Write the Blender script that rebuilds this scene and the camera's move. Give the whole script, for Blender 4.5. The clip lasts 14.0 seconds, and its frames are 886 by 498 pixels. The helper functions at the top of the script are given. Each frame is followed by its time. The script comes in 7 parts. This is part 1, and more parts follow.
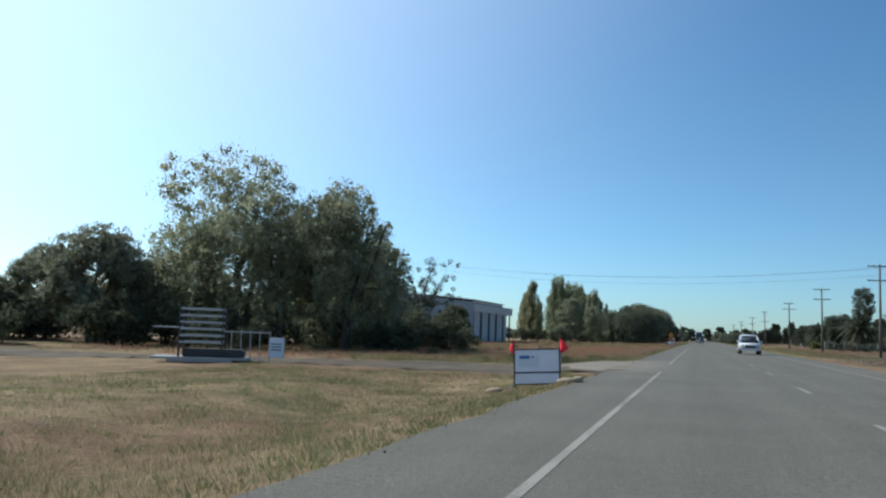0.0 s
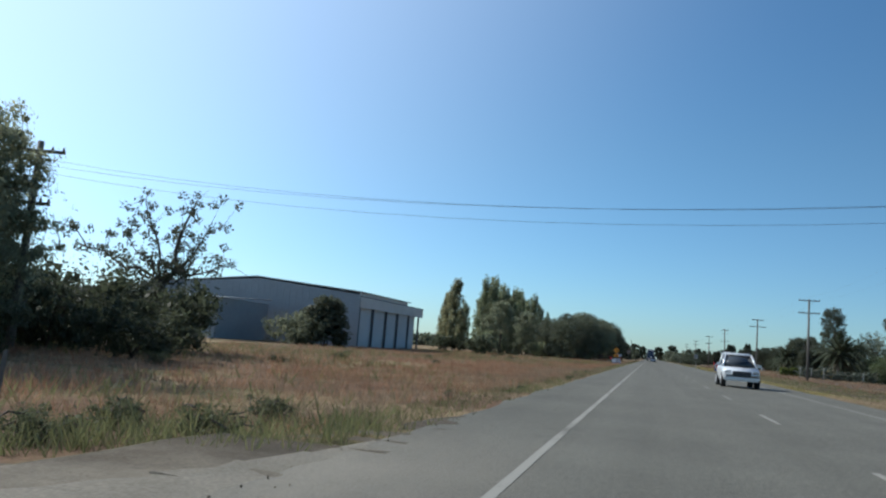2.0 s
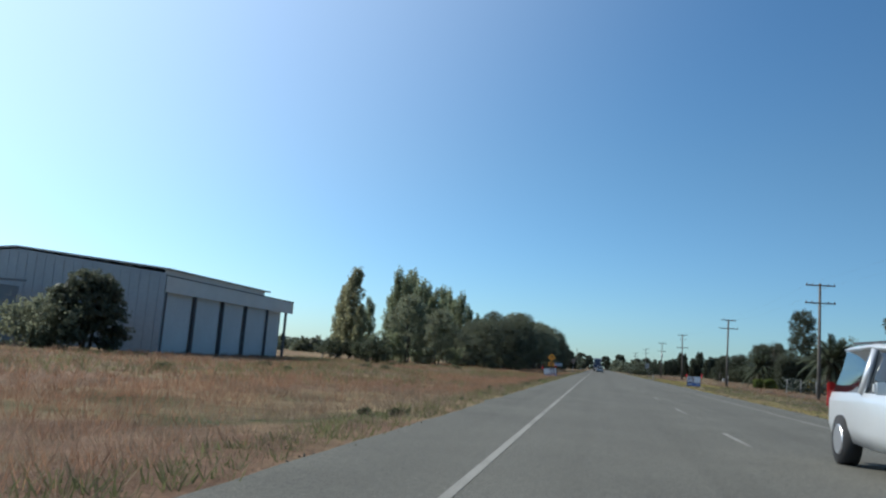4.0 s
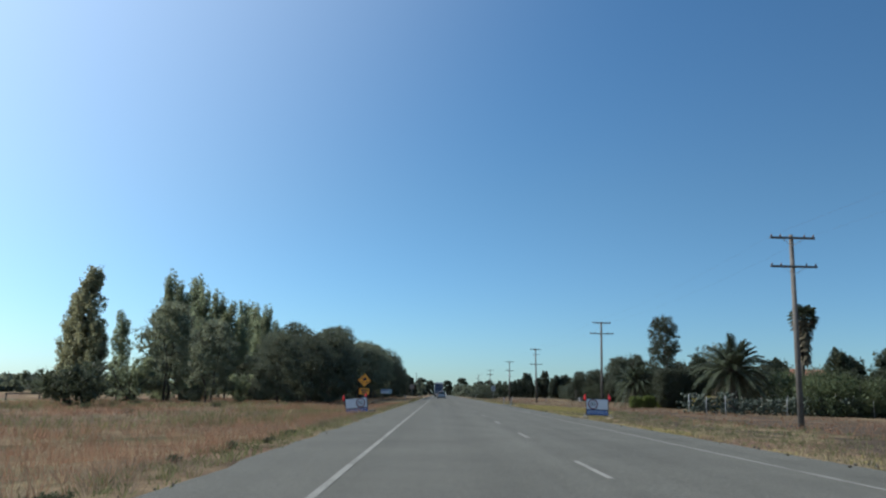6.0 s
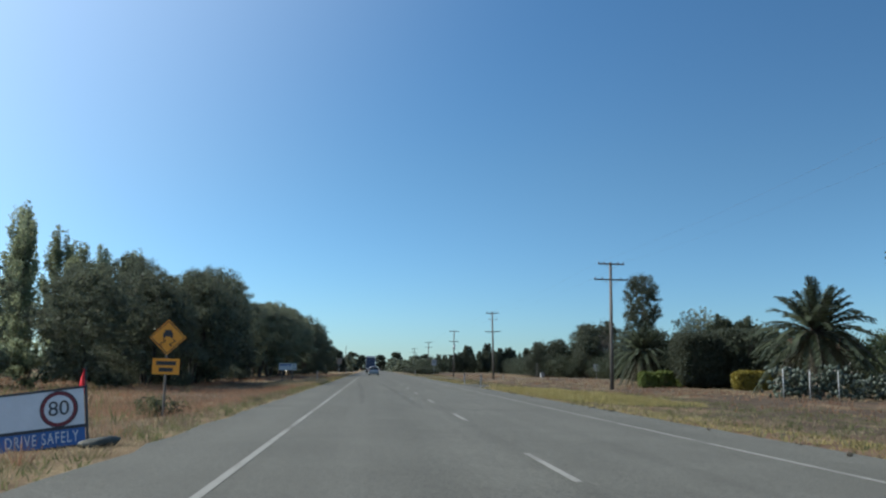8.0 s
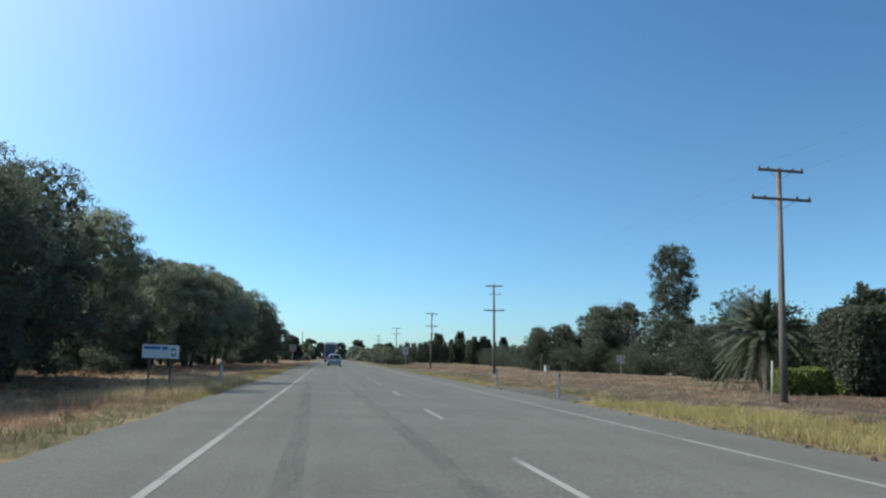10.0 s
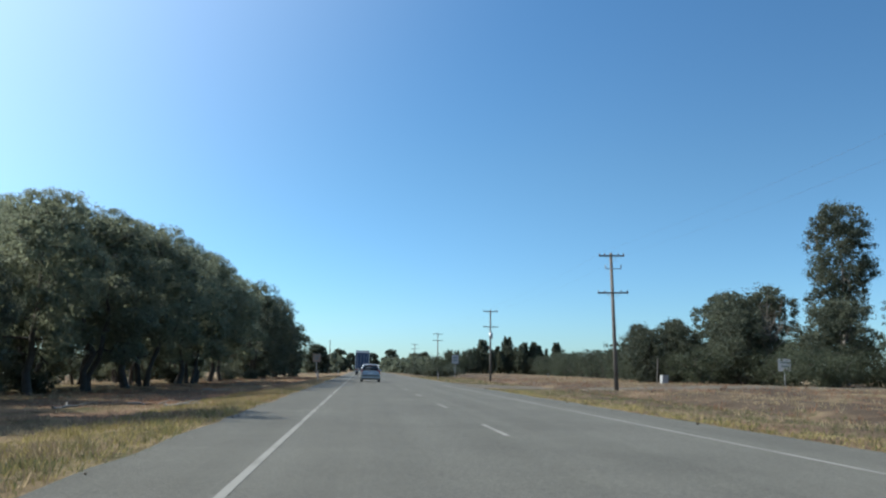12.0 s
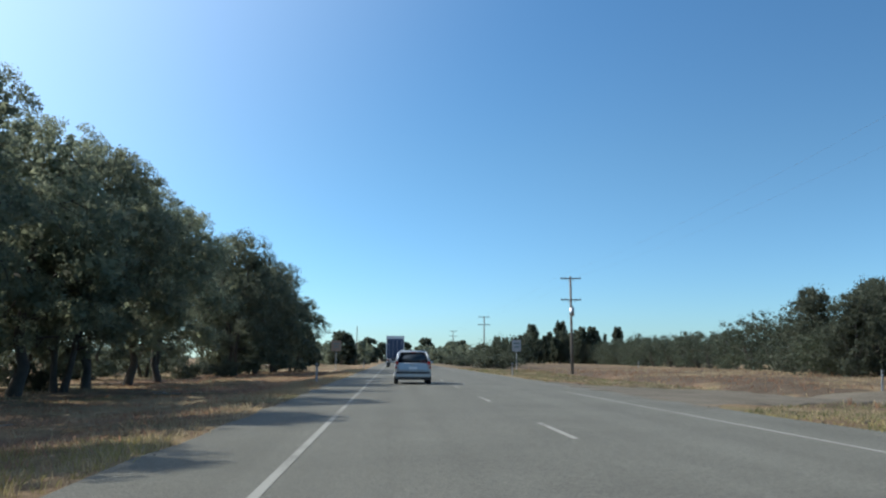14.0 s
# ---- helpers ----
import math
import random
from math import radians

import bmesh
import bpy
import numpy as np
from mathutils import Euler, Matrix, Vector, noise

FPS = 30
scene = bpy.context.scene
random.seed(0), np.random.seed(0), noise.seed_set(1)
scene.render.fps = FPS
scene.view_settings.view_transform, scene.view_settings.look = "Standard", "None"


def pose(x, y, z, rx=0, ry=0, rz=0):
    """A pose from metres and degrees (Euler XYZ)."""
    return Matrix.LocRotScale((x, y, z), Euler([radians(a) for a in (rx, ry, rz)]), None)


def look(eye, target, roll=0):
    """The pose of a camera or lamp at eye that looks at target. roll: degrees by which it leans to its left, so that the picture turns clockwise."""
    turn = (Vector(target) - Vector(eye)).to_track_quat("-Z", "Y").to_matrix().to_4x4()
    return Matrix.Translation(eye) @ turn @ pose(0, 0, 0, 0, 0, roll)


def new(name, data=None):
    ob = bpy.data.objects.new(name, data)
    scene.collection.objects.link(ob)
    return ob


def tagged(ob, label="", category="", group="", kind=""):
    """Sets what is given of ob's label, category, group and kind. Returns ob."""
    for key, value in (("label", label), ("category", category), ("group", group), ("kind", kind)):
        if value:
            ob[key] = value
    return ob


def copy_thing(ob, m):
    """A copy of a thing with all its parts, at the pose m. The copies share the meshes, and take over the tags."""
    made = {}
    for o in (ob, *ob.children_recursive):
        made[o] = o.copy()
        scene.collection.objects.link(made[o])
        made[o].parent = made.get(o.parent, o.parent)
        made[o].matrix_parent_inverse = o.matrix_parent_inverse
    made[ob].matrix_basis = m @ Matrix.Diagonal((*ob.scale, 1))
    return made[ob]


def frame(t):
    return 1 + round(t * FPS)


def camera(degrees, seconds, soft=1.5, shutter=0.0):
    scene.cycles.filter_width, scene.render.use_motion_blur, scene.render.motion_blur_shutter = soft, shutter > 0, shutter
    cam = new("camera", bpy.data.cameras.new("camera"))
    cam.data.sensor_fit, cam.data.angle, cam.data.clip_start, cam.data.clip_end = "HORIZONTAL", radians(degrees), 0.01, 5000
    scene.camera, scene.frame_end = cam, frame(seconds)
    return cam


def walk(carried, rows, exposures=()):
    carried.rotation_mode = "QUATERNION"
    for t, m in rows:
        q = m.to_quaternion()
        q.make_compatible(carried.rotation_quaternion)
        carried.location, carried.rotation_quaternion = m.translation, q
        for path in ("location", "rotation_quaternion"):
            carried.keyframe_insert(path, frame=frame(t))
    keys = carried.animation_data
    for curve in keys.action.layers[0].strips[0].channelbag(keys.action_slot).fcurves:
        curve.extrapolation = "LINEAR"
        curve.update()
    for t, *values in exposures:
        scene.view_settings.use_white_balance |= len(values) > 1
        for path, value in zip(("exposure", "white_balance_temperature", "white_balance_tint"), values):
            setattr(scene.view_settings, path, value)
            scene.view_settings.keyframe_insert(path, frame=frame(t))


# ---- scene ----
cam = camera(56.7, 14.0, soft=2.25)
# seconds, eye x y z, yaw to the left, pitch up, lean to the left
PATH = [
    (0.0, 0.025, 0.850, 1.179, 17.412, 5.648, 2.087),
    (0.5, 0.072, 9.025, 1.191, 18.007, 5.940, 3.068),
    (1.0, 0.007, 17.645, 1.149, 15.043, 6.893, 4.750),
    (1.5, -0.105, 26.268, 1.166, 14.547, 6.755, 4.912),
    (2.0, -0.117, 35.016, 1.149, 14.568, 6.359, 4.748),
    (4.5, -0.093, 78.315, 1.134, 8.536, 7.976, 4.349),
    (5.0, -0.041, 86.947, 1.193, 4.786, 8.874, 3.314),
    (5.5, 0.042, 95.606, 1.150, 0.739, 9.838, 1.444),
    (6.0, 0.076, 104.213, 1.126, -0.056, 9.967, 1.648),
    (6.5, 0.120, 112.837, 1.163, -0.844, 9.492, 1.760),
    (7.0, 0.164, 121.516, 1.171, -0.338, 9.836, 1.942),
    (7.5, 0.185, 130.093, 1.208, -1.735, 9.606, 2.082),
    (8.0, 0.269, 138.567, 1.172, -4.804, 8.378, 1.276),
    (10.5, 0.188, 179.231, 1.174, -7.533, 7.751, 2.029),
    (11.0, 0.052, 187.786, 1.177, -7.303, 8.213, 1.796),
    (11.5, 0.023, 195.877, 1.151, -6.166, 8.546, 0.832),
    (12.0, -0.056, 204.199, 1.128, -5.517, 8.391, 1.081),
    (12.5, -0.059, 212.461, 1.169, -4.621, 8.972, 0.650),
    (13.0, -0.072, 220.795, 1.166, -4.419, 9.370, -0.096),
    (13.5, -0.055, 229.164, 1.110, -4.199, 8.968, -0.075),
    (14.0, -0.123, 237.871, 1.132, -3.416, 7.659, 0.512),
]


def carried_pose(x, y, z, yaw, pitch, lean):
    return pose(x, y, z, 90 + pitch, 0, yaw) @ pose(0, 0, 0, 0, 0, lean)


walk(cam, [(t, carried_pose(*r)) for t, *r in PATH], [(0.0, 0.25, 6150, 6), (0.5, 0.05, 6150, 6), (1.5, 0.14, 6150, 6), (5.0, 0.18, 6130, 6), (8.0, 0.28, 6110, 5), (10.5, 0.6, 6110, 5), (14.0, 0.58, 6130, 5)])

# ---- light ----
SUN_EL, SUN_AZ = 40.0, -80.0          # elevation; azimuth from +y, towards +x positive
world = bpy.data.worlds.new("world")
scene.world = world
world.use_nodes = True
wt = world.node_tree
sky = wt.nodes.new("ShaderNodeTexSky")
sky.sky_type = "NISHITA"
sky.sun_disc = False
sky.sun_elevation = radians(SUN_EL)
sky.sun_rotation = radians(SUN_AZ)
sky.altitude = 120
sky.air_density, sky.dust_density, sky.ozone_density = 1.0, 0.3, 3.0
wt.nodes["Background"].inputs["Strength"].default_value = 0.105
az, el = radians(SUN_AZ), radians(SUN_EL)
sun_dir = Vector((math.sin(az) * math.cos(el), math.cos(az) * math.cos(el), math.sin(el)))
# a wide pale glow added round the sun, standing in for veiling glare
way = wt.nodes.new("ShaderNodeTexCoord").outputs["Generated"]
dot = wt.nodes.new("ShaderNodeVectorMath")
dot.operation = "DOT_PRODUCT"
dot.inputs[1].default_value = sun_dir
wt.links.new(way, dot.inputs[0])
glow = wt.nodes.new("ShaderNodeMapRange")
glow.interpolation_type = "SMOOTHERSTEP"
glow.inputs["From Min"].default_value, glow.inputs["From Max"].default_value = 0.15, 1.25
glow.inputs["To Max"].default_value = 6.8
wt.links.new(dot.outputs["Value"], glow.inputs["Value"])
tint = wt.nodes.new("ShaderNodeVectorMath")
tint.operation = "SCALE"
tint.inputs[0].default_value = (0.95, 0.98, 1.0)
wt.links.new(glow.outputs["Result"], tint.inputs["Scale"])
added = wt.nodes.new("ShaderNodeVectorMath")
deep = wt.nodes.new("ShaderNodeHueSaturation")
deep.inputs["Saturation"].default_value = 1.12
wt.links.new(sky.outputs["Color"], deep.inputs["Color"])
cool = wt.nodes.new("ShaderNodeVectorMath")
cool.operation = "MULTIPLY"
cool.inputs[1].default_value = (0.87, 1.0, 1.02)
wt.links.new(deep.outputs["Color"], cool.inputs[0])
split = wt.nodes.new("ShaderNodeSeparateXYZ")
wt.links.new(way, split.inputs[0])
low = wt.nodes.new("ShaderNodeMapRange")
low.interpolation_type = "SMOOTHSTEP"
low.inputs["From Min"].default_value, low.inputs["From Max"].default_value = 0.0, 0.26
wt.links.new(split.outputs["Z"], low.inputs["Value"])
pale = wt.nodes.new("ShaderNodeMix")
pale.data_type = "VECTOR"
pale.inputs[4].default_value, pale.inputs[5].default_value = (0.80, 0.95, 1.18), (1, 1, 1)
wt.links.new(low.outputs["Result"], pale.inputs[0])
clear = wt.nodes.new("ShaderNodeVectorMath")
clear.operation = "MULTIPLY"
wt.links.new(cool.outputs["Vector"], clear.inputs[0])
wt.links.new(pale.outputs[1], clear.inputs[1])
fall = wt.nodes.new("ShaderNodeMapRange")
fall.interpolation_type = "SMOOTHSTEP"
fall.inputs["From Min"].default_value, fall.inputs["From Max"].default_value = -0.2, 0.35
fall.inputs["To Min"].default_value, fall.inputs["To Max"].default_value = 0.76, 1.0
wt.links.new(dot.outputs["Value"], fall.inputs["Value"])
away = wt.nodes.new("ShaderNodeVectorMath")
away.operation = "SCALE"
wt.links.new(clear.outputs["Vector"], away.inputs[0])
wt.links.new(fall.outputs["Result"], away.inputs["Scale"])
wt.links.new(away.outputs["Vector"], added.inputs[0])
wt.links.new(tint.outputs["Vector"], added.inputs[1])
wt.links.new(added.outputs["Vector"], wt.nodes["Background"].inputs["Color"])
sun_data = bpy.data.lights.new("sun", "SUN")
sun_data.energy, sun_data.angle, sun_data.color = 4.4, radians(0.55), (1.0, 0.93, 0.82)
sun = new("sun", sun_data)
sun.matrix_world = look(sun_dir * 60, (0, 0, 0))


# ---- materials ----
def nodes_of(name):
    m = bpy.data.materials.new(name)
    m.use_nodes = True
    t = m.node_tree
    return m, t, t.nodes["Principled BSDF"]


def noise_node(t, scale, detail=4.0, rough=0.6, coord=None, stretch=None):
    n = t.nodes.new("ShaderNodeTexNoise")
    n.inputs["Scale"].default_value = scale
    n.inputs["Detail"].default_value = detail
    n.inputs["Roughness"].default_value = rough
    if coord is None:
        coord = t.nodes.new("ShaderNodeNewGeometry").outputs["Position"]
    if stretch:
        mp = t.nodes.new("ShaderNodeMapping")
        mp.inputs["Scale"].default_value = stretch
        t.links.new(coord, mp.inputs["Vector"])
        coord = mp.outputs["Vector"]
    t.links.new(coord, n.inputs["Vector"])
    return n


def ramp(t, fac, stops):
    r = t.nodes.new("ShaderNodeValToRGB")
    while len(r.color_ramp.elements) < len(stops):
        r.color_ramp.elements.new(0.5)
    for e, (p, c) in zip(r.color_ramp.elements, stops):
        e.position, e.color = p, (*c, 1)
    t.links.new(fac, r.inputs["Fac"])
    return r.outputs["Color"]


def mix(t, fac, a, b, mode="MIX"):
    n = t.nodes.new("ShaderNodeMix")
    n.data_type, n.blend_type = "RGBA", mode
    for s, v in ((n.inputs[0], fac), (n.inputs[6], a), (n.inputs[7], b)):
        if isinstance(v, (int, float)):
            s.default_value = v
        elif isinstance(v, tuple):
            s.default_value = (*v, 1)
        else:
            t.links.new(v, s)
    return n.outputs[2]


def bump(t, p, height, strength=0.3, distance=0.02):
    b = t.nodes.new("ShaderNodeBump")
    b.inputs["Strength"].default_value = strength
    b.inputs["Distance"].default_value = distance
    t.links.new(height, b.inputs["Height"])
    t.links.new(b.outputs["Normal"], p.inputs["Normal"])


def plain(name, colour, rough=0.6, metal=0.0, vary=0.25, scale=6.0, bumpy=0.15):
    """A painted or raw surface with grain and faint stains."""
    m, t, p = nodes_of(name)
    oc = t.nodes.new("ShaderNodeTexCoord").outputs["Object"]
    fine, broad = noise_node(t, scale * 9, coord=oc), noise_node(t, scale * 0.6, coord=oc)
    dark = tuple(c * (1 - vary) for c in colour)
    light = tuple(min(1, c * (1 + vary * 0.4)) for c in colour)
    c1 = ramp(t, broad.outputs["Fac"], [(0.3, dark), (0.7, light)])
    c2 = mix(t, 0.35, c1, ramp(t, fine.outputs["Fac"], [(0.35, dark), (0.65, light)]))
    t.links.new(c2, p.inputs["Base Color"])
    p.inputs["Roughness"].default_value = rough
    p.inputs["Metallic"].default_value = metal
    if bumpy:
        bump(t, p, fine.outputs["Fac"], bumpy, 0.01)
    return m


def foliage(name, dark, light, trans=0.25, rough=0.55):
    m, t, p = nodes_of(name)
    geo = t.nodes.new("ShaderNodeNewGeometry")
    isl = geo.outputs["Random Per Island"]
    oi = t.nodes.new("ShaderNodeObjectInfo").outputs["Random"]
    c = ramp(t, isl, [(0.0, dark), (0.75, light), (1.0, tuple(v * 1.25 for v in light))])
    big = noise_node(t, 0.45, 3)
    c = mix(t, 0.55, c, ramp(t, big.outputs["Fac"], [(0.35, dark), (0.68, light)]))
    hs = t.nodes.new("ShaderNodeHueSaturation")
    mr = t.nodes.new("ShaderNodeMapRange")
    mr.inputs["To Min"].default_value, mr.inputs["To Max"].default_value = 0.85, 1.15
    t.links.new(oi, mr.inputs["Value"])
    t.links.new(mr.outputs["Result"], hs.inputs["Value"])
    t.links.new(c, hs.inputs["Color"])
    t.links.new(hs.outputs["Color"], p.inputs["Base Color"])
    p.inputs["Roughness"].default_value = rough
    p.inputs["Specular IOR Level"].default_value = 0.18
    tr = t.nodes.new("ShaderNodeBsdfTranslucent")
    t.links.new(hs.outputs["Color"], tr.inputs["Color"])
    ms = t.nodes.new("ShaderNodeMixShader")
    ms.inputs["Fac"].default_value = trans
    t.links.new(p.outputs["BSDF"], ms.inputs[1])
    t.links.new(tr.outputs["BSDF"], ms.inputs[2])
    t.links.new(ms.outputs["Shader"], t.nodes["Material Output"].inputs["Surface"])
    return m


def ground_material():
    m, t, p = nodes_of("dry_grassland")
    pos = t.nodes.new("ShaderNodeNewGeometry").outputs["Position"]
    broad = noise_node(t, 0.09, 5, 0.6, pos)
    mid = noise_node(t, 0.55, 5, 0.65, pos)
    fine = noise_node(t, 9.0, 6, 0.75, pos)
    straw = ramp(t, mid.outputs["Fac"], [(0.3, (0.185, 0.135, 0.076)), (0.5, (0.28, 0.208, 0.12)), (0.7, (0.37, 0.28, 0.16))])
    green = ramp(t, mid.outputs["Fac"], [(0.3, (0.055, 0.062, 0.025)), (0.7, (0.145, 0.138, 0.066))])
    rust = ramp(t, mid.outputs["Fac"], [(0.3, (0.145, 0.09, 0.058)), (0.7, (0.275, 0.173, 0.112))])
    c = mix(t, ramp(t, broad.outputs["Fac"], [(0.44, (0, 0, 0)), (0.56, (1, 1, 1))]), straw, rust)
    c = mix(t, ramp(t, noise_node(t, 0.16, 4, 0.6, pos, (1, 1, 1)).outputs["Fac"], [(0.53, (0, 0, 0)), (0.66, (1, 1, 1))]), c, green)
    # bare grey-brown earth on the far verge
    sx = t.nodes.new("ShaderNodeSeparateXYZ")
    t.links.new(pos, sx.inputs[0])
    side = t.nodes.new("ShaderNodeMapRange")
    side.inputs["From Min"].default_value, side.inputs["From Max"].default_value = 9.5, 12.5
    t.links.new(sx.outputs["X"], side.inputs["Value"])
    inner = t.nodes.new("ShaderNodeMapRange")
    inner.inputs["From Min"].default_value, inner.inputs["From Max"].default_value = 46.0, 30.0
    t.links.new(sx.outputs["X"], inner.inputs["Value"])
    patchy = ramp(t, noise_node(t, 0.22, 5, 0.65, pos, (1, 0.45, 1)).outputs["Fac"], [(0.36, (0, 0, 0)), (0.5, (1, 1, 1))])
    soil = ramp(t, mid.outputs["Fac"], [(0.3, (0.075, 0.054, 0.037)), (0.7, (0.14, 0.104, 0.074))])
    c = mix(t, mix(t, 1.0, mix(t, 1.0, patchy, side.outputs["Result"], "MULTIPLY"), inner.outputs["Result"], "MULTIPLY"), c, soil)
    c = mix(t, 0.75, c, ramp(t, fine.outputs["Fac"], [(0.3, (0.45, 0.45, 0.45)), (0.7, (1.25, 1.25, 1.25))]), "MULTIPLY")
    t.links.new(c, p.inputs["Base Color"])
    p.inputs["Roughness"].default_value = 0.95
    p.inputs["Specular IOR Level"].default_value = 0.1
    bump(t, p, fine.outputs["Fac"], 0.9, 0.12)
    return m


def asphalt_material():
    m, t, p = nodes_of("chip_seal_asphalt")
    pos = t.nodes.new("ShaderNodeNewGeometry").outputs["Position"]
    chips = noise_node(t, 45.0, 5, 0.8, pos)
    lengthwise = noise_node(t, 1.0, 4, 0.55, pos, (1.1, 0.011, 1.0))
    blotch = noise_node(t, 0.35, 5, 0.6, pos)
    c = ramp(t, lengthwise.outputs["Fac"], [(0.3, (0.092, 0.087, 0.073)), (0.5, (0.119, 0.113, 0.096)), (0.72, (0.142, 0.136, 0.116))])
    c = mix(t, 0.5, c, ramp(t, blotch.outputs["Fac"], [(0.3, (0.088, 0.083, 0.069)), (0.7, (0.142, 0.136, 0.114))]))
    c = mix(t, 0.8, c, ramp(t, chips.outputs["Fac"], [(0.36, (0.38, 0.38, 0.38)), (0.64, (1.6, 1.6, 1.57))]), "MULTIPLY")
    grit = noise_node(t, 11.0, 5, 0.85, pos)
    c = mix(t, 0.75, c, ramp(t, grit.outputs["Fac"], [(0.35, (0.72, 0.72, 0.72)), (0.65, (1.2, 1.2, 1.2))]), "MULTIPLY")
    # pale dust carried out of the gravel track
    sep = t.nodes.new("ShaderNodeSeparateXYZ")
    t.links.new(pos, sep.inputs[0])
    near = t.nodes.new("ShaderNodeMapRange")
    near.interpolation_type = "SMOOTHSTEP"
    near.inputs["From Min"].default_value, near.inputs["From Max"].default_value = 9.5, 4.5
    mid_y = t.nodes.new("ShaderNodeMath")
    mid_y.operation = "SUBTRACT"
    mid_y.inputs[1].default_value = 37.5
    t.links.new(sep.outputs["Y"], mid_y.inputs[0])
    off_y = t.nodes.new("ShaderNodeMath")
    off_y.operation = "ABSOLUTE"
    t.links.new(mid_y.outputs[0], off_y.inputs[0])
    t.links.new(off_y.outputs[0], near.inputs["Value"])
    outward = t.nodes.new("ShaderNodeMapRange")
    outward.inputs["From Min"].default_value, outward.inputs["From Max"].default_value = -0.6, -2.6
    t.links.new(sep.outputs["X"], outward.inputs["Value"])
    dusty = mix(t, 1.0, mix(t, 1.0, near.outputs["Result"], outward.outputs["Result"], "MULTIPLY"), ramp(t, noise_node(t, 0.9, 5, 0.7, pos, (1, 0.3, 1)).outputs["Fac"], [(0.3, (0.35, 0.35, 0.35)), (0.6, (1, 1, 1))]), "MULTIPLY")
    c = mix(t, dusty, c, mix(t, 0.8, (0.205, 0.186, 0.152), ramp(t, chips.outputs["Fac"], [(0.3, (0.55, 0.55, 0.55)), (0.7, (1.3, 1.3, 1.3))]), "MULTIPLY"))
    t.links.new(c, p.inputs["Base Color"])
    p.inputs["Roughness"].default_value = 0.85
    p.inputs["Specular IOR Level"].default_value = 0.2
    bump(t, p, chips.outputs["Fac"], 0.6, 0.012)
    return m


def gravel_material(name, a, b):
    m, t, p = nodes_of(name)
    pos = t.nodes.new("ShaderNodeNewGeometry").outputs["Position"]
    stones = noise_node(t, 26.0, 5, 0.8, pos)
    blotch = noise_node(t, 0.5, 5, 0.65, pos)
    c = ramp(t, blotch.outputs["Fac"], [(0.3, a), (0.7, b)])
    c = mix(t, 0.8, c, ramp(t, stones.outputs["Fac"], [(0.3, (0.5, 0.5, 0.5)), (0.7, (1.3, 1.3, 1.3))]), "MULTIPLY")
    t.links.new(c, p.inputs["Base Color"])
    p.inputs["Roughness"].default_value = 0.9
    p.inputs["Specular IOR Level"].default_value = 0.15
    bump(t, p, stones.outputs["Fac"], 0.7, 0.03)
    return m


def line_paint():
    m, t, p = nodes_of("worn_white_line")
    pos = t.nodes.new("ShaderNodeNewGeometry").outputs["Position"]
    wear = noise_node(t, 22.0, 6, 0.85, pos)
    long_wear = noise_node(t, 0.5, 3, 0.6, pos)
    s = t.nodes.new("ShaderNodeMath")
    t.links.new(wear.outputs["Fac"], s.inputs[0])
    t.links.new(long_wear.outputs["Fac"], s.inputs[1])
    c = ramp(t, s.outputs[0], [(0.74, (0.12, 0.115, 0.1)), (0.90, (0.19, 0.183, 0.162)), (1.08, (0.25, 0.242, 0.216))])
    t.links.new(c, p.inputs["Base Color"])
    p.inputs["Roughness"].default_value = 0.9
    p.inputs["Specular IOR Level"].default_value = 0.12
    return m


M_GROUND, M_ROAD, M_LINE = ground_material(), asphalt_material(), line_paint()


def track_material():
    """Grey-brown gravel, ground pale where wheels turn in from the road."""
    m, t, p = nodes_of("track_gravel")
    pos = t.nodes.new("ShaderNodeNewGeometry").outputs["Position"]
    stones_n = noise_node(t, 26.0, 5, 0.8, pos)
    blotch = noise_node(t, 0.6, 5, 0.65, pos)
    off = t.nodes.new("ShaderNodeVectorMath")
    off.operation = "DISTANCE"
    off.inputs[1].default_value = (-3.2, 36.5, 0)
    t.links.new(pos, off.inputs[0])
    rough_edge = t.nodes.new("ShaderNodeMath")
    rough_edge.operation = "MULTIPLY_ADD"
    rough_edge.inputs[1].default_value = 7.0
    t.links.new(noise_node(t, 0.8, 5, 0.7, pos).outputs["Fac"], rough_edge.inputs[0])
    t.links.new(off.outputs["Value"], rough_edge.inputs[2])
    pale = t.nodes.new("ShaderNodeMapRange")
    pale.inputs["From Min"].default_value, pale.inputs["From Max"].default_value = 9.0, 5.5
    t.links.new(rough_edge.outputs[0], pale.inputs["Value"])
    c = ramp(t, blotch.outputs["Fac"], [(0.3, (0.072, 0.058, 0.042)), (0.7, (0.14, 0.116, 0.086))])
    c = mix(t, pale.outputs["Result"], c, ramp(t, blotch.outputs["Fac"], [(0.3, (0.16, 0.138, 0.106)), (0.7, (0.26, 0.228, 0.18))]))
    c = mix(t, 0.8, c, ramp(t, stones_n.outputs["Fac"], [(0.3, (0.5, 0.5, 0.5)), (0.7, (1.3, 1.3, 1.3))]), "MULTIPLY")
    t.links.new(c, p.inputs["Base Color"])
    p.inputs["Roughness"].default_value = 0.9
    p.inputs["Specular IOR Level"].default_value = 0.15
    bump(t, p, stones_n.outputs["Fac"], 0.7, 0.03)
    return m


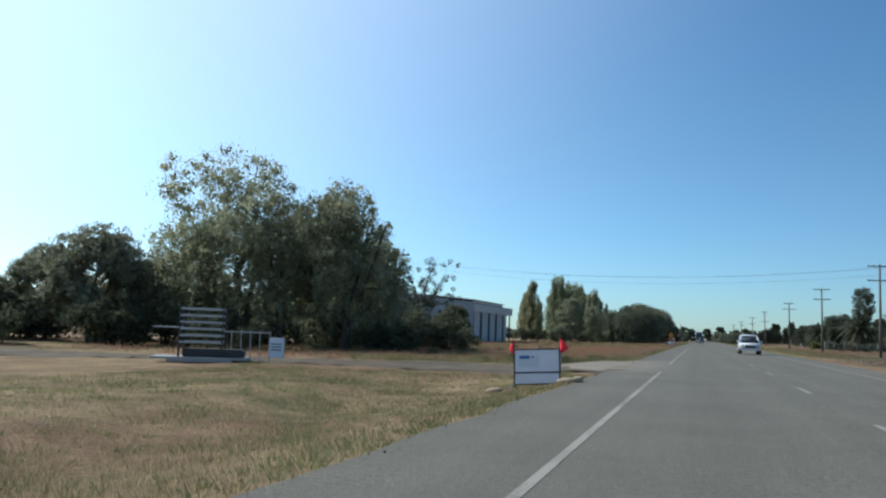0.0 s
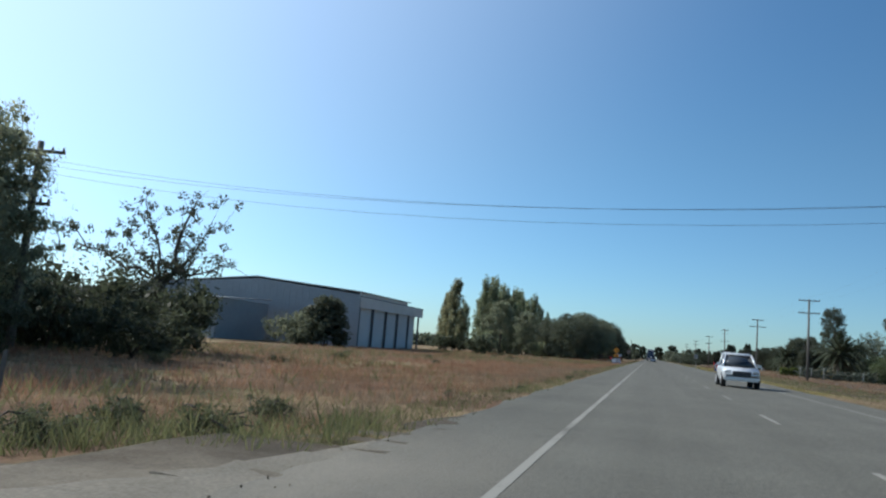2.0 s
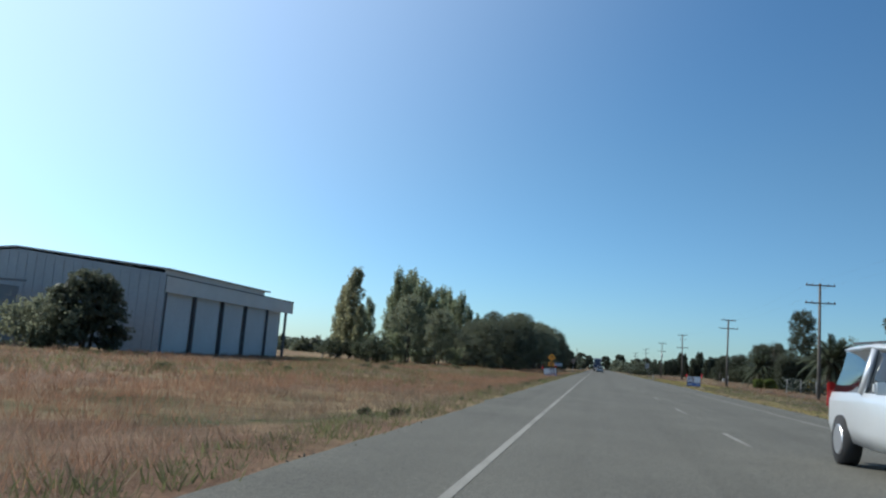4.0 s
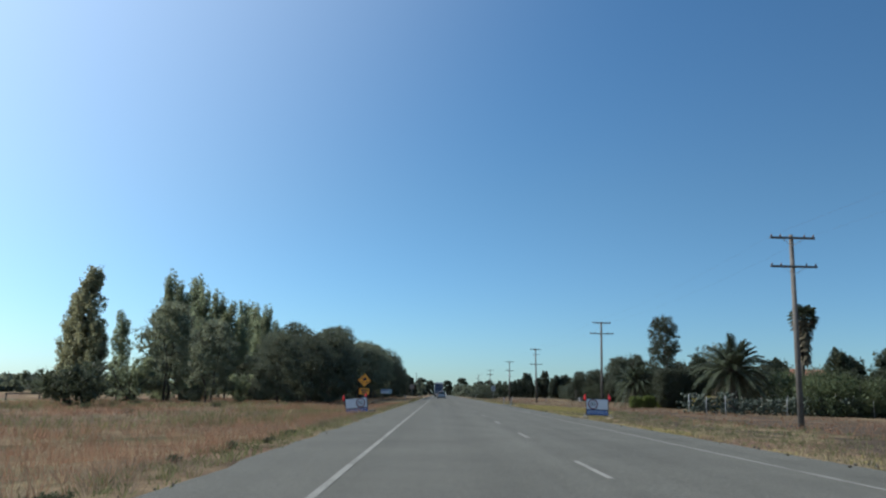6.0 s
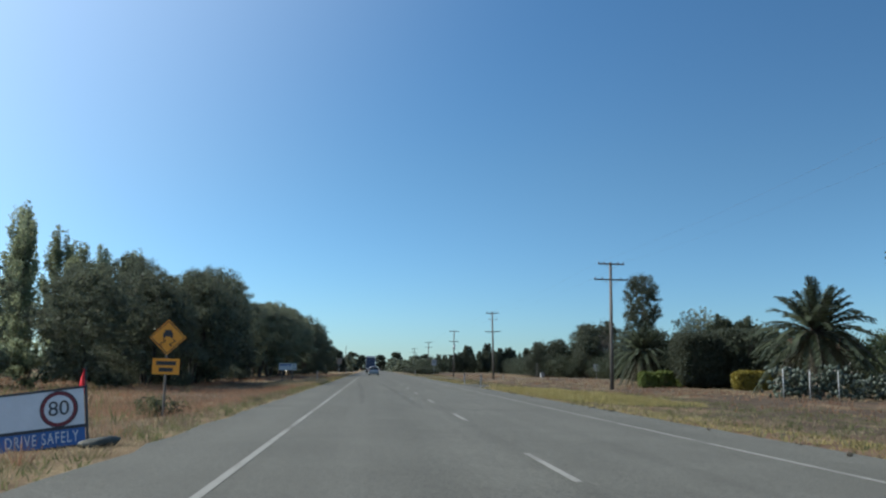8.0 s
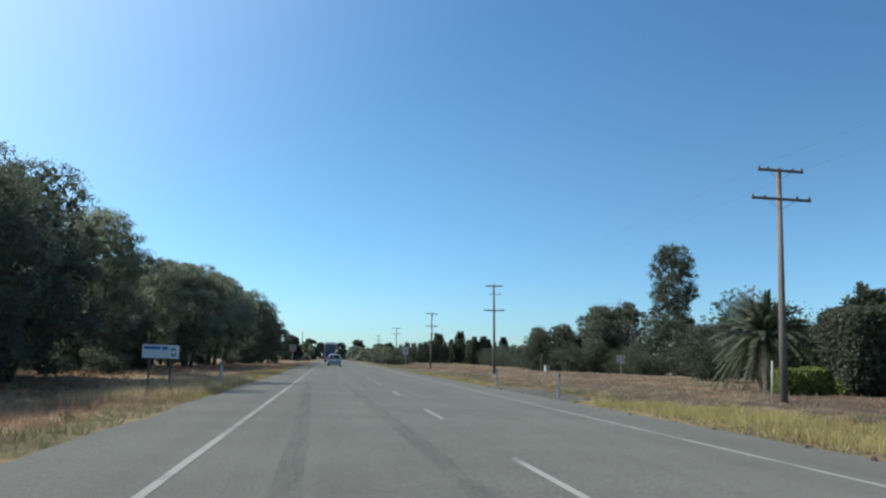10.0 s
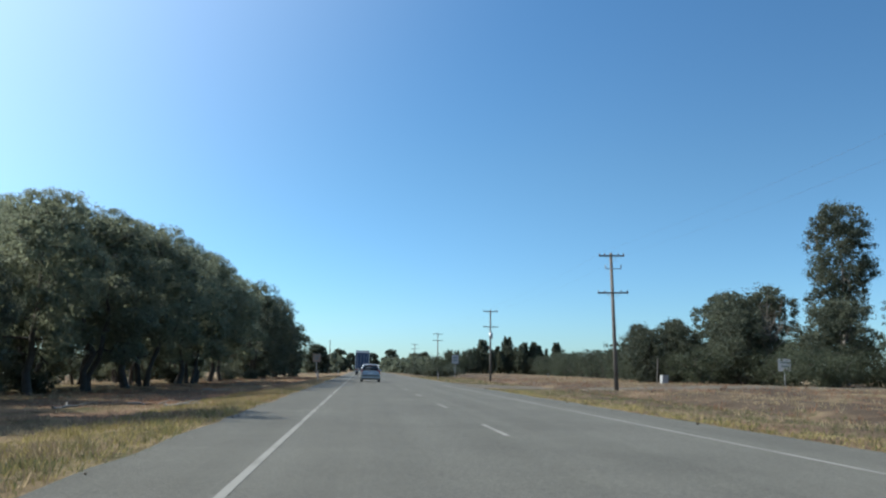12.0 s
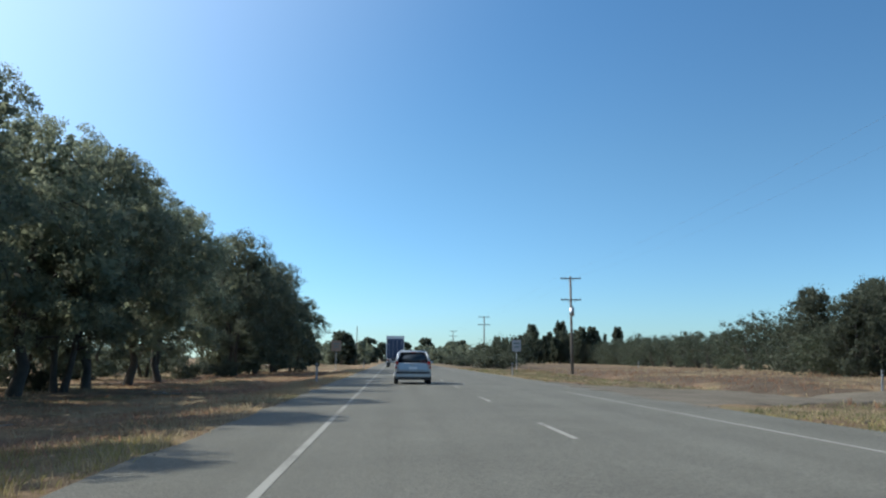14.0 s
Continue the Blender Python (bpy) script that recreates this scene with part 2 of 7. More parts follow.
M_TRACK = track_material()
M_APRON = gravel_material("pale_concrete_apron", (0.18, 0.161, 0.128), (0.26, 0.234, 0.19))
M_GRAVEL = gravel_material("grey_gravel", (0.095, 0.08, 0.06), (0.165, 0.14, 0.108))
M_SHOULDER = gravel_material("dark_shoulder_gravel", (0.075, 0.068, 0.055), (0.12, 0.11, 0.09))
M_BARK = plain("grey_brown_bark", (0.075, 0.062, 0.05), 0.9, vary=0.5, scale=3, bumpy=0.8)
M_PALEBARK = plain("pale_gum_bark", (0.20, 0.17, 0.14), 0.85, vary=0.5, scale=2, bumpy=0.6)
M_EUC = foliage("eucalypt_leaves", (0.14, 0.155, 0.105), (0.25, 0.265, 0.175), 0.58)
M_THICK = foliage("thicket_leaves", (0.085, 0.098, 0.068), (0.155, 0.168, 0.112), 0.48)
M_GUM = foliage("dark_gum_leaves", (0.05, 0.059, 0.042), (0.112, 0.122, 0.082), 0.48)
M_WILLOW = foliage("willow_leaves", (0.16, 0.178, 0.118), (0.36, 0.372, 0.24), 0.58)
M_POPLAR = foliage("poplar_leaves", (0.15, 0.175, 0.105), (0.34, 0.37, 0.225), 0.56)
M_POPLAR_Y = foliage("turning_poplar_leaves", (0.18, 0.182, 0.105), (0.39, 0.378, 0.225), 0.54)
M_SHRUB = foliage("shrub_leaves", (0.04, 0.05, 0.032), (0.092, 0.103, 0.063), 0.47)
M_ORCHARD = foliage("orchard_leaves", (0.04, 0.05, 0.034), (0.09, 0.102, 0.066), 0.42)
M_PALM = foliage("palm_fronds", (0.04, 0.05, 0.03), (0.10, 0.116, 0.068), 0.25, 0.4)
M_DRYPALM = foliage("dead_palm_fronds", (0.07, 0.06, 0.04), (0.155, 0.13, 0.085), 0.1)
M_YHEDGE = foliage("golden_hedge_leaves", (0.17, 0.13, 0.025), (0.34, 0.28, 0.06), 0.3)
M_LHEDGE = foliage("bright_hedge_leaves", (0.07, 0.10, 0.025), (0.19, 0.22, 0.06), 0.3)
M_CACTUS = plain("prickly_pear_pad", (0.05, 0.066, 0.043), 0.5, vary=0.4, scale=2)
M_GREYGREEN = foliage("grey_bush_leaves", (0.11, 0.125, 0.086), (0.26, 0.27, 0.185), 0.4)
M_WEED = foliage("olive_weed_leaves", (0.055, 0.062, 0.036), (0.145, 0.152, 0.082), 0.4, 0.7)
M_GRASS = foliage("dry_grass_blades", (0.205, 0.157, 0.092), (0.48, 0.385, 0.24), 0.48, 0.8)
M_GRASS_RED = foliage("rusty_grass_blades", (0.18, 0.098, 0.062), (0.42, 0.25, 0.158), 0.48, 0.8)
M_GRASS_DULL = foliage("dull_grass_blades", (0.15, 0.112, 0.08), (0.33, 0.25, 0.175), 0.48, 0.8)
M_GRASS_GREEN = foliage("green_weeds", (0.085, 0.094, 0.042), (0.23, 0.228, 0.105), 0.42, 0.8)
M_GRASS_GOLD = foliage("golden_grass_blades", (0.19, 0.16, 0.06), (0.43, 0.36, 0.15), 0.45, 0.8)
M_POLE = plain("weathered_pole_timber", (0.14, 0.125, 0.11), 0.85, vary=0.4, scale=2, bumpy=0.5)
M_STEEL = plain("galvanised_steel", (0.42, 0.43, 0.44), 0.45, 0.7)
M_DARKSTEEL = plain("dark_painted_steel", (0.05, 0.05, 0.055), 0.5, 0.3)
M_PORCELAIN = plain("brown_porcelain", (0.16, 0.10, 0.08), 0.25, vary=0.1)
M_WIRE = plain("conductor_wire", (0.10, 0.10, 0.105), 0.5, 0.5, bumpy=0)
M_WHITE = plain("white_sign_sheet", (0.62, 0.63, 0.65), 0.45, vary=0.12)
M_DULLWHITE = plain("weathered_white_plastic", (0.36, 0.36, 0.36), 0.6, vary=0.2)
M_BLUE = plain("blue_sign_sheet", (0.045, 0.12, 0.33), 0.45, vary=0.12)
M_BLACK = plain("black_lettering", (0.03, 0.03, 0.033), 0.5, vary=0.1, bumpy=0)
M_RED = plain("red_sign_ring", (0.15, 0.018, 0.022), 0.45, vary=0.1, bumpy=0)
M_FLAG = plain("fluorescent_red_flag", (0.90, 0.035, 0.045), 0.7, vary=0.15)
M_YELLOW = plain("yellow_warning_sheet", (0.76, 0.31, 0.025), 0.45, vary=0.12)
M_SANDBAG = plain("hessian_sandbag", (0.36, 0.29, 0.19), 0.95, vary=0.3, scale=4, bumpy=0.6)
M_DARKBAG = plain("dark_green_bag", (0.05, 0.053, 0.042), 0.6, vary=0.35, scale=4, bumpy=0.5)
M_GREEN = plain("dark_green_print", (0.02, 0.13, 0.09), 0.5, vary=0.1, bumpy=0)
M_TEXTGREY = plain("grey_green_lettering", (0.10, 0.15, 0.15), 0.5, vary=0.1, bumpy=0)


# ---- building helpers ----
def finish(ob, parent=None, label=""):
    if parent is not None:
        ob.parent = parent
    if label:
        ob["label"] = label
    return ob


def mesh_of(name, verts, faces, mat, smooth=False):
    me = bpy.data.meshes.new(name)
    me.from_pydata([tuple(v) for v in verts], [], faces)
    for m in (mat if isinstance(mat, (list, tuple)) else [mat]):
        me.materials.append(m)
    if smooth:
        me.polygons.foreach_set("use_smooth", [True] * len(me.polygons))
    me.update()
    return me


def part(name, bm, mat, parent=None, label="", smooth=False):
    me = bpy.data.meshes.new(name)
    bm.to_mesh(me)
    bm.free()
    me.materials.append(mat)
    if smooth:
        me.polygons.foreach_set("use_smooth", [True] * len(me.polygons))
    return finish(new(name, me), parent, label)


def raw(name, verts, faces, mat, parent=None, label="", smooth=False):
    return finish(new(name, mesh_of(name, verts, faces, mat, smooth)), parent, label)


def empty(name, x, y, z, rz=0.0, label="", category="", group="", kind=""):
    ob = new(name)
    ob.matrix_basis = pose(x, y, z, 0, 0, rz)
    return tagged(ob, label, category, group, kind)


def box_bm(sx, sy, sz, x=0, y=0, z=0, bevel=0.0, rot=None):
    """A box of that size round (x, y, z), its edges rounded."""
    bm = bmesh.new()
    bmesh.ops.create_cube(bm, size=1)
    bmesh.ops.scale(bm, vec=(sx, sy, sz), verts=bm.verts)
    if bevel:
        bmesh.ops.bevel(bm, geom=bm.edges[:], offset=bevel, segments=2, affect="EDGES", clamp_overlap=True)
    if rot:
        bmesh.ops.rotate(bm, cent=(0, 0, 0), matrix=Euler([radians(a) for a in rot]).to_matrix(), verts=bm.verts)
    bmesh.ops.translate(bm, vec=(x, y, z), verts=bm.verts)
    return bm


def cyl_bm(r1, r2, p, q, n=10):
    """A tapered round bar from p to q."""
    bm = bmesh.new()
    p, q = Vector(p), Vector(q)
    d = q - p
    bmesh.ops.create_cone(bm, cap_ends=True, segments=n, radius1=r1, radius2=r2, depth=d.length)
    bmesh.ops.transform(bm, matrix=Matrix.Translation((p + q) / 2) @ d.to_track_quat("Z", "Y").to_matrix().to_4x4(), verts=bm.verts)
    return bm


def join(*bms):
    out = bmesh.new()
    for b in bms:
        me = bpy.data.meshes.new("tmp")
        b.to_mesh(me)
        b.free()
        out.from_mesh(me)
        bpy.data.meshes.remove(me)
    return out


def tube(verts, faces, pts, radii, n=6):
    """Adds a tapered tube along pts."""
    base = len(verts)
    for i, (p, r) in enumerate(zip(pts, radii)):
        d = (Vector(pts[min(i + 1, len(pts) - 1)]) - Vector(pts[max(i - 1, 0)]))
        d = d.normalized() if d.length > 1e-6 else Vector((0, 0, 1))
        a = d.orthogonal().normalized()
        b = d.cross(a)
        for k in range(n):
            w = 2 * math.pi * k / n
            verts.append(Vector(p) + float(r) * (math.cos(w) * a + math.sin(w) * b))
    for i in range(len(pts) - 1):
        for k in range(n):
            j = (k + 1) % n
            faces.append((base + i * n + k, base + i * n + j, base + (i + 1) * n + j, base + (i + 1) * n + k))


def leaves(rng, centres, spread, count, size, droop=0.0, aspect=0.45):
    """Leaf blades scattered round clump centres, as arrays of corners."""
    n = len(centres) * count
    c = np.repeat(np.asarray(centres, float), count, axis=0)
    s = np.repeat(np.broadcast_to(np.asarray(spread, float), (len(centres),)), count)
    g = rng.normal(size=(n, 3))
    g /= np.linalg.norm(g, axis=1)[:, None]
    c = c + g * (rng.uniform(0, 1, n) ** 0.42 * s)[:, None] * np.array([0.92, 0.92, 0.74])
    d = rng.normal(size=(n, 3))
    d[:, 2] -= droop * 2
    d /= np.linalg.norm(d, axis=1)[:, None]
    e = np.cross(d, rng.normal(size=(n, 3)))
    e /= np.linalg.norm(e, axis=1)[:, None] + 1e-9
    ln = size * rng.uniform(0.6, 1.3, n)[:, None]
    v = np.stack([c - d * ln * 0.5, c + e * ln * aspect * 0.5, c + d * ln * 0.5, c - e * ln * aspect * 0.5], 1)
    return v.reshape(-1, 3)


def quads_mesh(name, v, mat):
    """A mesh of loose four-cornered blades from their corners."""
    n = len(v) // 4
    me = bpy.data.meshes.new(name)
    me.vertices.add(4 * n)
    me.vertices.foreach_set("co", np.asarray(v, np.float32).ravel())
    me.loops.add(4 * n)
    me.loops.foreach_set("vertex_index", np.arange(4 * n, dtype=np.int32))
    me.polygons.add(n)
    me.polygons.foreach_set("loop_start", np.arange(0, 4 * n, 4, dtype=np.int32))
    me.update(calc_edges=True)
    me.materials.append(mat)
    return me


# ---- ground, road ----
def gz(x, y):
    """Height of the ground: the road stands on a low bank above the fields."""
    def ease(a, b, v):
        s = min(1, max(0, (v - a) / (b - a)))
        return s * s * (3 - 2 * s)
    z = -0.03 - 0.28 * ease(3.2, 7.0, -x) - 0.30 * ease(9, 32, -x)
    z -= 0.10 * ease(8.2, 12, x)
    z -= 0.20 * ease(3.0, 4.2, -x) * (1 - ease(23, 27, y)) * (1 - ease(6, 12, -x))
    z += 0.35 * ease(19, 34, x) * ease(190, 260, y)
    ditch = math.exp(-((x - 15.5 - 0.02 * (y - 200)) / 1.7) ** 2) * ease(188, 205, y) * (1 - ease(300, 345, y))
    z -= 0.55 * ditch * (1 - math.exp(-((y - 262) / 7) ** 2))
    far = max(abs(x) - 3.3 if x < 0 else x - 8.2, 0)
    z += 0.09 * min(1, far / 3) * (noise.noise((x * 0.35, y * 0.35, 0)) + 0.6 * noise.noise((x * 1.1, y * 1.1, 4)))
    return z


def build_ground():
    xs = [-2500, -900, -400, -200, -120, -80, -60]
    xs += [-50 + 1.5 * i for i in range(20)] + [-20 + 0.6 * i for i in range(27)]
    xs += [-3.4, -3.0, 2.0, 7.6, 8.2] + [8.9 + 0.7 * i for i in range(23)] + [26 + 2 * i for i in range(18)] + [70, 100, 160, 260, 500, 1000, 2500]
    ys = [-1500, -500, -150, -60, -30, -12] + [-6 + 1.2 * i for i in range(310)] + [370, 385, 400, 430, 470, 520, 600, 750, 1000, 1500, 2600, 4200]
    verts = [(x, y, gz(x, y) if abs(x) < 300 and abs(y) < 700 else gz(math.copysign(60, x), 100) - 0.2) for y in ys for x in xs]
    w = len(xs)
    faces = [(j * w + i, j * w + i + 1, (j + 1) * w + i + 1, (j + 1) * w + i) for j in range(len(ys) - 1) for i in range(w - 1)]
    g = raw("ground", verts, faces, M_GROUND, smooth=True)
    tagged(g, "dry straw and rust coloured grassland beside the road", "ground", kind="structure")


def build_road():
    ys = [-80 + 1.3 * i for i in range(380)] + [430, 460, 520, 650, 900, 1400, 2600]
    verts, faces = [], []
    for y in ys:
        l = -3.02 + (0.3 if 24 < y < 50 else 1) * (0.18 * noise.noise((y * 0.35, 2, 0)) + 0.15 * noise.noise((y * 1.3, 5, 0)))
        r = 8.05 + 0.2 * noise.noise((y * 0.3, 9, 0)) + 0.08 * noise.noise((y * 1.5, 3, 0))
        verts += [(l, y, -0.11), (l + 0.05, y, -0.005), (-1.2, y, 0.0), (2.6, y, 0.012), (6.2, y, 0.0), (r - 0.05, y, -0.005), (r, y, -0.11)]
    for j in range(len(ys) - 1):
        for i in range(6):
            a = j * 7 + i
            faces.append((a, a + 1, a + 8, a + 7))
    road = raw("road", verts, faces, M_ROAD)
    tagged(road, "grey chip-seal two-lane country road with sealed shoulders", "road", kind="structure")
    return road


def strip(x, w, y0, y1, z=0.004):
    n = max(1, int((y1 - y0) / 6))
    v, f = [], []
    for i in range(n + 1):
        y = y0 + (y1 - y0) * i / n
        h = z + 0.012 * (1 - min(1, abs(x - 2.6) / 3.6)) * (1 if x > -1.2 else 0)
        e = 0.006 * noise.noise((y * 3, x, 0))
        v += [(x - w / 2 + e, y, h), (x + w / 2 + e, y, h)]
    for i in range(n):
        f.append((2 * i, 2 * i + 1, 2 * i + 3, 2 * i + 2))
    return v, f


LEFT_LINE, CENTRE, RIGHT_LINE = -1.24, 2.54, 6.21


def build_markings():
    for y0, y1 in ((-60, 31.0), (39.5, 1500)):
        tagged(raw("edge_line", *strip(LEFT_LINE, 0.10, y0, y1), M_LINE), "worn white painted edge line", "road marking", "edge lines", "structure")
    for y0, y1 in ((-60, 268), (288, 1500)):
        tagged(raw("edge_line", *strip(RIGHT_LINE, 0.10, y0, y1), M_LINE), "worn white painted edge line", "road marking", "edge lines", "structure")
    ys = [42.9 + 10.46 * k for k in range(-9, 11)] + [158.0, 168.0, 178.0] + [187.55 + 10.38 * k for k in range(0, 45)]
    v, f = strip(0, 0.10, 0, 3.05, 0.0)
    me = mesh_of("lane_dash", v, f, M_LINE)
    for y in ys:
        ob = new("lane_dash", me)
        ob.matrix_basis = pose(CENTRE, y, 0.0125)
        tagged(ob, "short white painted centre line dash", "road marking", "centre line dashes", "structure")


def tyre_mark_material():
    """Rubber dragged on the seal, broken up by the chips and fading at its ends."""
    m, t, p = nodes_of("rubber_streak")
    pos = t.nodes.new("ShaderNodeNewGeometry").outputs["Position"]
    p.inputs["Base Color"].default_value = (0.04, 0.038, 0.034, 1)
    p.inputs["Roughness"].default_value = 0.8
    clear_ = t.nodes.new("ShaderNodeBsdfTransparent")
    ms = t.nodes.new("ShaderNodeMixShader")
    n = noise_node(t, 2.2, 6, 0.85, pos, (2.5, 0.16, 1))
    t.links.new(ramp(t, n.outputs["Fac"], [(0.4, (0, 0, 0)), (0.72, (0.34, 0.34, 0.34))]), ms.inputs["Fac"])
    t.links.new(clear_.outputs["BSDF"], ms.inputs[1])
    t.links.new(p.outputs["BSDF"], ms.inputs[2])
    t.links.new(ms.outputs["Shader"], t.nodes["Material Output"].inputs["Surface"])
    return m


def build_tyre_marks():
    mat = tyre_mark_material()
    for off in (0.0, -1.75):
        v, f = [], []
        for i in range(41):
            u = i / 40
            y = 166 + 46 * u
            x = 1.75 - 0.95 * u ** 1.5 + off + (0.14 * u if off else 0)
            w = 0.30 * math.sin(math.pi * min(1, 0.06 + 0.94 * u)) ** 0.5
            z = 0.006 + 0.012 * (1 - min(1, abs(x - 2.6) / 3.6))
            v += [(x - w / 2, y, z), (x + w / 2, y, z)]
        for i in range(40):
            f.append((2 * i, 2 * i + 1, 2 * i + 3, 2 * i + 2))
        tagged(raw("tyre_mark", v, f, mat), "dark rubber tyre streak along the lane", "tyre mark", "tyre streaks", "structure")


def patch(name, outline, z, mat, label, category, proud=False):
    """A thin slab on the ground with an uneven edge; outline gives (x, y) corners in order."""
    pts = []
    for (x0, y0), (x1, y1) in zip(outline, outline[1:] + outline[:1]):
        n = max(2, int(math.hypot(x1 - x0, y1 - y0) / 0.7))
        for i in range(n):
            x, y = x0 + (x1 - x0) * i / n, y0 + (y1 - y0) * i / n
            pts.append((x + 0.14 * noise.noise((x * 1.3, y * 1.3, 7)), y + 0.14 * noise.noise((x * 1.3, y * 1.3, 11))))
    bm = bmesh.new()
    zz = z if callable(z) else (lambda x, y: z)
    fc = bm.faces.new([bm.verts.new((x, y, 0)) for x, y in pts])
    bmesh.ops.triangulate(bm, faces=[fc])
    for k, axis in ((0, (1, 0, 0)), (1, (0, 1, 0))):
        lo, hi = min(p[k] for p in pts), max(p[k] for p in pts)
        step = 0.9 if hi - lo < 40 else 1.5
        for i in range(1, int((hi - lo) / step)):
            co = [0, 0, 0]
            co[k] = lo + i * step
            bmesh.ops.bisect_plane(bm, geom=bm.verts[:] + bm.edges[:] + bm.faces[:], plane_co=co, plane_no=axis)
    for vtx in bm.verts:
        vtx.co.z = zz(vtx.co.x, vtx.co.y)
    bm.normal_update()
    for fc in bm.faces:
        if fc.normal.z < 0:
            fc.normal_flip()
    if proud:
        for vtx in {v for e in bm.edges if e.is_boundary for v in e.verts}:
            vtx.co.z -= 0.024
    else:
        # the edge runs out into the ground
        for vtx in {v for e in bm.edges if e.is_boundary for v in e.verts}:
            if vtx.co.x < -3.3 or vtx.co.x > 8.3:
                vtx.co.z = gz(vtx.co.x, vtx.co.y) - 0.01
    for vtx in {v for e in bm.edges if e.is_boundary for v in e.verts}:
        if -2.8 < vtx.co.x < 8.0:
            vtx.co.z = -0.03
    rim = bmesh.ops.extrude_edge_only(bm, edges=[e for e in bm.edges if e.is_boundary])["geom"]
    for el_ in rim:
        if isinstance(el_, bmesh.types.BMVert):
            el_.co.z -= 0.2
    ob = part(name, bm, mat)
    return tagged(ob, label, category, kind="structure")


build_ground()
build_road()
build_markings()
build_tyre_marks()

# ---- trees ----
def crown_points(rng, lobes, n):
    """Clump centres inside a set of lobes (x, y, z, rx, ry, rz), most of them near the skin."""
    vol = np.array([l[3] * l[4] * l[5] for l in lobes]) ** (2 / 3)
    pick = rng.choice(len(lobes), n, p=vol / vol.sum())
    d = rng.normal(size=(n, 3))
    d /= np.linalg.norm(d, axis=1)[:, None]
    r = rng.uniform(0.25, 1.0, n) ** 0.45
    L = np.array(lobes, float)[pick]
    return L[:, :3] + d * r[:, None] * L[:, 3:6]


def wander(rng, p, q, n, amount):
    """A crooked way from p to q in n steps."""
    p, q = np.array(p, float), np.array(q, float)
    out = [p + (q - p) * i / n for i in range(n + 1)]
    for i in range(1, n):
        out[i] = out[i] + rng.normal(size=3) * amount
    return out


def limbs(rng, verts, faces, trunks, clumps, r0, twig=0.018, crooked=0.25, share=0.45):
    """Trunks, limbs and twigs that carry the clumps. trunks: lists of points."""
    nodes = []
    for tr in trunks:
        k = len(tr)
        rad = [r0 * (1.25 if i == 0 else 1) * (1 - 0.75 * i / (k - 1)) for i in range(k)]
        tube(verts, faces, [Vector(p) for p in tr], rad, 8)
        for i in range(max(1, k // 4), k):
            nodes.append((np.array(tr[i], float), rad[i]))
    order = rng.permutation(len(clumps))
    n_limb = max(6, len(clumps) // 7)
    for idx in order[:n_limb]:
        c = clumps[idx]
        cost = [np.linalg.norm(c - p) + max(0, p[2] - c[2]) * 1.5 for p, _ in nodes]
        i = int(np.argmin(cost))
        p, r = nodes[i]
        way = wander(rng, p, c, 4, crooked * 0.5)
        rr = min(r * 0.6, 0.03 + 0.022 * np.linalg.norm(c - p))
        rad = [rr * (1 - 0.8 * j / 4) for j in range(5)]
        tube(verts, faces, [Vector(w) for w in way], rad, 5)
        nodes += [(way[2], rad[2]), (way[3], rad[3]), (way[4], rad[4])]
    P = np.array([p for p, _ in nodes])
    for idx in order[n_limb:int(len(order) * share)]:
        c = clumps[idx]
        i = int(np.argmin(np.linalg.norm(P - c, axis=1)))
        mid = (P[i] + c) / 2 + rng.normal(size=3) * crooked * 0.3
        tube(verts, faces, [Vector(P[i]), Vector(mid), Vector(c)], [twig * 1.6, twig * 1.2, twig * 0.5], 4)


def tree(name, seed, lobes, trunks, r0, n_clump, per, size, spread, leaf_mat, bark_mat, droop=0.0, strands=0.0, aspect=0.45, crooked=0.25, core=0):
    """A tree at the origin: an Empty with a trunk mesh and a crown mesh."""
    rng = np.random.default_rng(seed)
    clumps = crown_points(rng, lobes, n_clump)
    v, f = [], []
    limbs(rng, v, f, trunks, clumps, r0, crooked=crooked)
    base = new(name)
    raw("trunk", v, f, bark_mat, base, smooth=True)
    reach = spread * rng.uniform(0.5, 1.5, len(clumps))
    q = leaves(rng, clumps, reach, per, size, droop, aspect)
    q = np.concatenate([q, leaves(rng, clumps, reach * 0.6, core or max(5, per // 5), size * 1.9, droop, 0.7)])
    if strands:
        tails = []
        for c in clumps:
            length = strands * rng.uniform(0.4, 1.2)
            sway = rng.normal(size=2) * 0.25
            for s in np.arange(0, length, 0.16):
                tails.append(c + np.array([sway[0] * s, sway[1] * s, -s]) + rng.normal(size=3) * 0.07)
        q = np.concatenate([q, leaves(rng, tails, 0.13, 4, size * 0.9, 1.3, aspect)])
    new_crown = new("crown", quads_mesh("crown", q, leaf_mat))
    new_crown.parent = base
    return base


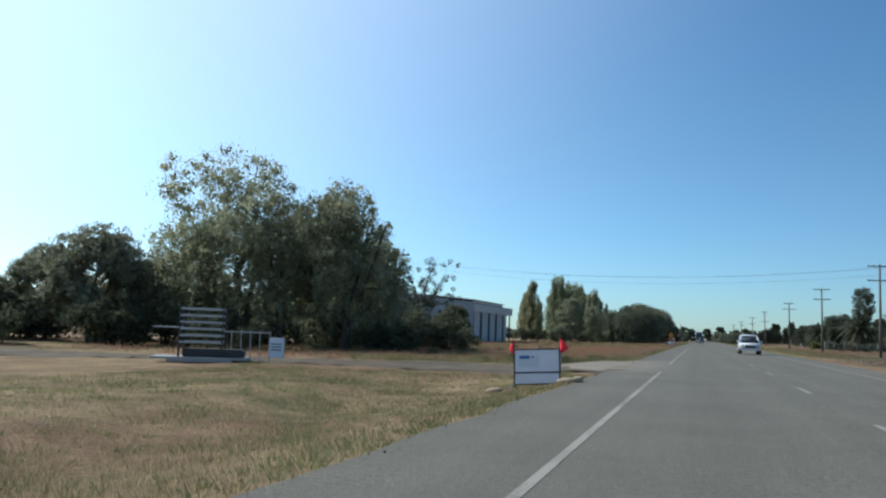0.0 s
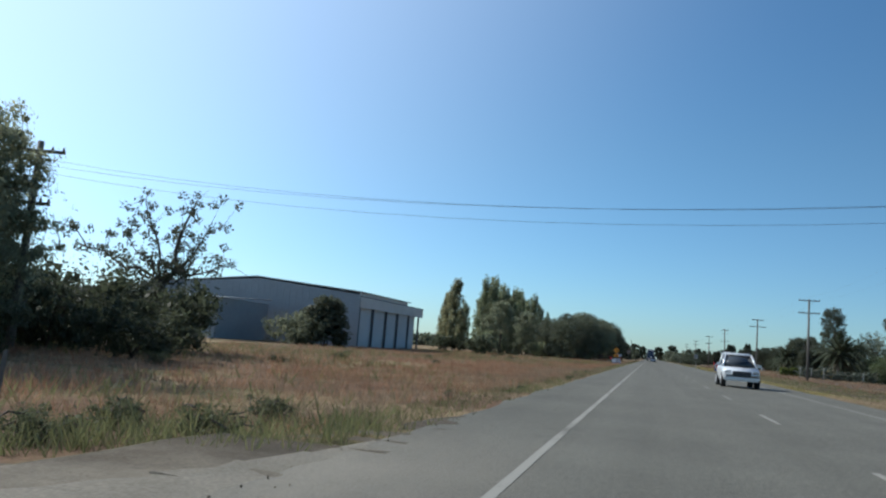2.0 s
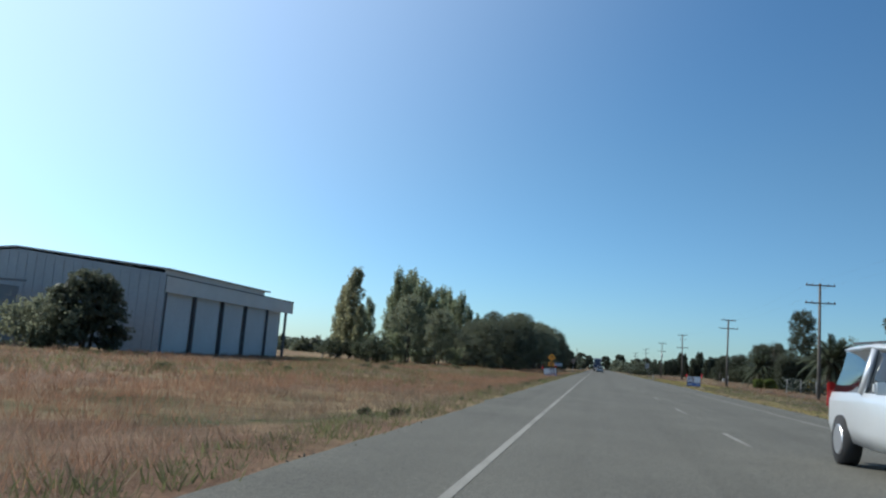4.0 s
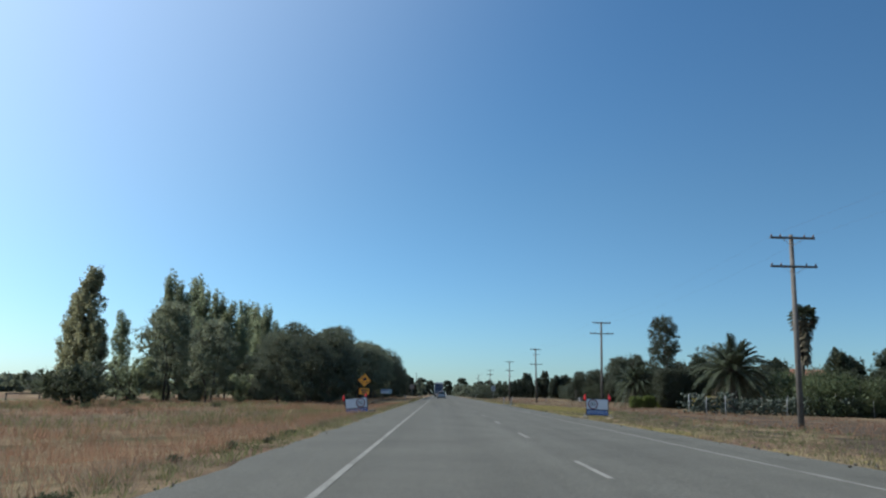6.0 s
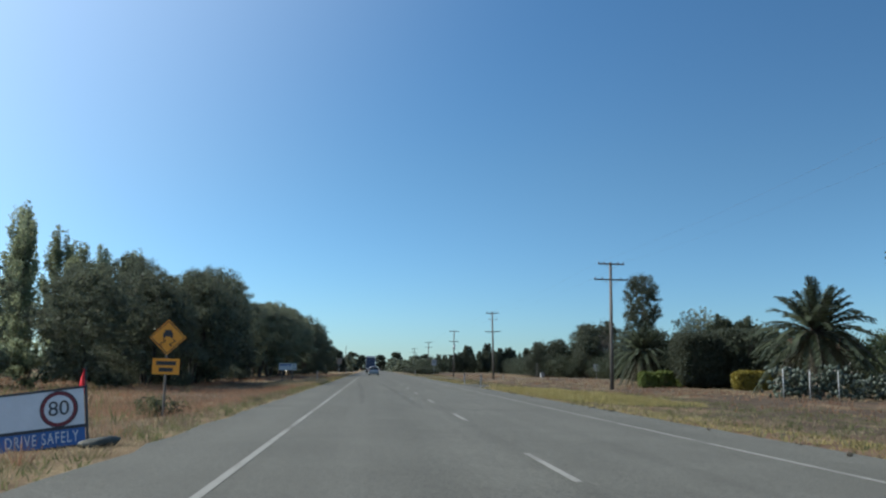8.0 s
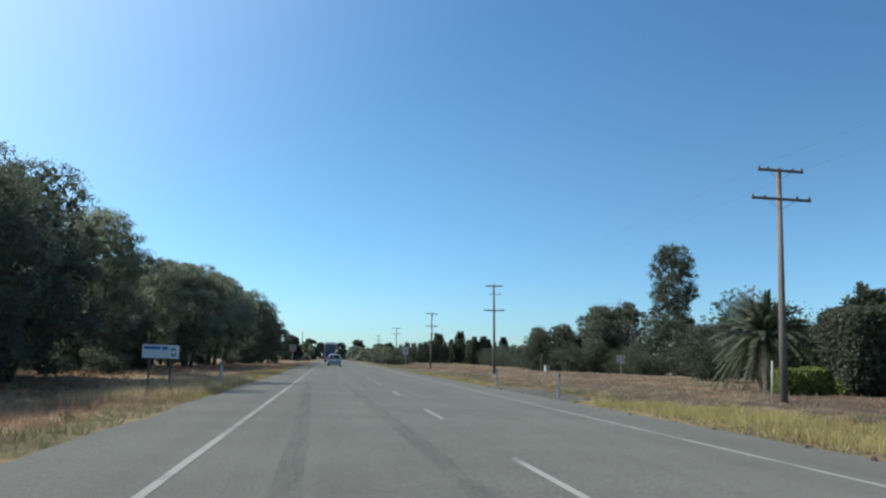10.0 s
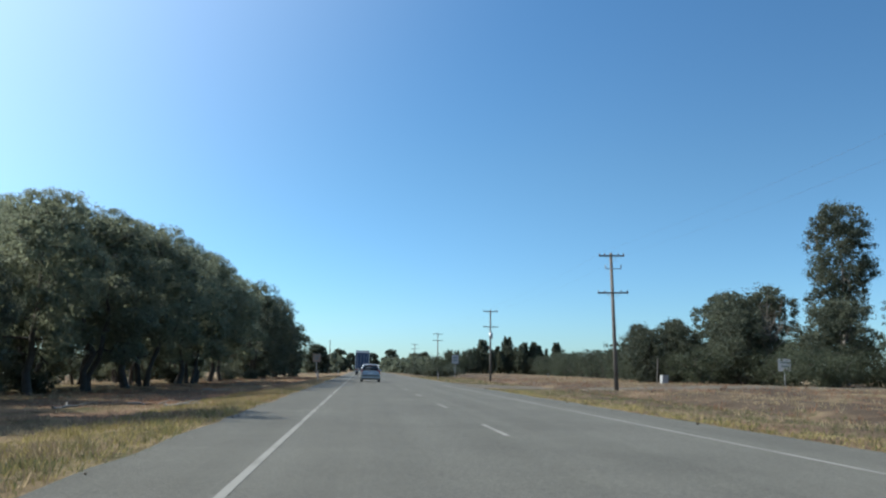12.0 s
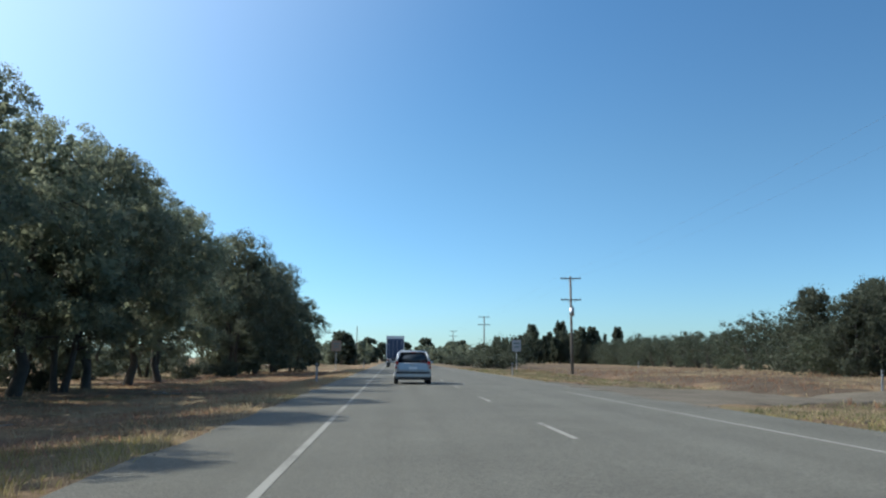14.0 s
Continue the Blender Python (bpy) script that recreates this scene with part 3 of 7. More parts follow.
def eucalypt(seed, h, w, low=0.2, n=240, per=60, stems=2, leaf=None, lean=0.0, size=0.22, bole=0.0):
    rng = np.random.default_rng(seed + 50)
    lobes = []
    for i in range(13):
        a = 2.4 * i + rng.uniform(-0.5, 0.5)
        u = i / 12
        z = h * (low + 0.10 + (0.84 - low - 0.10) * u)
        d = w * rng.uniform(0.35, 0.75) * (1.0 - 0.55 * u * u)
        r = w * rng.uniform(0.27, 0.42)
        lobes.append((d * math.cos(a) + lean * z, d * math.sin(a), min(z, h - r * 0.75), r, r, r * 0.72))
    lobes.append((lean * h, 0, h * 0.85, w * 0.42, w * 0.42, h * 0.14))
    trunks = []
    for s in range(stems):
        a = 6.28 * s / stems + rng.uniform(0, 2)
        top = (math.cos(a) * w * 0.35 + lean * h, math.sin(a) * w * 0.35, h * rng.uniform(0.62, 0.8))
        trunks.append(wander(rng, (0.22 * math.cos(a) * (stems > 1), 0.22 * math.sin(a) * (stems > 1), -0.15), top, 6, 0.14))
    return tree("eucalypt_tree", seed, lobes, trunks, bole or 0.09 + h * 0.006, int(n * 1.5), max(8, int(per / 1.5)), size, w * 0.17, leaf or M_EUC, M_BARK, 0.35)


def place(proto, spots, label, category, group=""):
    """Copies of a tree at (x, y, scale, turn); the first spot takes the tree itself."""
    for i, (x, y, s, turn) in enumerate(spots):
        m = pose(x, y, gz(x, y) - 0.02, 0, 0, turn)
        ob = proto if i == 0 else copy_thing(proto, m)
        ob.matrix_basis = m
        ob.scale = (s, s, s * (1 + 0.08 * math.sin(x * 3.1 + y)))
        tagged(ob, label, category, group)


def poplar(seed, h, r, mat, n=95, per=30, size=0.24):
    """A narrow tree of steep branches that run up beside its stem."""
    rng = np.random.default_rng(seed)
    v, f, c = [], [], []
    trunk = wander(rng, (0, 0, -0.1), (0, 0, h * 0.93), 8, 0.05)
    tube(v, f, [Vector(p) for p in trunk], [0.19 - 0.021 * i for i in range(9)], 7)
    for i in range(n):
        u = (i + rng.uniform()) / n
        z0 = h * (0.03 + 0.78 * u)
        a = rng.uniform(0, 6.28)
        out = r * (0.62 + 0.38 * min(1, u / 0.2)) * (1 - 0.62 * u ** 2.4) * rng.uniform(0.45, 1.0)
        rise = h * rng.uniform(0.12, 0.2)
        top = min(z0 + rise, h * 0.99)
        way = [(0, 0, z0), (0.6 * out * math.cos(a), 0.6 * out * math.sin(a), z0 + 0.3 * (top - z0)), (out * math.cos(a), out * math.sin(a), z0 + 0.65 * (top - z0)), (0.92 * out * math.cos(a), 0.92 * out * math.sin(a), top)]
        tube(v, f, [Vector(p) for p in way], [0.04, 0.03, 0.02, 0.006], 4)
        for p, q in zip(way[:-1], way[1:]):
            for k in (0.2, 0.5, 0.8):
                c.append(np.array(p) * (1 - k) + np.array(q) * k + rng.normal(size=3) * 0.08)
    base = new("poplar_tree")
    raw("trunk", v, f, M_PALEBARK, base, smooth=True)
    q = leaves(rng, np.array(c), 0.19 * r * rng.uniform(0.6, 1.4, len(c)), max(6, per // 2), size, -0.4, 0.7)
    crown = new("crown", quads_mesh("crown", q, mat))
    crown.parent = base
    return base


def bush(name, seed, w, d, h, mat, n=60, per=70, size=0.2, low=0.1):
    rng = np.random.default_rng(seed)
    lobes = [(rng.uniform(-0.5, 0.5) * w, rng.uniform(-0.5, 0.5) * d, h * rng.uniform(0.35, 0.68), w * rng.uniform(0.25, 0.42), d * rng.uniform(0.25, 0.42), h * rng.uniform(0.26, 0.34)) for _ in range(8)]
    lobes.append((0, 0, h * 0.33, w * 0.52, d * 0.52, h * 0.32))
    lobes += [(rng.uniform(-0.4, 0.4) * w, rng.uniform(-0.4, 0.4) * d, h * 0.17, w * 0.28, d * 0.28, h * 0.16) for _ in range(3)]
    trunks = [wander(rng, (rng.normal() * 0.12, rng.normal() * 0.12, -0.1), (rng.normal() * w * 0.25, rng.normal() * d * 0.25, h * 0.6), 4, 0.08) for _ in range(3)]
    return tree(name, seed, lobes, trunks, 0.05 + h * 0.01, n, per, size, max(w, d) * 0.2, mat, M_BARK, 0.1)


def gum(seed, h, w, low=0.34, stems=2, leaf=None, n=430, per=52, size=0.13, lean=0.0, bole=0.15, cap=0.9, bark=None):
    """A gum with a clear bole and a crown heaped up of rounded leafy heads."""
    rng = np.random.default_rng(seed)
    heads = []
    for i in range(30):
        u = (i / 29) ** 0.75
        a = 2.4 * i + rng.uniform(-0.4, 0.4)
        r = w * rng.uniform(0.27, 0.41) * (0.85 + 0.25 * u)
        side = 0.62 + 0.38 * math.sin(math.pi * min(1, 0.1 + 0.75 * u))
        d = (w - r * 0.8) * side * rng.uniform(0.5, 1.0) * (1 - 0.75 * u ** 5)
        z = h * (low + (cap - low) * u * rng.uniform(0.9, 1.0))
        heads.append((d * math.cos(a) + lean * z, d * math.sin(a), min(z, h - 0.62 * r), r, r, r * rng.uniform(0.5, 0.7)))
    H = np.array(heads)
    pick = rng.choice(len(H), n * 3, p=H[:, 3] ** 2 / (H[:, 3] ** 2).sum())
    d = rng.normal(size=(n * 3, 3))
    d[:, 2] = d[:, 2] * 0.9 + 0.42
    d /= np.linalg.norm(d, axis=1)[:, None]
    c = H[pick, :3] + d * H[pick, 3:6] * rng.uniform(0.78, 1.0, n * 3)[:, None]
    # keep the clumps on the outside of the heap
    deep = np.array([min(np.sum(((p - H[:, :3]) / H[:, 3:6]) ** 2, axis=1)) for p in c])
    c = c[deep > np.sort(deep)[-2 * n]][:n]
    trunks = []
    for k in range(stems):
        a = 6.28 * k / stems + rng.uniform(0, 2)
        foot = 0.25 * (stems > 1)
        top = (math.cos(a) * w * 0.34 + lean * h, math.sin(a) * w * 0.34, h * rng.uniform(0.66, 0.8))
        trunks.append(wander(rng, (foot * math.cos(a), foot * math.sin(a), -0.15), top, 7, 0.16))
    v, f = [], []
    limbs(rng, v, f, trunks, c, bole, crooked=0.4, share=0.3)
    base = new("eucalypt_tree")
    raw("trunk", v, f, bark or M_BARK, base, smooth=True)
    q = leaves(rng, c, w * 0.088 * rng.uniform(0.7, 1.35, len(c)), per, size, 0.35, 0.5)
    inner = H[rng.integers(0, len(H), 700)]
    e = rng.normal(size=(700, 3))
    e /= np.linalg.norm(e, axis=1)[:, None]
    q = np.concatenate([q, leaves(rng, inner[:, :3] + e * inner[:, 3:6] * rng.uniform(0.3, 0.72, 700)[:, None], 0.4, 6, size * 3.0, 0.2, 0.65)])
    crown = new("crown", quads_mesh("crown", q, leaf or M_EUC))
    crown.parent = base
    return base


# eucalypt belt on the near side of the road
belt = "belt of eucalypts beside the road"
lab = "dark grey-green eucalypt with rounded leafy heads in dry grass"
g1 = gum(1, 12.2, 4.8, low=0.21, stems=1, bole=0.25, n=620)
g2 = gum(2, 11.7, 4.6, low=0.19, stems=2, bole=0.18, n=620)
g3 = gum(3, 12.4, 5.0, low=0.24, stems=2, bole=0.19, lean=0.03, n=620)
d1 = gum(5, 11.0, 5.0, low=0.07, stems=3, n=640, leaf=M_THICK)
d2 = gum(6, 11.2, 5.1, low=0.06, stems=2, n=640, leaf=M_THICK)
# the single row, trunks bare to head height
place(g1, [(-14.6, 242.5, 0.77, 40), (-13.9, 255.3, 0.96, 130), (-13.9, 269.0, 0.93, 250), (-13.7, 281.3, 0.92, 310), (-18.4, 262.5, 1.0, 75)], lab, "tree", belt)
place(g2, [(-14.3, 249.0, 0.92, 0), (-13.8, 272.8, 0.82, 100), (-13.7, 276.0, 0.96, 200), (-19.0, 248.5, 0.86, 300), (-18.6, 273.5, 0.9, 20)], lab, "tree", belt)
place(g3, [(-14.6, 262.0, 0.95, 90), (-13.5, 287.0, 0.9, 15), (-15.2, 226.6, 0.95, 220), (-19.4, 254.5, 0.95, 150), (-18.8, 237.0, 0.66, 30)], lab, "tree", belt)
# thick ends of the belt, leafy to the ground
lab = "dense dark eucalypt with branches down to the dry grass"
# back row near x = -20, y 243 to 301: added to shade ground and gaps
place(d1, [(-13.4, 191.2, 0.74, 0), (-12.6, 199.4, 0.8, 100), (-13.0, 207.2, 0.9, 160), (-15.4, 214.6, 0.80, 20), (-16.8, 203.0, 0.72, 250), (-17.4, 212.5, 0.72, 330), (-12.9, 306.0, 1.02, 60), (-11.9, 320.5, 0.96, 180), (-16.5, 312.0, 1.0, 280), (-22.5, 216.5, 0.7, 45), (-15.8, 231.0, 0.56, 60), (-18.6, 235.0, 0.6, 170), (-20.2, 243.0, 0.66, 200), (-21.0, 258.5, 0.72, 110), (-20.4, 276.5, 0.72, 10), (-19.8, 293.0, 0.78, 300)], lab, "tree", belt)
place(d2, [(-15.6, 186.0, 0.7, 40), (-15.8, 195.0, 0.76, 10), (-13.2, 203.4, 0.82, 80), (-15.0, 210.9, 0.7, 130), (-20.5, 209.5, 0.72, 55), (-12.4, 313.2, 1.0, 200), (-10.9, 328.0, 0.82, 300), (-15.5, 326.0, 0.9, 75), (-26.0, 224.0, 0.68, 130), (-15.2, 236.6, 0.55, 10), (-20.6, 250.0, 0.7, 20), (-20.8, 267.5, 0.72, 160), (-20.2, 284.5, 0.74, 250), (-18.6, 301.0, 0.82, 90)], lab, "tree", belt)
us = bush("understorey_shrub", 36, 3.8, 3.4, 2.8, M_GUM, n=70, per=46, size=0.2)
ur = np.random.default_rng(37)
place(us, [(ur.uniform(-27, -21), 206 + 6.4 * i, ur.uniform(0.7, 1.15), ur.uniform(0, 360)) for i in range(20)] + [(-15.3, 274.5, 0.42, 20), (-16.2, 247.0, 0.5, 50), (-16.0, 229.0, 0.85, 70), (-13.2, 222.5, 0.6, 10), (-15.2, 226.0, 0.8, 100), (-17.5, 233.5, 0.9, 160), (-15.6, 237.5, 0.6, 200), (-14.6, 188.5, 0.6, 30), (-12.4, 195.0, 0.5, 80), (-12.3, 300.0, 0.5, 140), (-14.5, 296.0, 0.6, 320)], "dark shrub growing under the eucalypts", "shrub", "shrubs under the eucalypts")

# poplars and the gum among them
pops = "row of poplars at the field's far side"
pa = poplar(11, 17.4, 2.1, M_POPLAR)
pb = poplar(12, 16.6, 2.05, M_POPLAR)
pc = poplar(13, 13.3, 2.1, M_POPLAR_Y)
pl = "tall narrow poplar with leaves turning yellow-green"
place(pa, [(-35.9, 213, 0.92, 0), (-36.3, 226, 1.03, 80), (-33.6, 221, 0.98, 160), (-34.9, 233, 1.05, 240), (-38.6, 272, 1.04, 300), (-36.3, 266, 1.02, 30), (-28.7, 241, 0.85, 130)], pl, "tree", pops)
place(pb, [(-34.0, 212, 0.97, 0), (-37.0, 214, 0.88, 150), (-37.2, 229, 1.06, 100), (-33.4, 235, 0.98, 200), (-32.0, 237, 0.85, 290), (-37.6, 202, 0.68, 30), (-33.2, 243, 0.93, 70), (-34.2, 258, 0.94, 15), (-27.9, 246, 0.78, 15), (-26.2, 247, 0.66, 160), (-31.0, 247, 0.9, 250), (-35.4, 239, 1.03, 330), (-22.6, 238, 0.56, 40)], pl, "tree", pops)
place(pc, [(-37.5, 192.3, 1.07, 0), (-40.3, 194.5, 0.68, 100), (-35.8, 190.8, 0.72, 200), (-39.2, 193.0, 0.86, 290)], "narrow poplar with autumn gold leaves", "tree", pops)
gum_mid = gum(21, 11.4, 4.4, low=0.08, n=330, per=40, leaf=M_EUC, stems=2)
place(gum_mid, [(-27.7, 189.5, 0.96, 0), (-22.6, 186.5, 0.80, 140)], "light green willow-leaved gum with thin drooping crown", "tree")

yg = bush("yellow_shrub", 38, 2.6, 2.4, 4.2, M_POPLAR, n=60, per=50, size=0.2)
place(yg, [(-30.4, 187.0, 1.4, 0), (-30.6, 197, 0.85, 100), (-24.8, 190.5, 0.85, 50), (-20.5, 191, 0.8, 130), (-34.5, 206, 0.9, 200), (-31.0, 211, 0.8, 20)], "yellow-green shrub at the foot of the poplars", "shrub", "shrubs under the poplars")

# ---- willow corner ----
def willow(seed, h, w, n=430):
    rng = np.random.default_rng(seed)
    lobes = []
    for i in range(10):
        a, d = rng.uniform(0, 6.28), w * rng.uniform(0.2, 0.72)
        lobes.append((d * math.cos(a), d * math.sin(a), h * rng.uniform(0.42, 0.82), w * 0.36, w * 0.36, h * 0.15))
    lobes.append((0, 0, h * 0.84, w * 0.42, w * 0.42, h * 0.13))
    lobes += [(0, 0, h * 0.4, w * 0.8, w * 0.8, h * 0.26), (0, 0, h * 0.62, w * 0.62, w * 0.62, h * 0.22)]
    trunks = [wander(rng, (0, 0, -0.2), (rng.normal() * w * 0.3, rng.normal() * w * 0.3, h * 0.72), 6, 0.2) for _ in range(3)]
    return tree("willow_tree", seed, lobes, trunks, 0.24, n, 66, 0.15, w * 0.16, M_WILLOW, M_BARK, 0.8, strands=2.5, aspect=0.34)


wl = "large willow with drooping grey-green foliage"
w1 = willow(41, 14.4, 5.8)
place(w1, [(-31.2, 52.0, 1.09, 0), (-28.0, 60.0, 0.82, 150)], wl, "tree", "willows at the yard")
w2 = willow(42, 12.0, 4.6)
place(w2, [(-23.3, 53.0, 1.03, 0), (-27.6, 52.2, 0.99, 200), (-34.6, 52, 0.7, 80), (-23.4, 57.8, 0.78, 120)], wl, "tree", "willows at the yard")
gz_tree = gum(43, 8.4, 4.6, low=0.12, stems=3, leaf=M_GREYGREEN, n=400, per=34, size=0.17, bole=0.12)
gz_tree.name = "yard_tree"
place(gz_tree, [(-41.6, 50, 1.02, 0), (-46.8, 51, 0.86, 90), (-44, 59, 0.95, 200), (-37.6, 53, 0.86, 20), (-51.2, 48, 0.6, 10)], "thin grey-green tree with bare limbs showing", "tree", "thin trees at the yard")
yb = bush("yard_bush", 44, 4.6, 4.2, 3.4, M_SHRUB, n=80)
place(yb, [(-24, 64, 1.0, 0), (-27, 67, 1.15, 60), (-21.5, 68, 0.95, 120), (-30.5, 65, 1.2, 200), (-34.5, 62, 1.1, 260), (-17.9, 61, 0.62, 10), (-25.5, 57, 0.9, 100), (-31, 49, 0.85, 90), (-37, 47, 0.9, 10), (-42, 41, 0.8, 130), (-20, 54.5, 0.7, 200), (-48, 40, 0.9, 33), (-27.5, 46.5, 0.62, 140), (-38, 64, 1.7, 20), (-43, 66, 1.8, 80), (-48, 62, 1.7, 130), (-53, 56, 1.6, 220), (-34, 69, 1.5, 300), (-57, 48, 1.5, 10), (-50, 50, 1.3, 60)], "dark green bush under the willows", "bush", "bushes under the willows")
sb = gum(45, 7.2, 4.0, low=0.12, stems=3, leaf=M_GUM, n=360, per=34, size=0.2)
sb.name = "shed_bush"
place(sb, [(-36.2, 123.2, 0.9, 0)], "round dark bush before the shed wall", "bush")
sl = bush("shed_bush", 47, 4.6, 4.0, 3.7, M_EUC, n=110, per=60)
place(sl, [(-38.4, 120.4, 1.0, 40)], "lighter green low bush before the shed wall", "bush")
fb = bush("field_bush", 46, 3.8, 3.4, 3.2, M_SHRUB, n=60)
place(fb, [(-26.7, 165.5, 1.05, 0), (-35.2, 188, 1.0, 90), (-38.0, 187, 0.95, 200)], "dark green bush at the poplars", "bush")


def dead_tree():
    """A short forked stem, dark leafy low down, with bare tips and tufts of leaves on the limbs."""
    rng = np.random.default_rng(5)
    v, f, tufts = [], [], []
    fork = np.array([0.6, 0.0, 3.6])
    tube(v, f, [Vector(p) for p in wander(rng, (0, 0, -0.1), fork, 4, 0.08)], [0.26, 0.24, 0.21, 0.19, 0.17], 8)
    for tip, r in (((2.0, 0.2, 7.7), 0.15), ((-0.7, -0.3, 7.6), 0.08), ((-2.0, 0.4, 6.1), 0.10), ((-6.0, -0.4, 6.2), 0.09), ((-3.2, 0.9, 4.9), 0.08), ((3.6, 0.3, 6.5), 0.07), ((2.6, -0.5, 4.7), 0.08), ((4.4, 0.2, 4.5), 0.07), ((0.9, 1.2, 6.4), 0.08)):
        way = wander(rng, fork - np.array([0, 0, rng.uniform(0, 0.9)]), np.array(tip), 6, 0.16)
        tube(v, f, [Vector(p) for p in way], [r * (1 - 0.13 * i) for i in range(7)], 6)
        for k in range(2, 7):
            for _ in range(3):
                d = rng.normal(size=3) * 0.5 + np.array([0.15, 0, 0.35])
                twig = way[k] + d * rng.uniform(0.5, 1.5)
                tube(v, f, [Vector(way[k]), Vector((way[k] + twig) / 2 + Vector(rng.normal(size=3) * 0.05)), Vector(twig)], [0.016, 0.011, 0.004], 4)
                if rng.uniform() < (0.62 if k < 6 else 0.35):
                    tufts.append(twig)
                if rng.uniform() < 0.4:
                    tufts.append(way[k] + rng.normal(size=3) * 0.18)
    base = new("half_dead_tree")
    raw("trunk", v, f, M_BARK, base, smooth=True)
    low_ = [rng.normal(size=3) * np.array([1.9, 1.2, 0.8]) + np.array([-0.6, 0, 2.5]) for _ in range(60)]
    q = np.concatenate([leaves(rng, tufts, 0.36, 26, 0.19, 0.5, 0.55), leaves(rng, low_, 0.6, 60, 0.2, 0.2, 0.6)])
    crown = new("crown", quads_mesh("crown", q, M_GUM))
    crown.parent = base
    place(base, [(-25.3, 72.5, 1.0, 0)], "half-dead tree with bare twigs and few leaf tufts", "tree")


dead_tree()

# ---- far side of the road ----
rr = np.random.default_rng(61)
tall = [(0, 0, 12.9, 3.5, 3.5, 5.0), (0.2, 0.1, 15.7, 2.9, 2.9, 3.0), (0, 0, 10.2, 3.2, 3.2, 2.6)]
tall += [((2.0 + 0.5 * (i % 2)) * math.cos(i * 2.4), (2.0 + 0.5 * (i % 2)) * math.sin(i * 2.4), 7.6 + 0.75 * i, 1.2, 1.2, 1.0) for i in range(13)]
gum_tall = tree("gum_tree", 61, tall, [wander(rr, (0, 0, -0.1), (0.2, 0, 16), 8, 0.15), wander(rr, (0.3, 0.2, -0.1), (1.3, 0.4, 12), 8, 0.15)], 0.26, 470, 66, 0.16, 0.74, M_GUM, M_PALEBARK, 0.3, core=14)
place(gum_tall, [(48.9, 284, 0.98, 0)], "tall dark gum tree with an oval crown and pale trunk", "tree")


def feathery(seed):
    """A domed tree of many fine branches that fan out of a low fork, thinly leaved at their ends."""
    rng = np.random.default_rng(seed)
    v, f, cl = [], [], []
    tube(v, f, [Vector(p) for p in wander(rng, (0, 0, -0.1), (0, 0, 6.2), 4, 0.1)], [0.34, 0.3, 0.27, 0.24, 0.2], 8)
    for i in range(78):
        a, up = 2.39996 * i, math.radians(14 + 74 * rng.uniform() ** 0.9)
        d = np.array([math.cos(a) * math.cos(up), math.sin(a) * math.cos(up), math.sin(up)])
        p = np.array([0, 0, rng.uniform(4.4, 6.2)])
        q = p + d * rng.uniform(5.2, 6.8) * np.array([1.0, 1.0, 1.08])
        way = wander(rng, p, q, 5, 0.13)
        tube(v, f, [Vector(x) for x in way], [0.085, 0.065, 0.05, 0.036, 0.024, 0.008], 5)
        for k in (2, 3, 4, 5):
            for _ in range(3):
                tip = way[k] + d * rng.uniform(0.3, 0.9) + rng.normal(size=3) * 0.33
                tube(v, f, [Vector(way[k]), Vector(tip)], [0.02, 0.007], 4)
                if k > 2 and rng.uniform() < 0.8:
                    cl.append(tip)
    base = new("feathery_tree")
    raw("trunk", v, f, M_BARK, base, smooth=True)
    crown = new("crown", quads_mesh("crown", leaves(rng, cl, 0.33, 34, 0.19, -0.4, 0.45), M_GREYGREEN))
    crown.parent = base
    return base


place(feathery(62), [(58.6, 281, 1.02, 0)], "open tree with fanned upright branches and thin foliage", "tree")
re1 = eucalypt(63, 10.4, 4.8, low=0.0, n=260, per=64, stems=3, leaf=M_GUM, size=0.22)
place(re1, [(41.2, 292, 1.06, 0), (45.0, 279, 0.86, 100), (37.5, 300, 0.68, 200), (35.2, 296, 0.68, 60), (53, 276, 0.78, 20), (61, 272, 0.75, 250), (47, 270, 0.62, 300), (43, 300, 1.05, 33), (44.6, 291, 0.98, 210), (68, 275, 0.85, 160), (31.6, 293, 0.52, 90), (34.0, 303, 0.68, 10), (39.5, 287, 0.72, 140), (56, 297, 1.0, 20)], "dark green tree in a roadside garden", "tree", "garden trees")
hb = bush("garden_bush", 64, 6.6, 5.6, 5.0, M_SHRUB, n=150, per=64, size=0.17)
place(hb, [(45, 264, 0.9, 0), (51, 262, 0.8, 50), (57, 262, 0.85, 110), (63, 264, 0.9, 170), (40, 272, 0.75, 230), (70, 262, 0.9, 300), (36, 288, 0.9, 20), (41.5, 282, 0.9, 110), (33.0, 298, 1.0, 75), (47.5, 276, 0.9, 200), (54, 269, 0.85, 310), (66, 268, 1.0, 45), (38.5, 216, 1.25, 15), (44, 219, 1.3, 70), (33.5, 219, 1.05, 200), (50, 215, 1.25, 120), (42, 206, 1.05, 10), (47, 203, 1.15, 40), (54, 205, 1.25, 99), (38.5, 236, 1.1, 20), (44, 245, 1.15, 140), (35.0, 243, 0.95, 250), (60, 212, 1.3, 20), (52, 192, 1.1, 80), (58, 196, 1.2, 30), (48, 190, 1.05, 70), (57, 184, 1.05, 120), (45, 193.5, 1.1, 10), (41, 191, 0.85, 33), (63, 190, 1.2, 50), (68, 184, 1.2, 90), (66, 196, 1.3, 10), (17.8, 376, 1.18, 65)], "large dark green garden bush", "bush", "garden bushes")
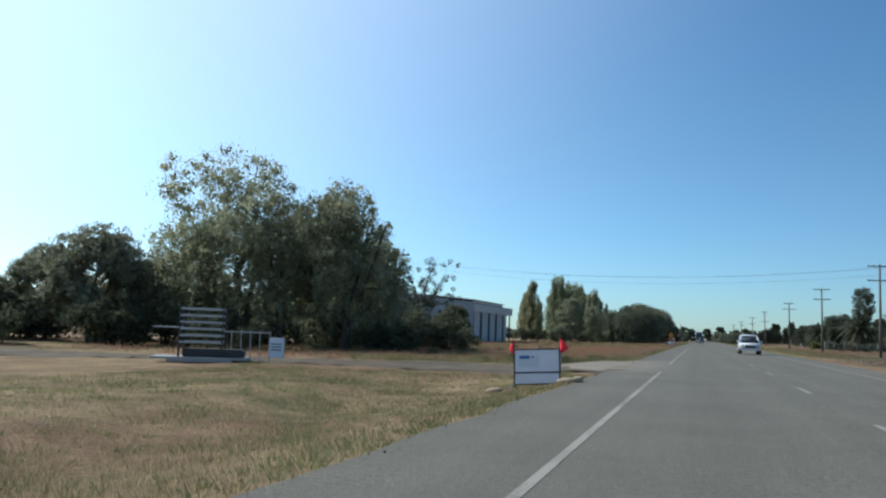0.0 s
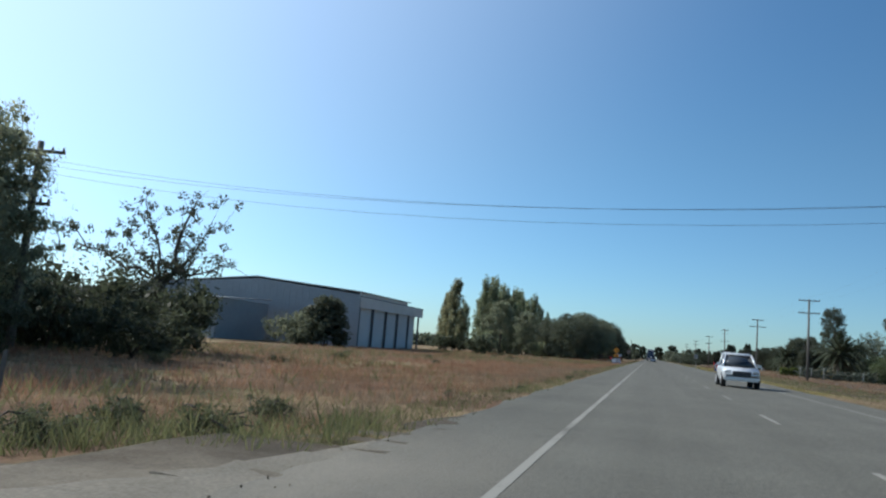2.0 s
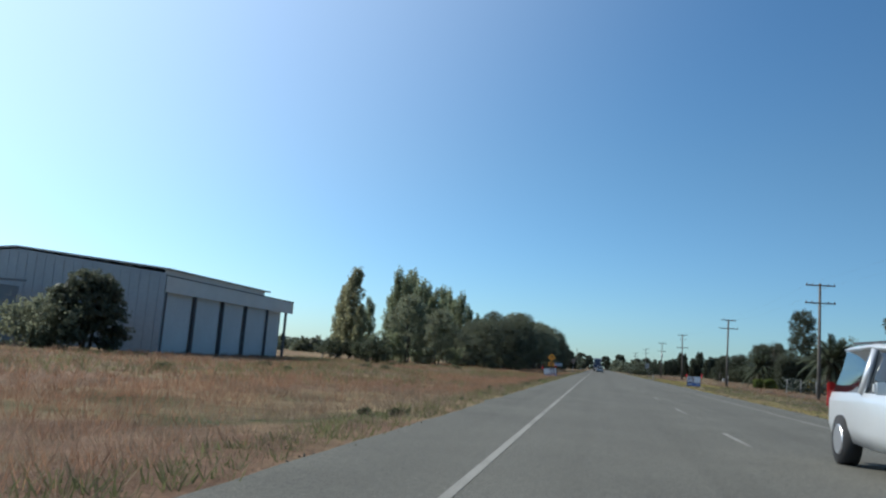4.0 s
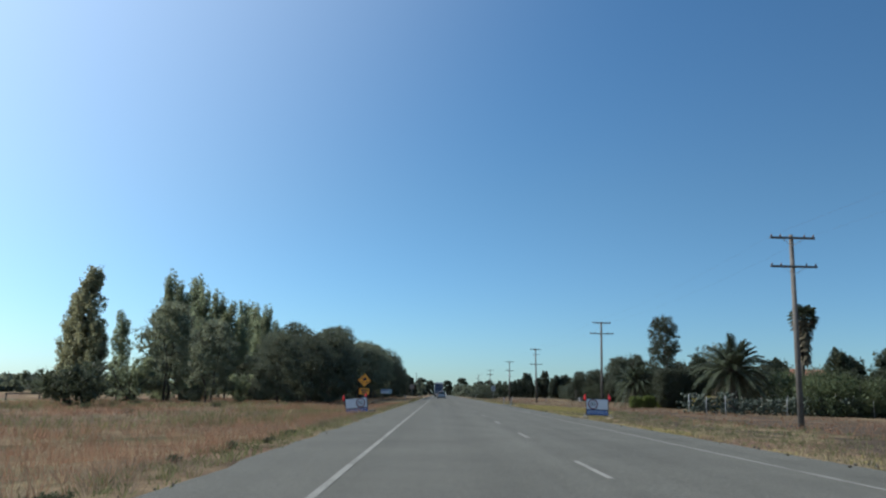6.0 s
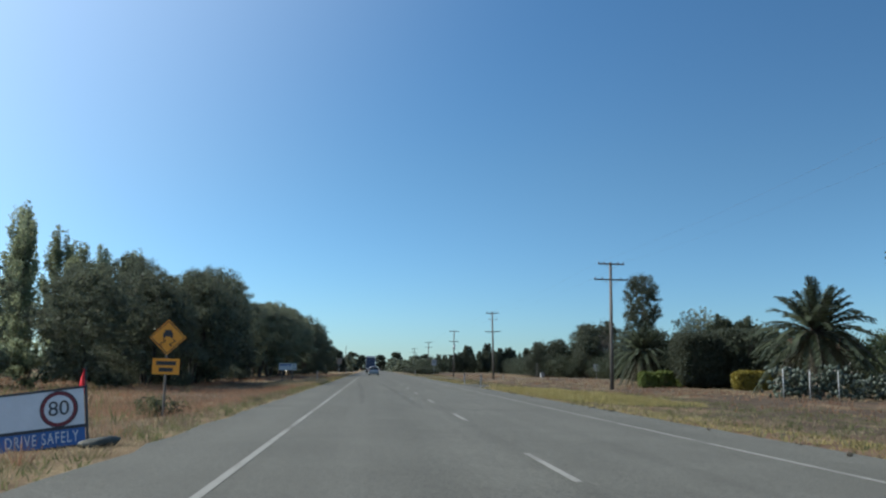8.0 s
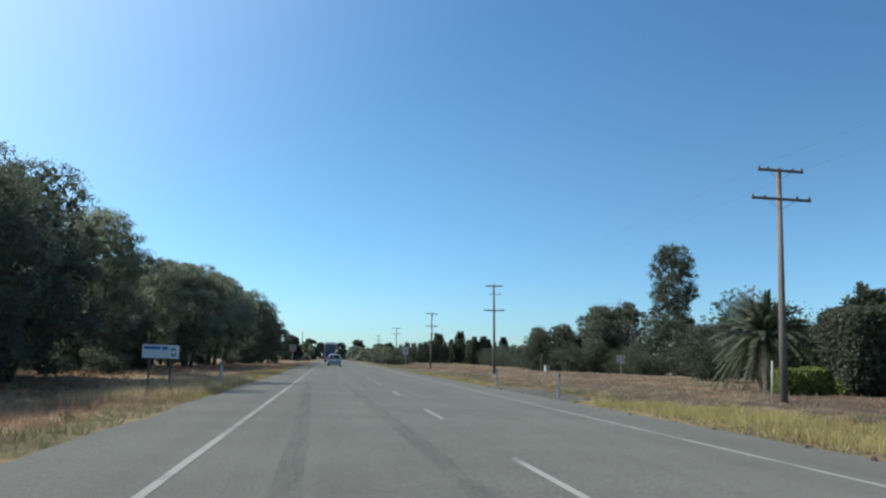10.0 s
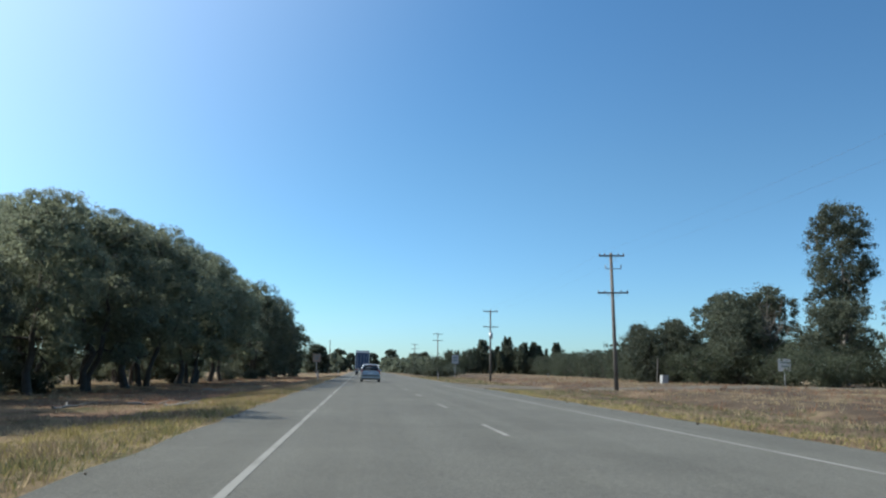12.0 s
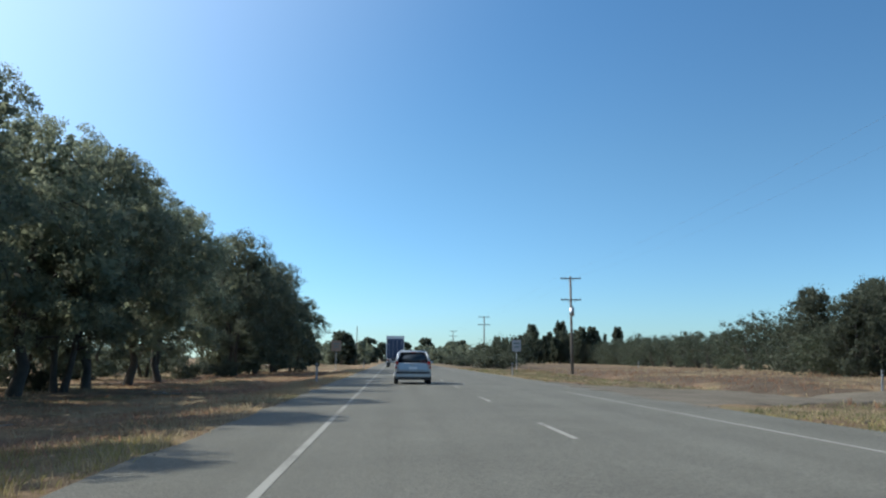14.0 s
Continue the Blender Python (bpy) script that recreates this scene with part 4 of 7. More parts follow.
M_VINE = foliage("mid_green_shrub_leaves", (0.055, 0.07, 0.034), (0.14, 0.165, 0.08), 0.4)
vb = bush("garden_shrub", 66, 4.6, 4.0, 4.6, M_VINE, n=110, per=60, size=0.16)
place(vb, [(39.6, 187.6, 1.05, 0), (42.6, 188.8, 1.15, 120), (46.2, 189.0, 1.05, 220), (43.2, 197.5, 1.4, 60), (40.6, 196.0, 1.25, 300)], "mid-green leafy shrub beside the prickly pear hedge", "shrub", "shrubs at the garden edge")
og = eucalypt(65, 8.6, 3.4, low=0.05, n=150, per=44, stems=2, leaf=M_SHRUB, size=0.3)
place(og, [(46, 196, 0.82, 0), (52, 200, 0.9, 130), (60, 188, 0.85, 200), (38, 225, 0.92, 60), (44, 232, 1.0, 250), (50, 226, 0.95, 10), (43.5, 194, 0.8, 44), (55, 191, 0.85, 99), (64, 188, 0.9, 12), (70, 192, 1.0, 70)], "leafy green garden tree", "tree", "garden trees")

# orchard row running away from the bend
rng_o = np.random.default_rng(70)
oa = bush("orchard_tree", 71, 4.2, 4.4, 5.6, M_ORCHARD, n=90, per=56, size=0.15)
ob_ = bush("orchard_tree", 72, 3.9, 4.2, 6.4, M_ORCHARD, n=90, per=56, size=0.15)
sa, sb_ = [], []
for i in range(46):
    y = 302 + 5.2 * i
    x = 39.5 + 0.085 * (y - 302)
    (sa if i % 2 else sb_).append((x + rng_o.normal() * 0.5, y, rng_o.uniform(0.88, 1.12) * (1.12 if i < 8 else 1), rng_o.uniform(0, 360)))
    if i % 2 == 0:
        (sb_ if i % 4 else sa).append((x + 8 + rng_o.normal(), y, rng_o.uniform(0.95, 1.25), rng_o.uniform(0, 360)))
place(oa, sa, "silvery green olive-like orchard tree", "tree", "orchard trees")
place(ob_, sb_, "silvery green olive-like orchard tree", "tree", "orchard trees")

# cypresses, roundabout bushes and the far woods
cy = poplar(81, 9.0, 0.95, M_GUM, n=50, per=24, size=0.3)
cy.name = "cypress_tree"
place(cy, [(56.5, 470, 1.05, 0), (60.2, 470, 1.0, 100), (64.8, 471, 1.12, 200)], "slim dark green cypress tree", "tree", "cypresses")
rb = bush("verge_bush", 82, 5.6, 4.6, 2.9, M_GUM, n=90)
place(rb, [(14.4, 354.5, 0.86, 0), (13.6, 396, 0.7, 90), (15, 425, 0.9, 30)], "low dark evergreen bush on the verge", "bush")
rt = eucalypt(83, 9.4, 4.6, low=-0.05, n=170, per=22, stems=3, leaf=M_GUM, size=0.62)
place(rt, [(-17, 352, 0.8, 30), (-15.5, 372, 0.8, 120), (-17, 395, 0.75, 220), (-12, 430, 0.85, 310), (-20, 420, 0.9, 50), (-13, 465, 0.9, 10), (6, 640, 1.1, 20), (14, 600, 1.1, 150), (-9, 540, 1.0, 260), (23, 560, 0.9, 60), (-5, 620, 0.9, 45), (31, 610, 1.0, 80)], "dark roadside tree in the distance", "tree", "distant roadside trees")


def far_woods():
    """The tree line along the horizon."""
    rng = np.random.default_rng(90)
    c = []
    for i in range(760):
        side = rng.uniform()
        if side < 0.16:
            x, y = rng.uniform(10, 46), rng.uniform(480, 600)
        elif side < 0.26:
            x, y = rng.uniform(-48, -8), rng.uniform(440, 560)
        elif side < 0.5:
            x, y = rng.uniform(-330, -60), rng.uniform(380, 470)
        elif side < 0.62:
            x, y = rng.uniform(-95, -62), rng.uniform(225, 380)
        else:
            x, y = rng.uniform(40, 420), rng.uniform(480, 640)
        top = rng.uniform(2.5, 6.5) * (0.5 if x < -60 else 1)
        for k in range(6):
            c.append((x + rng.normal() * 1.6, y + rng.normal() * 1.6, -0.8 + top * (k + 0.5) / 6))
    q = leaves(rng, np.array(c), 1.8, 22, 1.4, aspect=0.7)
    ob = new("far_woods", quads_mesh("far_woods", q, M_THICK))
    tagged(ob, "dark tree line on the horizon", "woods", kind="stuff")


far_woods()

pn = poplar(85, 10.8, 2.2, M_GUM, n=80, per=22, size=0.4)
pn.name = "pine_tree"
pr = np.random.default_rng(86)
place(pn, [(37 + 3.1 * i + pr.uniform(-1, 1), 462 + pr.uniform(-6, 14), pr.uniform(0.85, 1.15), pr.uniform(0, 360)) for i in range(9)] + [(44 + 2.6 * i, 446 + pr.uniform(-3, 5), pr.uniform(0.75, 1.0), pr.uniform(0, 360)) for i in range(4)] + [(24 + 2.1 * i + pr.uniform(-0.6, 0.6), 428 + 2.6 * i, pr.uniform(0.6, 0.8), pr.uniform(0, 360)) for i in range(11)], "dark conical pine behind the orchard", "tree", "pines behind the orchard")


def bare_tree():
    rng = np.random.default_rng(87)
    v, f = [], []
    trunk = wander(rng, (0, 0, -0.1), (0.2, 0, 5.5), 5, 0.1)
    tube(v, f, [Vector(p) for p in trunk], [0.2, 0.18, 0.16, 0.13, 0.11, 0.08], 7)
    for i in range(26):
        p = trunk[rng.integers(2, 6)]
        d = np.array([rng.normal() * 0.7, rng.normal() * 0.7, rng.uniform(0.9, 2.0)])
        q = p + d / np.linalg.norm(d) * rng.uniform(2.5, 5.0)
        way = wander(rng, p, q, 4, 0.15)
        tube(v, f, [Vector(x) for x in way], [0.07, 0.055, 0.045, 0.03, 0.012], 5)
        for k in (2, 3):
            for _ in range(3):
                tip = way[k] + rng.normal(size=3) * 0.5 + np.array([0, 0, 0.7])
                tube(v, f, [Vector(way[k]), Vector(tip)], [0.022, 0.008], 4)
    base = new("bare_tree")
    raw("trunk", v, f, M_PALEBARK, base, smooth=True)
    place(base, [(42.6, 288, 1.0, 0)], "bare leafless tree among the garden trees", "tree")


bare_tree()

# ---- side tracks ----
def over(lift):
    def height(x, y):
        s = min(1, max(0, (x + 5.4) / 1.5)) if x < 2 else min(1, max(0, (9.6 - x) / 1.4))
        g = max(gz(x, y), gz(x - 0.4, y), gz(x + 0.4, y)) + lift
        return g + (0.005 - g) * s
    return height


patch("gravel_track", [(-2.3, 28.4), (-3.0, 26.8), (-4.2, 28.6), (-7.5, 30.2), (-14, 30.6), (-60, 27), (-60, 33.5), (-15, 36.5), (-9.2, 37.4), (-6.6, 39.2), (-4.6, 42.2), (-3.3, 46.0), (-2.95, 48), (-2.3, 45.0)], over(0.055), M_TRACK, "grey gravel track joining the road", "track")
patch("concrete_apron", [(-2.3, 29.6), (-3.4, 28.9), (-4.3, 30.2), (-4.7, 32.4), (-5.2, 34.6), (-5.0, 36.6), (-4.2, 38.8), (-3.7, 40.6), (-3.25, 42.4), (-2.95, 44.4), (-2.5, 44.9), (-2.3, 38)], lambda x, y: over(0.055)(x, y) + (0.022 if x < -3.9 else 0.008), M_APRON, "pale worn concrete apron at the track mouth", "apron", True)
patch("side_road", [(7.4, 256), (8.3, 259), (9.2, 260.6), (10.5, 261.2), (17.5, 265), (22, 266.3), (70, 266.5), (70, 274), (24, 273.2), (14, 273.5), (9.5, 277), (7.5, 288)], over(0.035), M_GRAVEL, "pale gravel side road", "track")
patch("road_shoulder", [(7.8, 196.5), (8.8, 198), (10.2, 201), (10.6, 206), (9.6, 210.5), (7.9, 214)], over(0.05), M_SHOULDER, "gravel widening of the road shoulder", "shoulder")


# ---- power poles ----
def power_pole(arms, h=10.45, transformer=False, bracket=False, r=0.17):
    base = new("power_pole")
    part("pole", cyl_bm(r, r * 0.66, (0, 0, -0.3), (0, 0, h), 12), M_POLE, base, smooth=True)
    for z, w in arms:
        arm = part("crossarm", box_bm(w, 0.10, 0.12, 0, -0.16, z, 0.012), M_POLE, base)
        for sx in (-1, 1):
            part("brace", cyl_bm(0.012, 0.012, (sx * w * 0.24, -0.17, z - 0.04), (0, -0.13, z - 0.45), 5), M_STEEL, arm)
        for k in (-0.47, -0.27, 0.27, 0.47):
            ins = bmesh.new()
            bmesh.ops.create_cone(ins, cap_ends=True, segments=8, radius1=0.055, radius2=0.03, depth=0.13, matrix=Matrix.Translation((k * w, -0.16, z + 0.125)))
            part("insulator", ins, M_PORCELAIN, arm, smooth=True)
    if bracket:
        part("bracket", join(box_bm(1.3, 0.07, 0.06, 0.1, -0.18, h - 1.25, 0.01, ), cyl_bm(0.05, 0.05, (-0.5, -0.18, h - 1.2), (-0.5, -0.18, h - 0.95), 8), cyl_bm(0.05, 0.05, (0.7, -0.18, h - 1.2), (0.7, -0.18, h - 0.95), 8)), M_STEEL, base)
    if transformer:
        t = part("transformer", cyl_bm(0.26, 0.26, (0.0, -0.42, h - 4.3), (0.0, -0.42, h - 3.4), 14), M_STEEL, base, smooth=True)
        for sx in (-0.12, 0.12):
            part("bushing", cyl_bm(0.04, 0.025, (sx, -0.42, h - 3.4), (sx, -0.42, h - 3.15), 7), M_PORCELAIN, t)
    return base


pole_spots = [(19.45, 103.5, 0), (19.45, 148.75, 0), (19.85, 204.7, 3), (19.15, 265.2, 1), (19.0, 325.2, 2), (19.2, 412, 0), (19.2, 502, 0), (19.4, 58.3, 0), (19.3, 13, 0)]
protos = [power_pole(((10.25, 2.5), (8.65, 2.6))), power_pole(((10.2, 2.0), (7.35, 2.4)), bracket=True), power_pole(((10.2, 2.2), (7.9, 2.2)), transformer=True), power_pole(((10.3, 2.2), (9.0, 2.9)))]
used = set()
for x, y, k in pole_spots:
    m = pose(x, y, gz(x, y), 0, -1.9 if k == 1 else 0.6 * math.sin(y), 2 * math.sin(y * 2))
    ob = copy_thing(protos[k], m) if k in used else protos[k]
    ob.matrix_basis = m
    used.add(k)
    tagged(ob, "weathered timber power pole with two crossarms" if k != 2 else "timber power pole with crossarms and a grey transformer", "power pole", "power poles along the road")
yard_pole = power_pole(((7.35, 2.1), (5.4, 1.5)), h=7.75)
yard_pole.matrix_basis = pose(-22.5, 60.2, gz(-22.5, 60.2), 0, 1.0, 12)
tagged(yard_pole, "leaning timber power pole beside the willows", "power pole", "power poles along the road")
bare_pole = new("bare_pole")
part("pole", cyl_bm(0.15, 0.11, (0, 0, -0.3), (0, 0, 9.2), 10), M_POLE, bare_pole, smooth=True)
bare_pole.matrix_basis = pose(-8.8, 438, gz(-8.8, 438))
tagged(bare_pole, "bare timber pole without crossarms beside the road", "pole")


def wire(p, q, sag, r=0.011):
    v, f = [], []
    p, q = Vector(p), Vector(q)
    pts = [p.lerp(q, i / 16) - Vector((0, 0, 4 * sag * (i / 16) * (1 - i / 16))) for i in range(17)]
    tube(v, f, pts, [r] * 17, 4)
    ob = raw("overhead_wire", v, f, M_WIRE)
    tagged(ob, "thin dark overhead wire between two poles", "wire", "overhead wires")


for dx, z0, z1 in ((-0.9, 6.5, 7.2), (0.9, 6.5, 7.25), (0.6, 6.05, 6.8)):
    wire((-22.5 + dx, 60.0, z0), (19.4 + dx * 0.2, 58.3, z1), 1.5, 0.006)
line = [(x, y) for x, y, _ in sorted(pole_spots, key=lambda s: s[1])]
for (xa, ya), (xb, yb) in zip(line, line[1:]):
    for dx in (-1.1, 1.1):
        wire((xa + dx, ya - 0.16, 10.3), (xb + dx, yb - 0.16, 10.3), 0.5, 0.0028)


# ---- the shed ----
def corrugated(w, h, axis, pitch=0.22, depth=0.025):
    """A ribbed sheet wall, w long and h high, from the origin; ribs run up. axis: the way it runs."""
    v, f = [], []
    n = int(w / pitch)
    for i in range(n + 1):
        for k, (du, dd) in enumerate(((0.0, 0), (0.55, 0), (0.7, depth), (0.85, depth))):
            u = min(w, (i + du) * pitch)
            for z in (0, h):
                v.append((u, -dd, z) if axis == "x" else (dd, u, z))
    for i in range(len(v) // 2 - 1):
        f.append((2 * i, 2 * i + 2, 2 * i + 3, 2 * i + 1))
    return v, f


def build_shed():
    M_SHEET = plain("grey_steel_sheet", (0.52, 0.53, 0.54), 0.55, 0.0, vary=0.18, scale=0.4, bumpy=0.05)
    M_FASCIA = plain("pale_grey_fascia", (0.58, 0.57, 0.55), 0.6, vary=0.14, scale=0.4, bumpy=0.05)
    M_ENDWALL = plain("blue_grey_steel_sheet", (0.27, 0.30, 0.32), 0.6, vary=0.2, scale=0.3, bumpy=0.05)
    M_COLUMN = plain("dark_steel_column", (0.09, 0.095, 0.105), 0.6, vary=0.2)
    M_ROOF = plain("grey_roof_sheet", (0.30, 0.30, 0.30), 0.5, vary=0.2, scale=0.4)
    X, Y0, Z0 = -35.6, 132.6, -0.92
    shed = empty("storage_shed", X, Y0, Z0, 0, "large grey steel storage shed with dark columns", "shed")
    ys = [0, 5.3, 10.9, 16.2, 21.8, 27.2]
    for a, b in zip(ys, ys[1:]):
        v, f = corrugated(b - a - 0.3, 5.5, "y")
        w = raw("wall_panel", v, f, M_SHEET, shed)
        w.location = (-0.25 if b < 27 else -0.6, a + 0.15, 0)
    for y in ys:
        part("column", box_bm(0.26, 0.22, 5.5, 0.0, y, 2.75, 0.02), M_COLUMN, shed)
    v, f = corrugated(29.12, 1.36, "y")
    w = raw("fascia", v, f, M_FASCIA, shed)
    w.location = (0.22, -0.42, 5.36)
    part("gutter", box_bm(0.20, 29.3, 0.10, 0.18, 14.15, 6.75, 0.03), M_COLUMN, shed)
    part("parapet", box_bm(0.18, 20.6, 0.50, 0.04, 9.9, 7.0, 0.02), M_FASCIA, shed)
    # end wall facing the road's near end, with a low gable
    verts = [(0, 0, 0), (-31, 0, 0), (-31, 0, 6.6), (-14.0, 0, 8.2), (0, 0, 6.95)]
    back = [(x, 0.2, z) for x, _, z in verts]
    n = len(verts)
    faces = [tuple(range(n)), tuple(range(2 * n - 1, n - 1, -1))] + [(i, i + n, (i + 1) % n + n, (i + 1) % n) for i in range(n)]
    ew = raw("end_wall", verts + back, faces, M_ENDWALL, shed)
    ew.location = (0.10, -0.42, 0)
    for i in range(34):
        u = -0.6 - i * 0.9
        top = 6.95 + 1.25 * min(1, -u / 14) - max(0, -u - 14) * 1.6 / 17 - 0.12
        part("sheet_rib", box_bm(0.06, 0.03, top, u + 0.1, -0.43, top / 2), M_ENDWALL, shed)
    fw = raw("end_wall", verts + back, faces, M_ENDWALL, shed)
    fw.location = (-0.9, 27.3, 0)
    rv = [(0.36, -0.5, 7.36), (0.36, 21.3, 7.36), (-14.3, 21.3, 8.5), (-14.3, -0.5, 8.5), (-31.8, 21.3, 6.75), (-31.8, -0.5, 6.75)]
    rv += [(x, y, z - 0.14) for x, y, z in rv]
    raw("roof", rv, [t[::-1] for t in [(0, 3, 2, 1), (3, 5, 4, 2), (6, 7, 8, 9), (9, 8, 10, 11), (0, 1, 7, 6), (1, 2, 8, 7), (2, 4, 10, 8), (3, 0, 6, 9), (5, 3, 9, 11), (4, 5, 11, 10)]], M_ROOF, shed)
    rv = [(-0.2, 20.3, 6.68), (-0.2, 28.6, 6.68), (-31.5, 28.6, 6.68), (-31.5, 20.3, 6.68)]
    rv += [(x, y, z - 0.12) for x, y, z in rv]
    raw("roof", rv, [t[::-1] for t in [(0, 3, 2, 1), (4, 5, 6, 7), (0, 1, 5, 4), (1, 2, 6, 5), (2, 3, 7, 6), (3, 0, 4, 7)]], M_ROOF, shed)
    part("back_wall", box_bm(0.2, 27.3, 6.5, -31.3, 13.8, 3.25), M_ENDWALL, shed)
    # lean-to
    annex = empty("lean_to_shed", -46.0, 116, -0.75, 0, "low dark lean-to against the shed's end wall", "shed")
    part("wall", box_bm(22, 0.2, 4.6, -11, 0, 2.3), M_ENDWALL, annex)
    part("wall", box_bm(0.2, 12, 4.6, 0, 6.1, 2.3), M_ENDWALL, annex)
    part("roof", box_bm(22.8, 13, 0.16, -11, 6, 4.85, 0.0, (2.2, 0, 0)), M_ROOF, annex)
    for i in range(24):
        part("sheet_rib", box_bm(0.07, 0.05, 4.5, -0.3 - 0.93 * i, -0.12, 2.25), M_ENDWALL, annex)


def house(name, x, y, rz, w, d, eave, ridge, wall_mat, roof_mat, label):
    """A small house with a gable roof along its width, windows and a door to the front."""
    base = empty(name, x, y, gz(x, y) - 0.05, rz, label, "house")
    for sx, sy, px, py in ((w, 0.22, 0, -d / 2), (w, 0.22, 0, d / 2), (0.22, d - 0.24, -w / 2 + 0.11, 0), (0.22, d - 0.24, w / 2 - 0.11, 0)):
        part("wall", box_bm(sx, sy, eave, px, py, eave / 2), wall_mat, base)
    o = 0.5
    for s in (-1, 1):
        v = [(-w / 2 - o, s * (d / 2 + o), eave - 0.12), (w / 2 + o, s * (d / 2 + o), eave - 0.12), (w / 2 + o, 0, ridge), (-w / 2 - o, 0, ridge)]
        v += [(a, b, c - 0.12) for a, b, c in v]
        raw("roof", v, [(0, 1, 2, 3), (7, 6, 5, 4), (0, 4, 5, 1), (1, 5, 6, 2), (2, 6, 7, 3), (3, 7, 4, 0)], roof_mat, base)
        g = [(s * (w / 2 - 0.12), -d / 2, eave), (s * (w / 2 - 0.12), d / 2, eave), (s * (w / 2 - 0.12), 0, ridge - 0.2)]
        g += [(a - s * 0.16, b, c) for a, b, c in g]
        raw("gable", g, [(0, 1, 2), (5, 4, 3), (0, 3, 4, 1), (1, 4, 5, 2), (2, 5, 3, 0)], wall_mat, base)
    for px in (-w * 0.3, w * 0.3):
        win = part("window", box_bm(1.6, 0.08, 1.2, px, -d / 2 - 0.12, eave * 0.58, 0.01), M_WHITE, base)
        part("pane", box_bm(1.4, 0.04, 1.0, px, -d / 2 - 0.17, eave * 0.58), M_DARKSTEEL, win)
    part("door", box_bm(0.9, 0.08, 2.05, 0, -d / 2 - 0.12, 1.03, 0.01), M_DARKSTEEL, base)


M_REDROOF = plain("faded_red_roof", (0.34, 0.15, 0.10), 0.7, vary=0.25, scale=0.6)
M_PALEWALL = plain("cream_house_wall", (0.55, 0.52, 0.46), 0.75, vary=0.15, scale=0.5)
M_GREYROOF = plain("weathered_roof_sheet", (0.42, 0.42, 0.42), 0.6, vary=0.2, scale=0.5)
house("house", 92.0, 306, -12, 13, 8, 6.6, 9.3, M_PALEWALL, M_REDROOF, "cream house with a faded red roof behind the garden trees")
house("house", -24.0, 428, 20, 9, 7, 3.1, 5.0, M_PALEWALL, M_GREYROOF, "small pale house beside the road in the distance")

build_shed()


# ---- signs ----
def letters(name, text, size, x, y, z, mat, parent, rot=(90, 0, 0), depth=0.002, gap=1.0):
    cu = bpy.data.curves.new(name, "FONT")
    cu.body, cu.size, cu.extrude = text, size, depth
    cu.align_x, cu.align_y = "CENTER", "CENTER"
    cu.space_character = gap
    tmp = bpy.data.objects.new(name, cu)
    scene.collection.objects.link(tmp)
    me = bpy.data.meshes.new_from_object(tmp.evaluated_get(bpy.context.evaluated_depsgraph_get()))
    bpy.data.objects.remove(tmp)
    me.materials.clear()
    me.materials.append(mat)
    ob = new(name, me)
    ob.matrix_basis = pose(x, y, z, *rot)
    ob.parent = parent
    return ob


def ring(name, r0, r1, mat, parent, x, y, z):
    v, f = [], []
    for i in range(40):
        a = 2 * math.pi * i / 40
        for r in (r0, r1):
            v.append((x + r * math.cos(a), y, z + r * math.sin(a)))
    for i in range(40):
        j = (i + 1) % 40
        f.append((2 * i, 2 * i + 1, 2 * j + 1, 2 * j))
    return raw(name, v, f, mat, parent)


def flag(parent, x, z, side, droop):
    stick = part("flag_stick", cyl_bm(0.012, 0.010, (x, 0, z - 0.15), (x, 0.02, z + 0.27), 6), M_DARKSTEEL, parent)
    # a limp pennant: narrow where it is tied, widest low down, creased
    v, f = [], []
    n = 9
    for i in range(n + 1):
        u = i / n
        wide = 0.03 + 0.19 * math.sin(math.pi * min(1, 0.05 + 0.72 * u)) * (1 - 0.75 * max(0, u - 0.7) / 0.3)
        for k in range(5):
            w = k / 4
            v.append((x + side * (wide * w + 0.02 * u), 0.02 + 0.03 * math.sin(7 * w + 3 * u), z + 0.28 - 0.36 * u - droop * w * 0.5))
    for i in range(n):
        for k in range(4):
            a = i * 5 + k
            f.append((a, a + 1, a + 6, a + 5))
    fl = raw("flag", v, f, M_FLAG, stick, "bright red safety flag", True)
    md = fl.modifiers.new("thick", "SOLIDIFY")
    md.thickness = 0.004


def sandbag(x, y, rz, seed, dark=False):
    rng = np.random.default_rng(seed)
    bm = bmesh.new()
    bmesh.ops.create_uvsphere(bm, u_segments=16, v_segments=10, radius=1)
    for v in bm.verts:
        k = 1 + 0.16 * noise.noise(v.co * 2 + Vector((seed, 0, 0))) + 0.07 * noise.noise(v.co * 6 + Vector((0, seed, 0)))
        neck = 1 - 0.55 * max(0, v.co.x - 0.45) / 0.55
        v.co = Vector((v.co.x * 0.23 * k, v.co.y * 0.12 * k * neck, max(-0.06, (v.co.z * 0.085 * neck + 0.05 * max(0, v.co.x)) * k)))
    ob = part("sandbag", bm, M_DARKBAG if dark else M_SANDBAG, smooth=True)
    ob.matrix_basis = pose(x, y, 0.05 + max(gz(x, y), 0.0 if x > -3 and x < 8 else -9), 0, 0, rz)
    tagged(ob, "dark plastic sandbag weighing down a sign leg" if dark else "weathered hessian sandbag weighing down a sign leg", "sandbag", "sandbags at the signs")


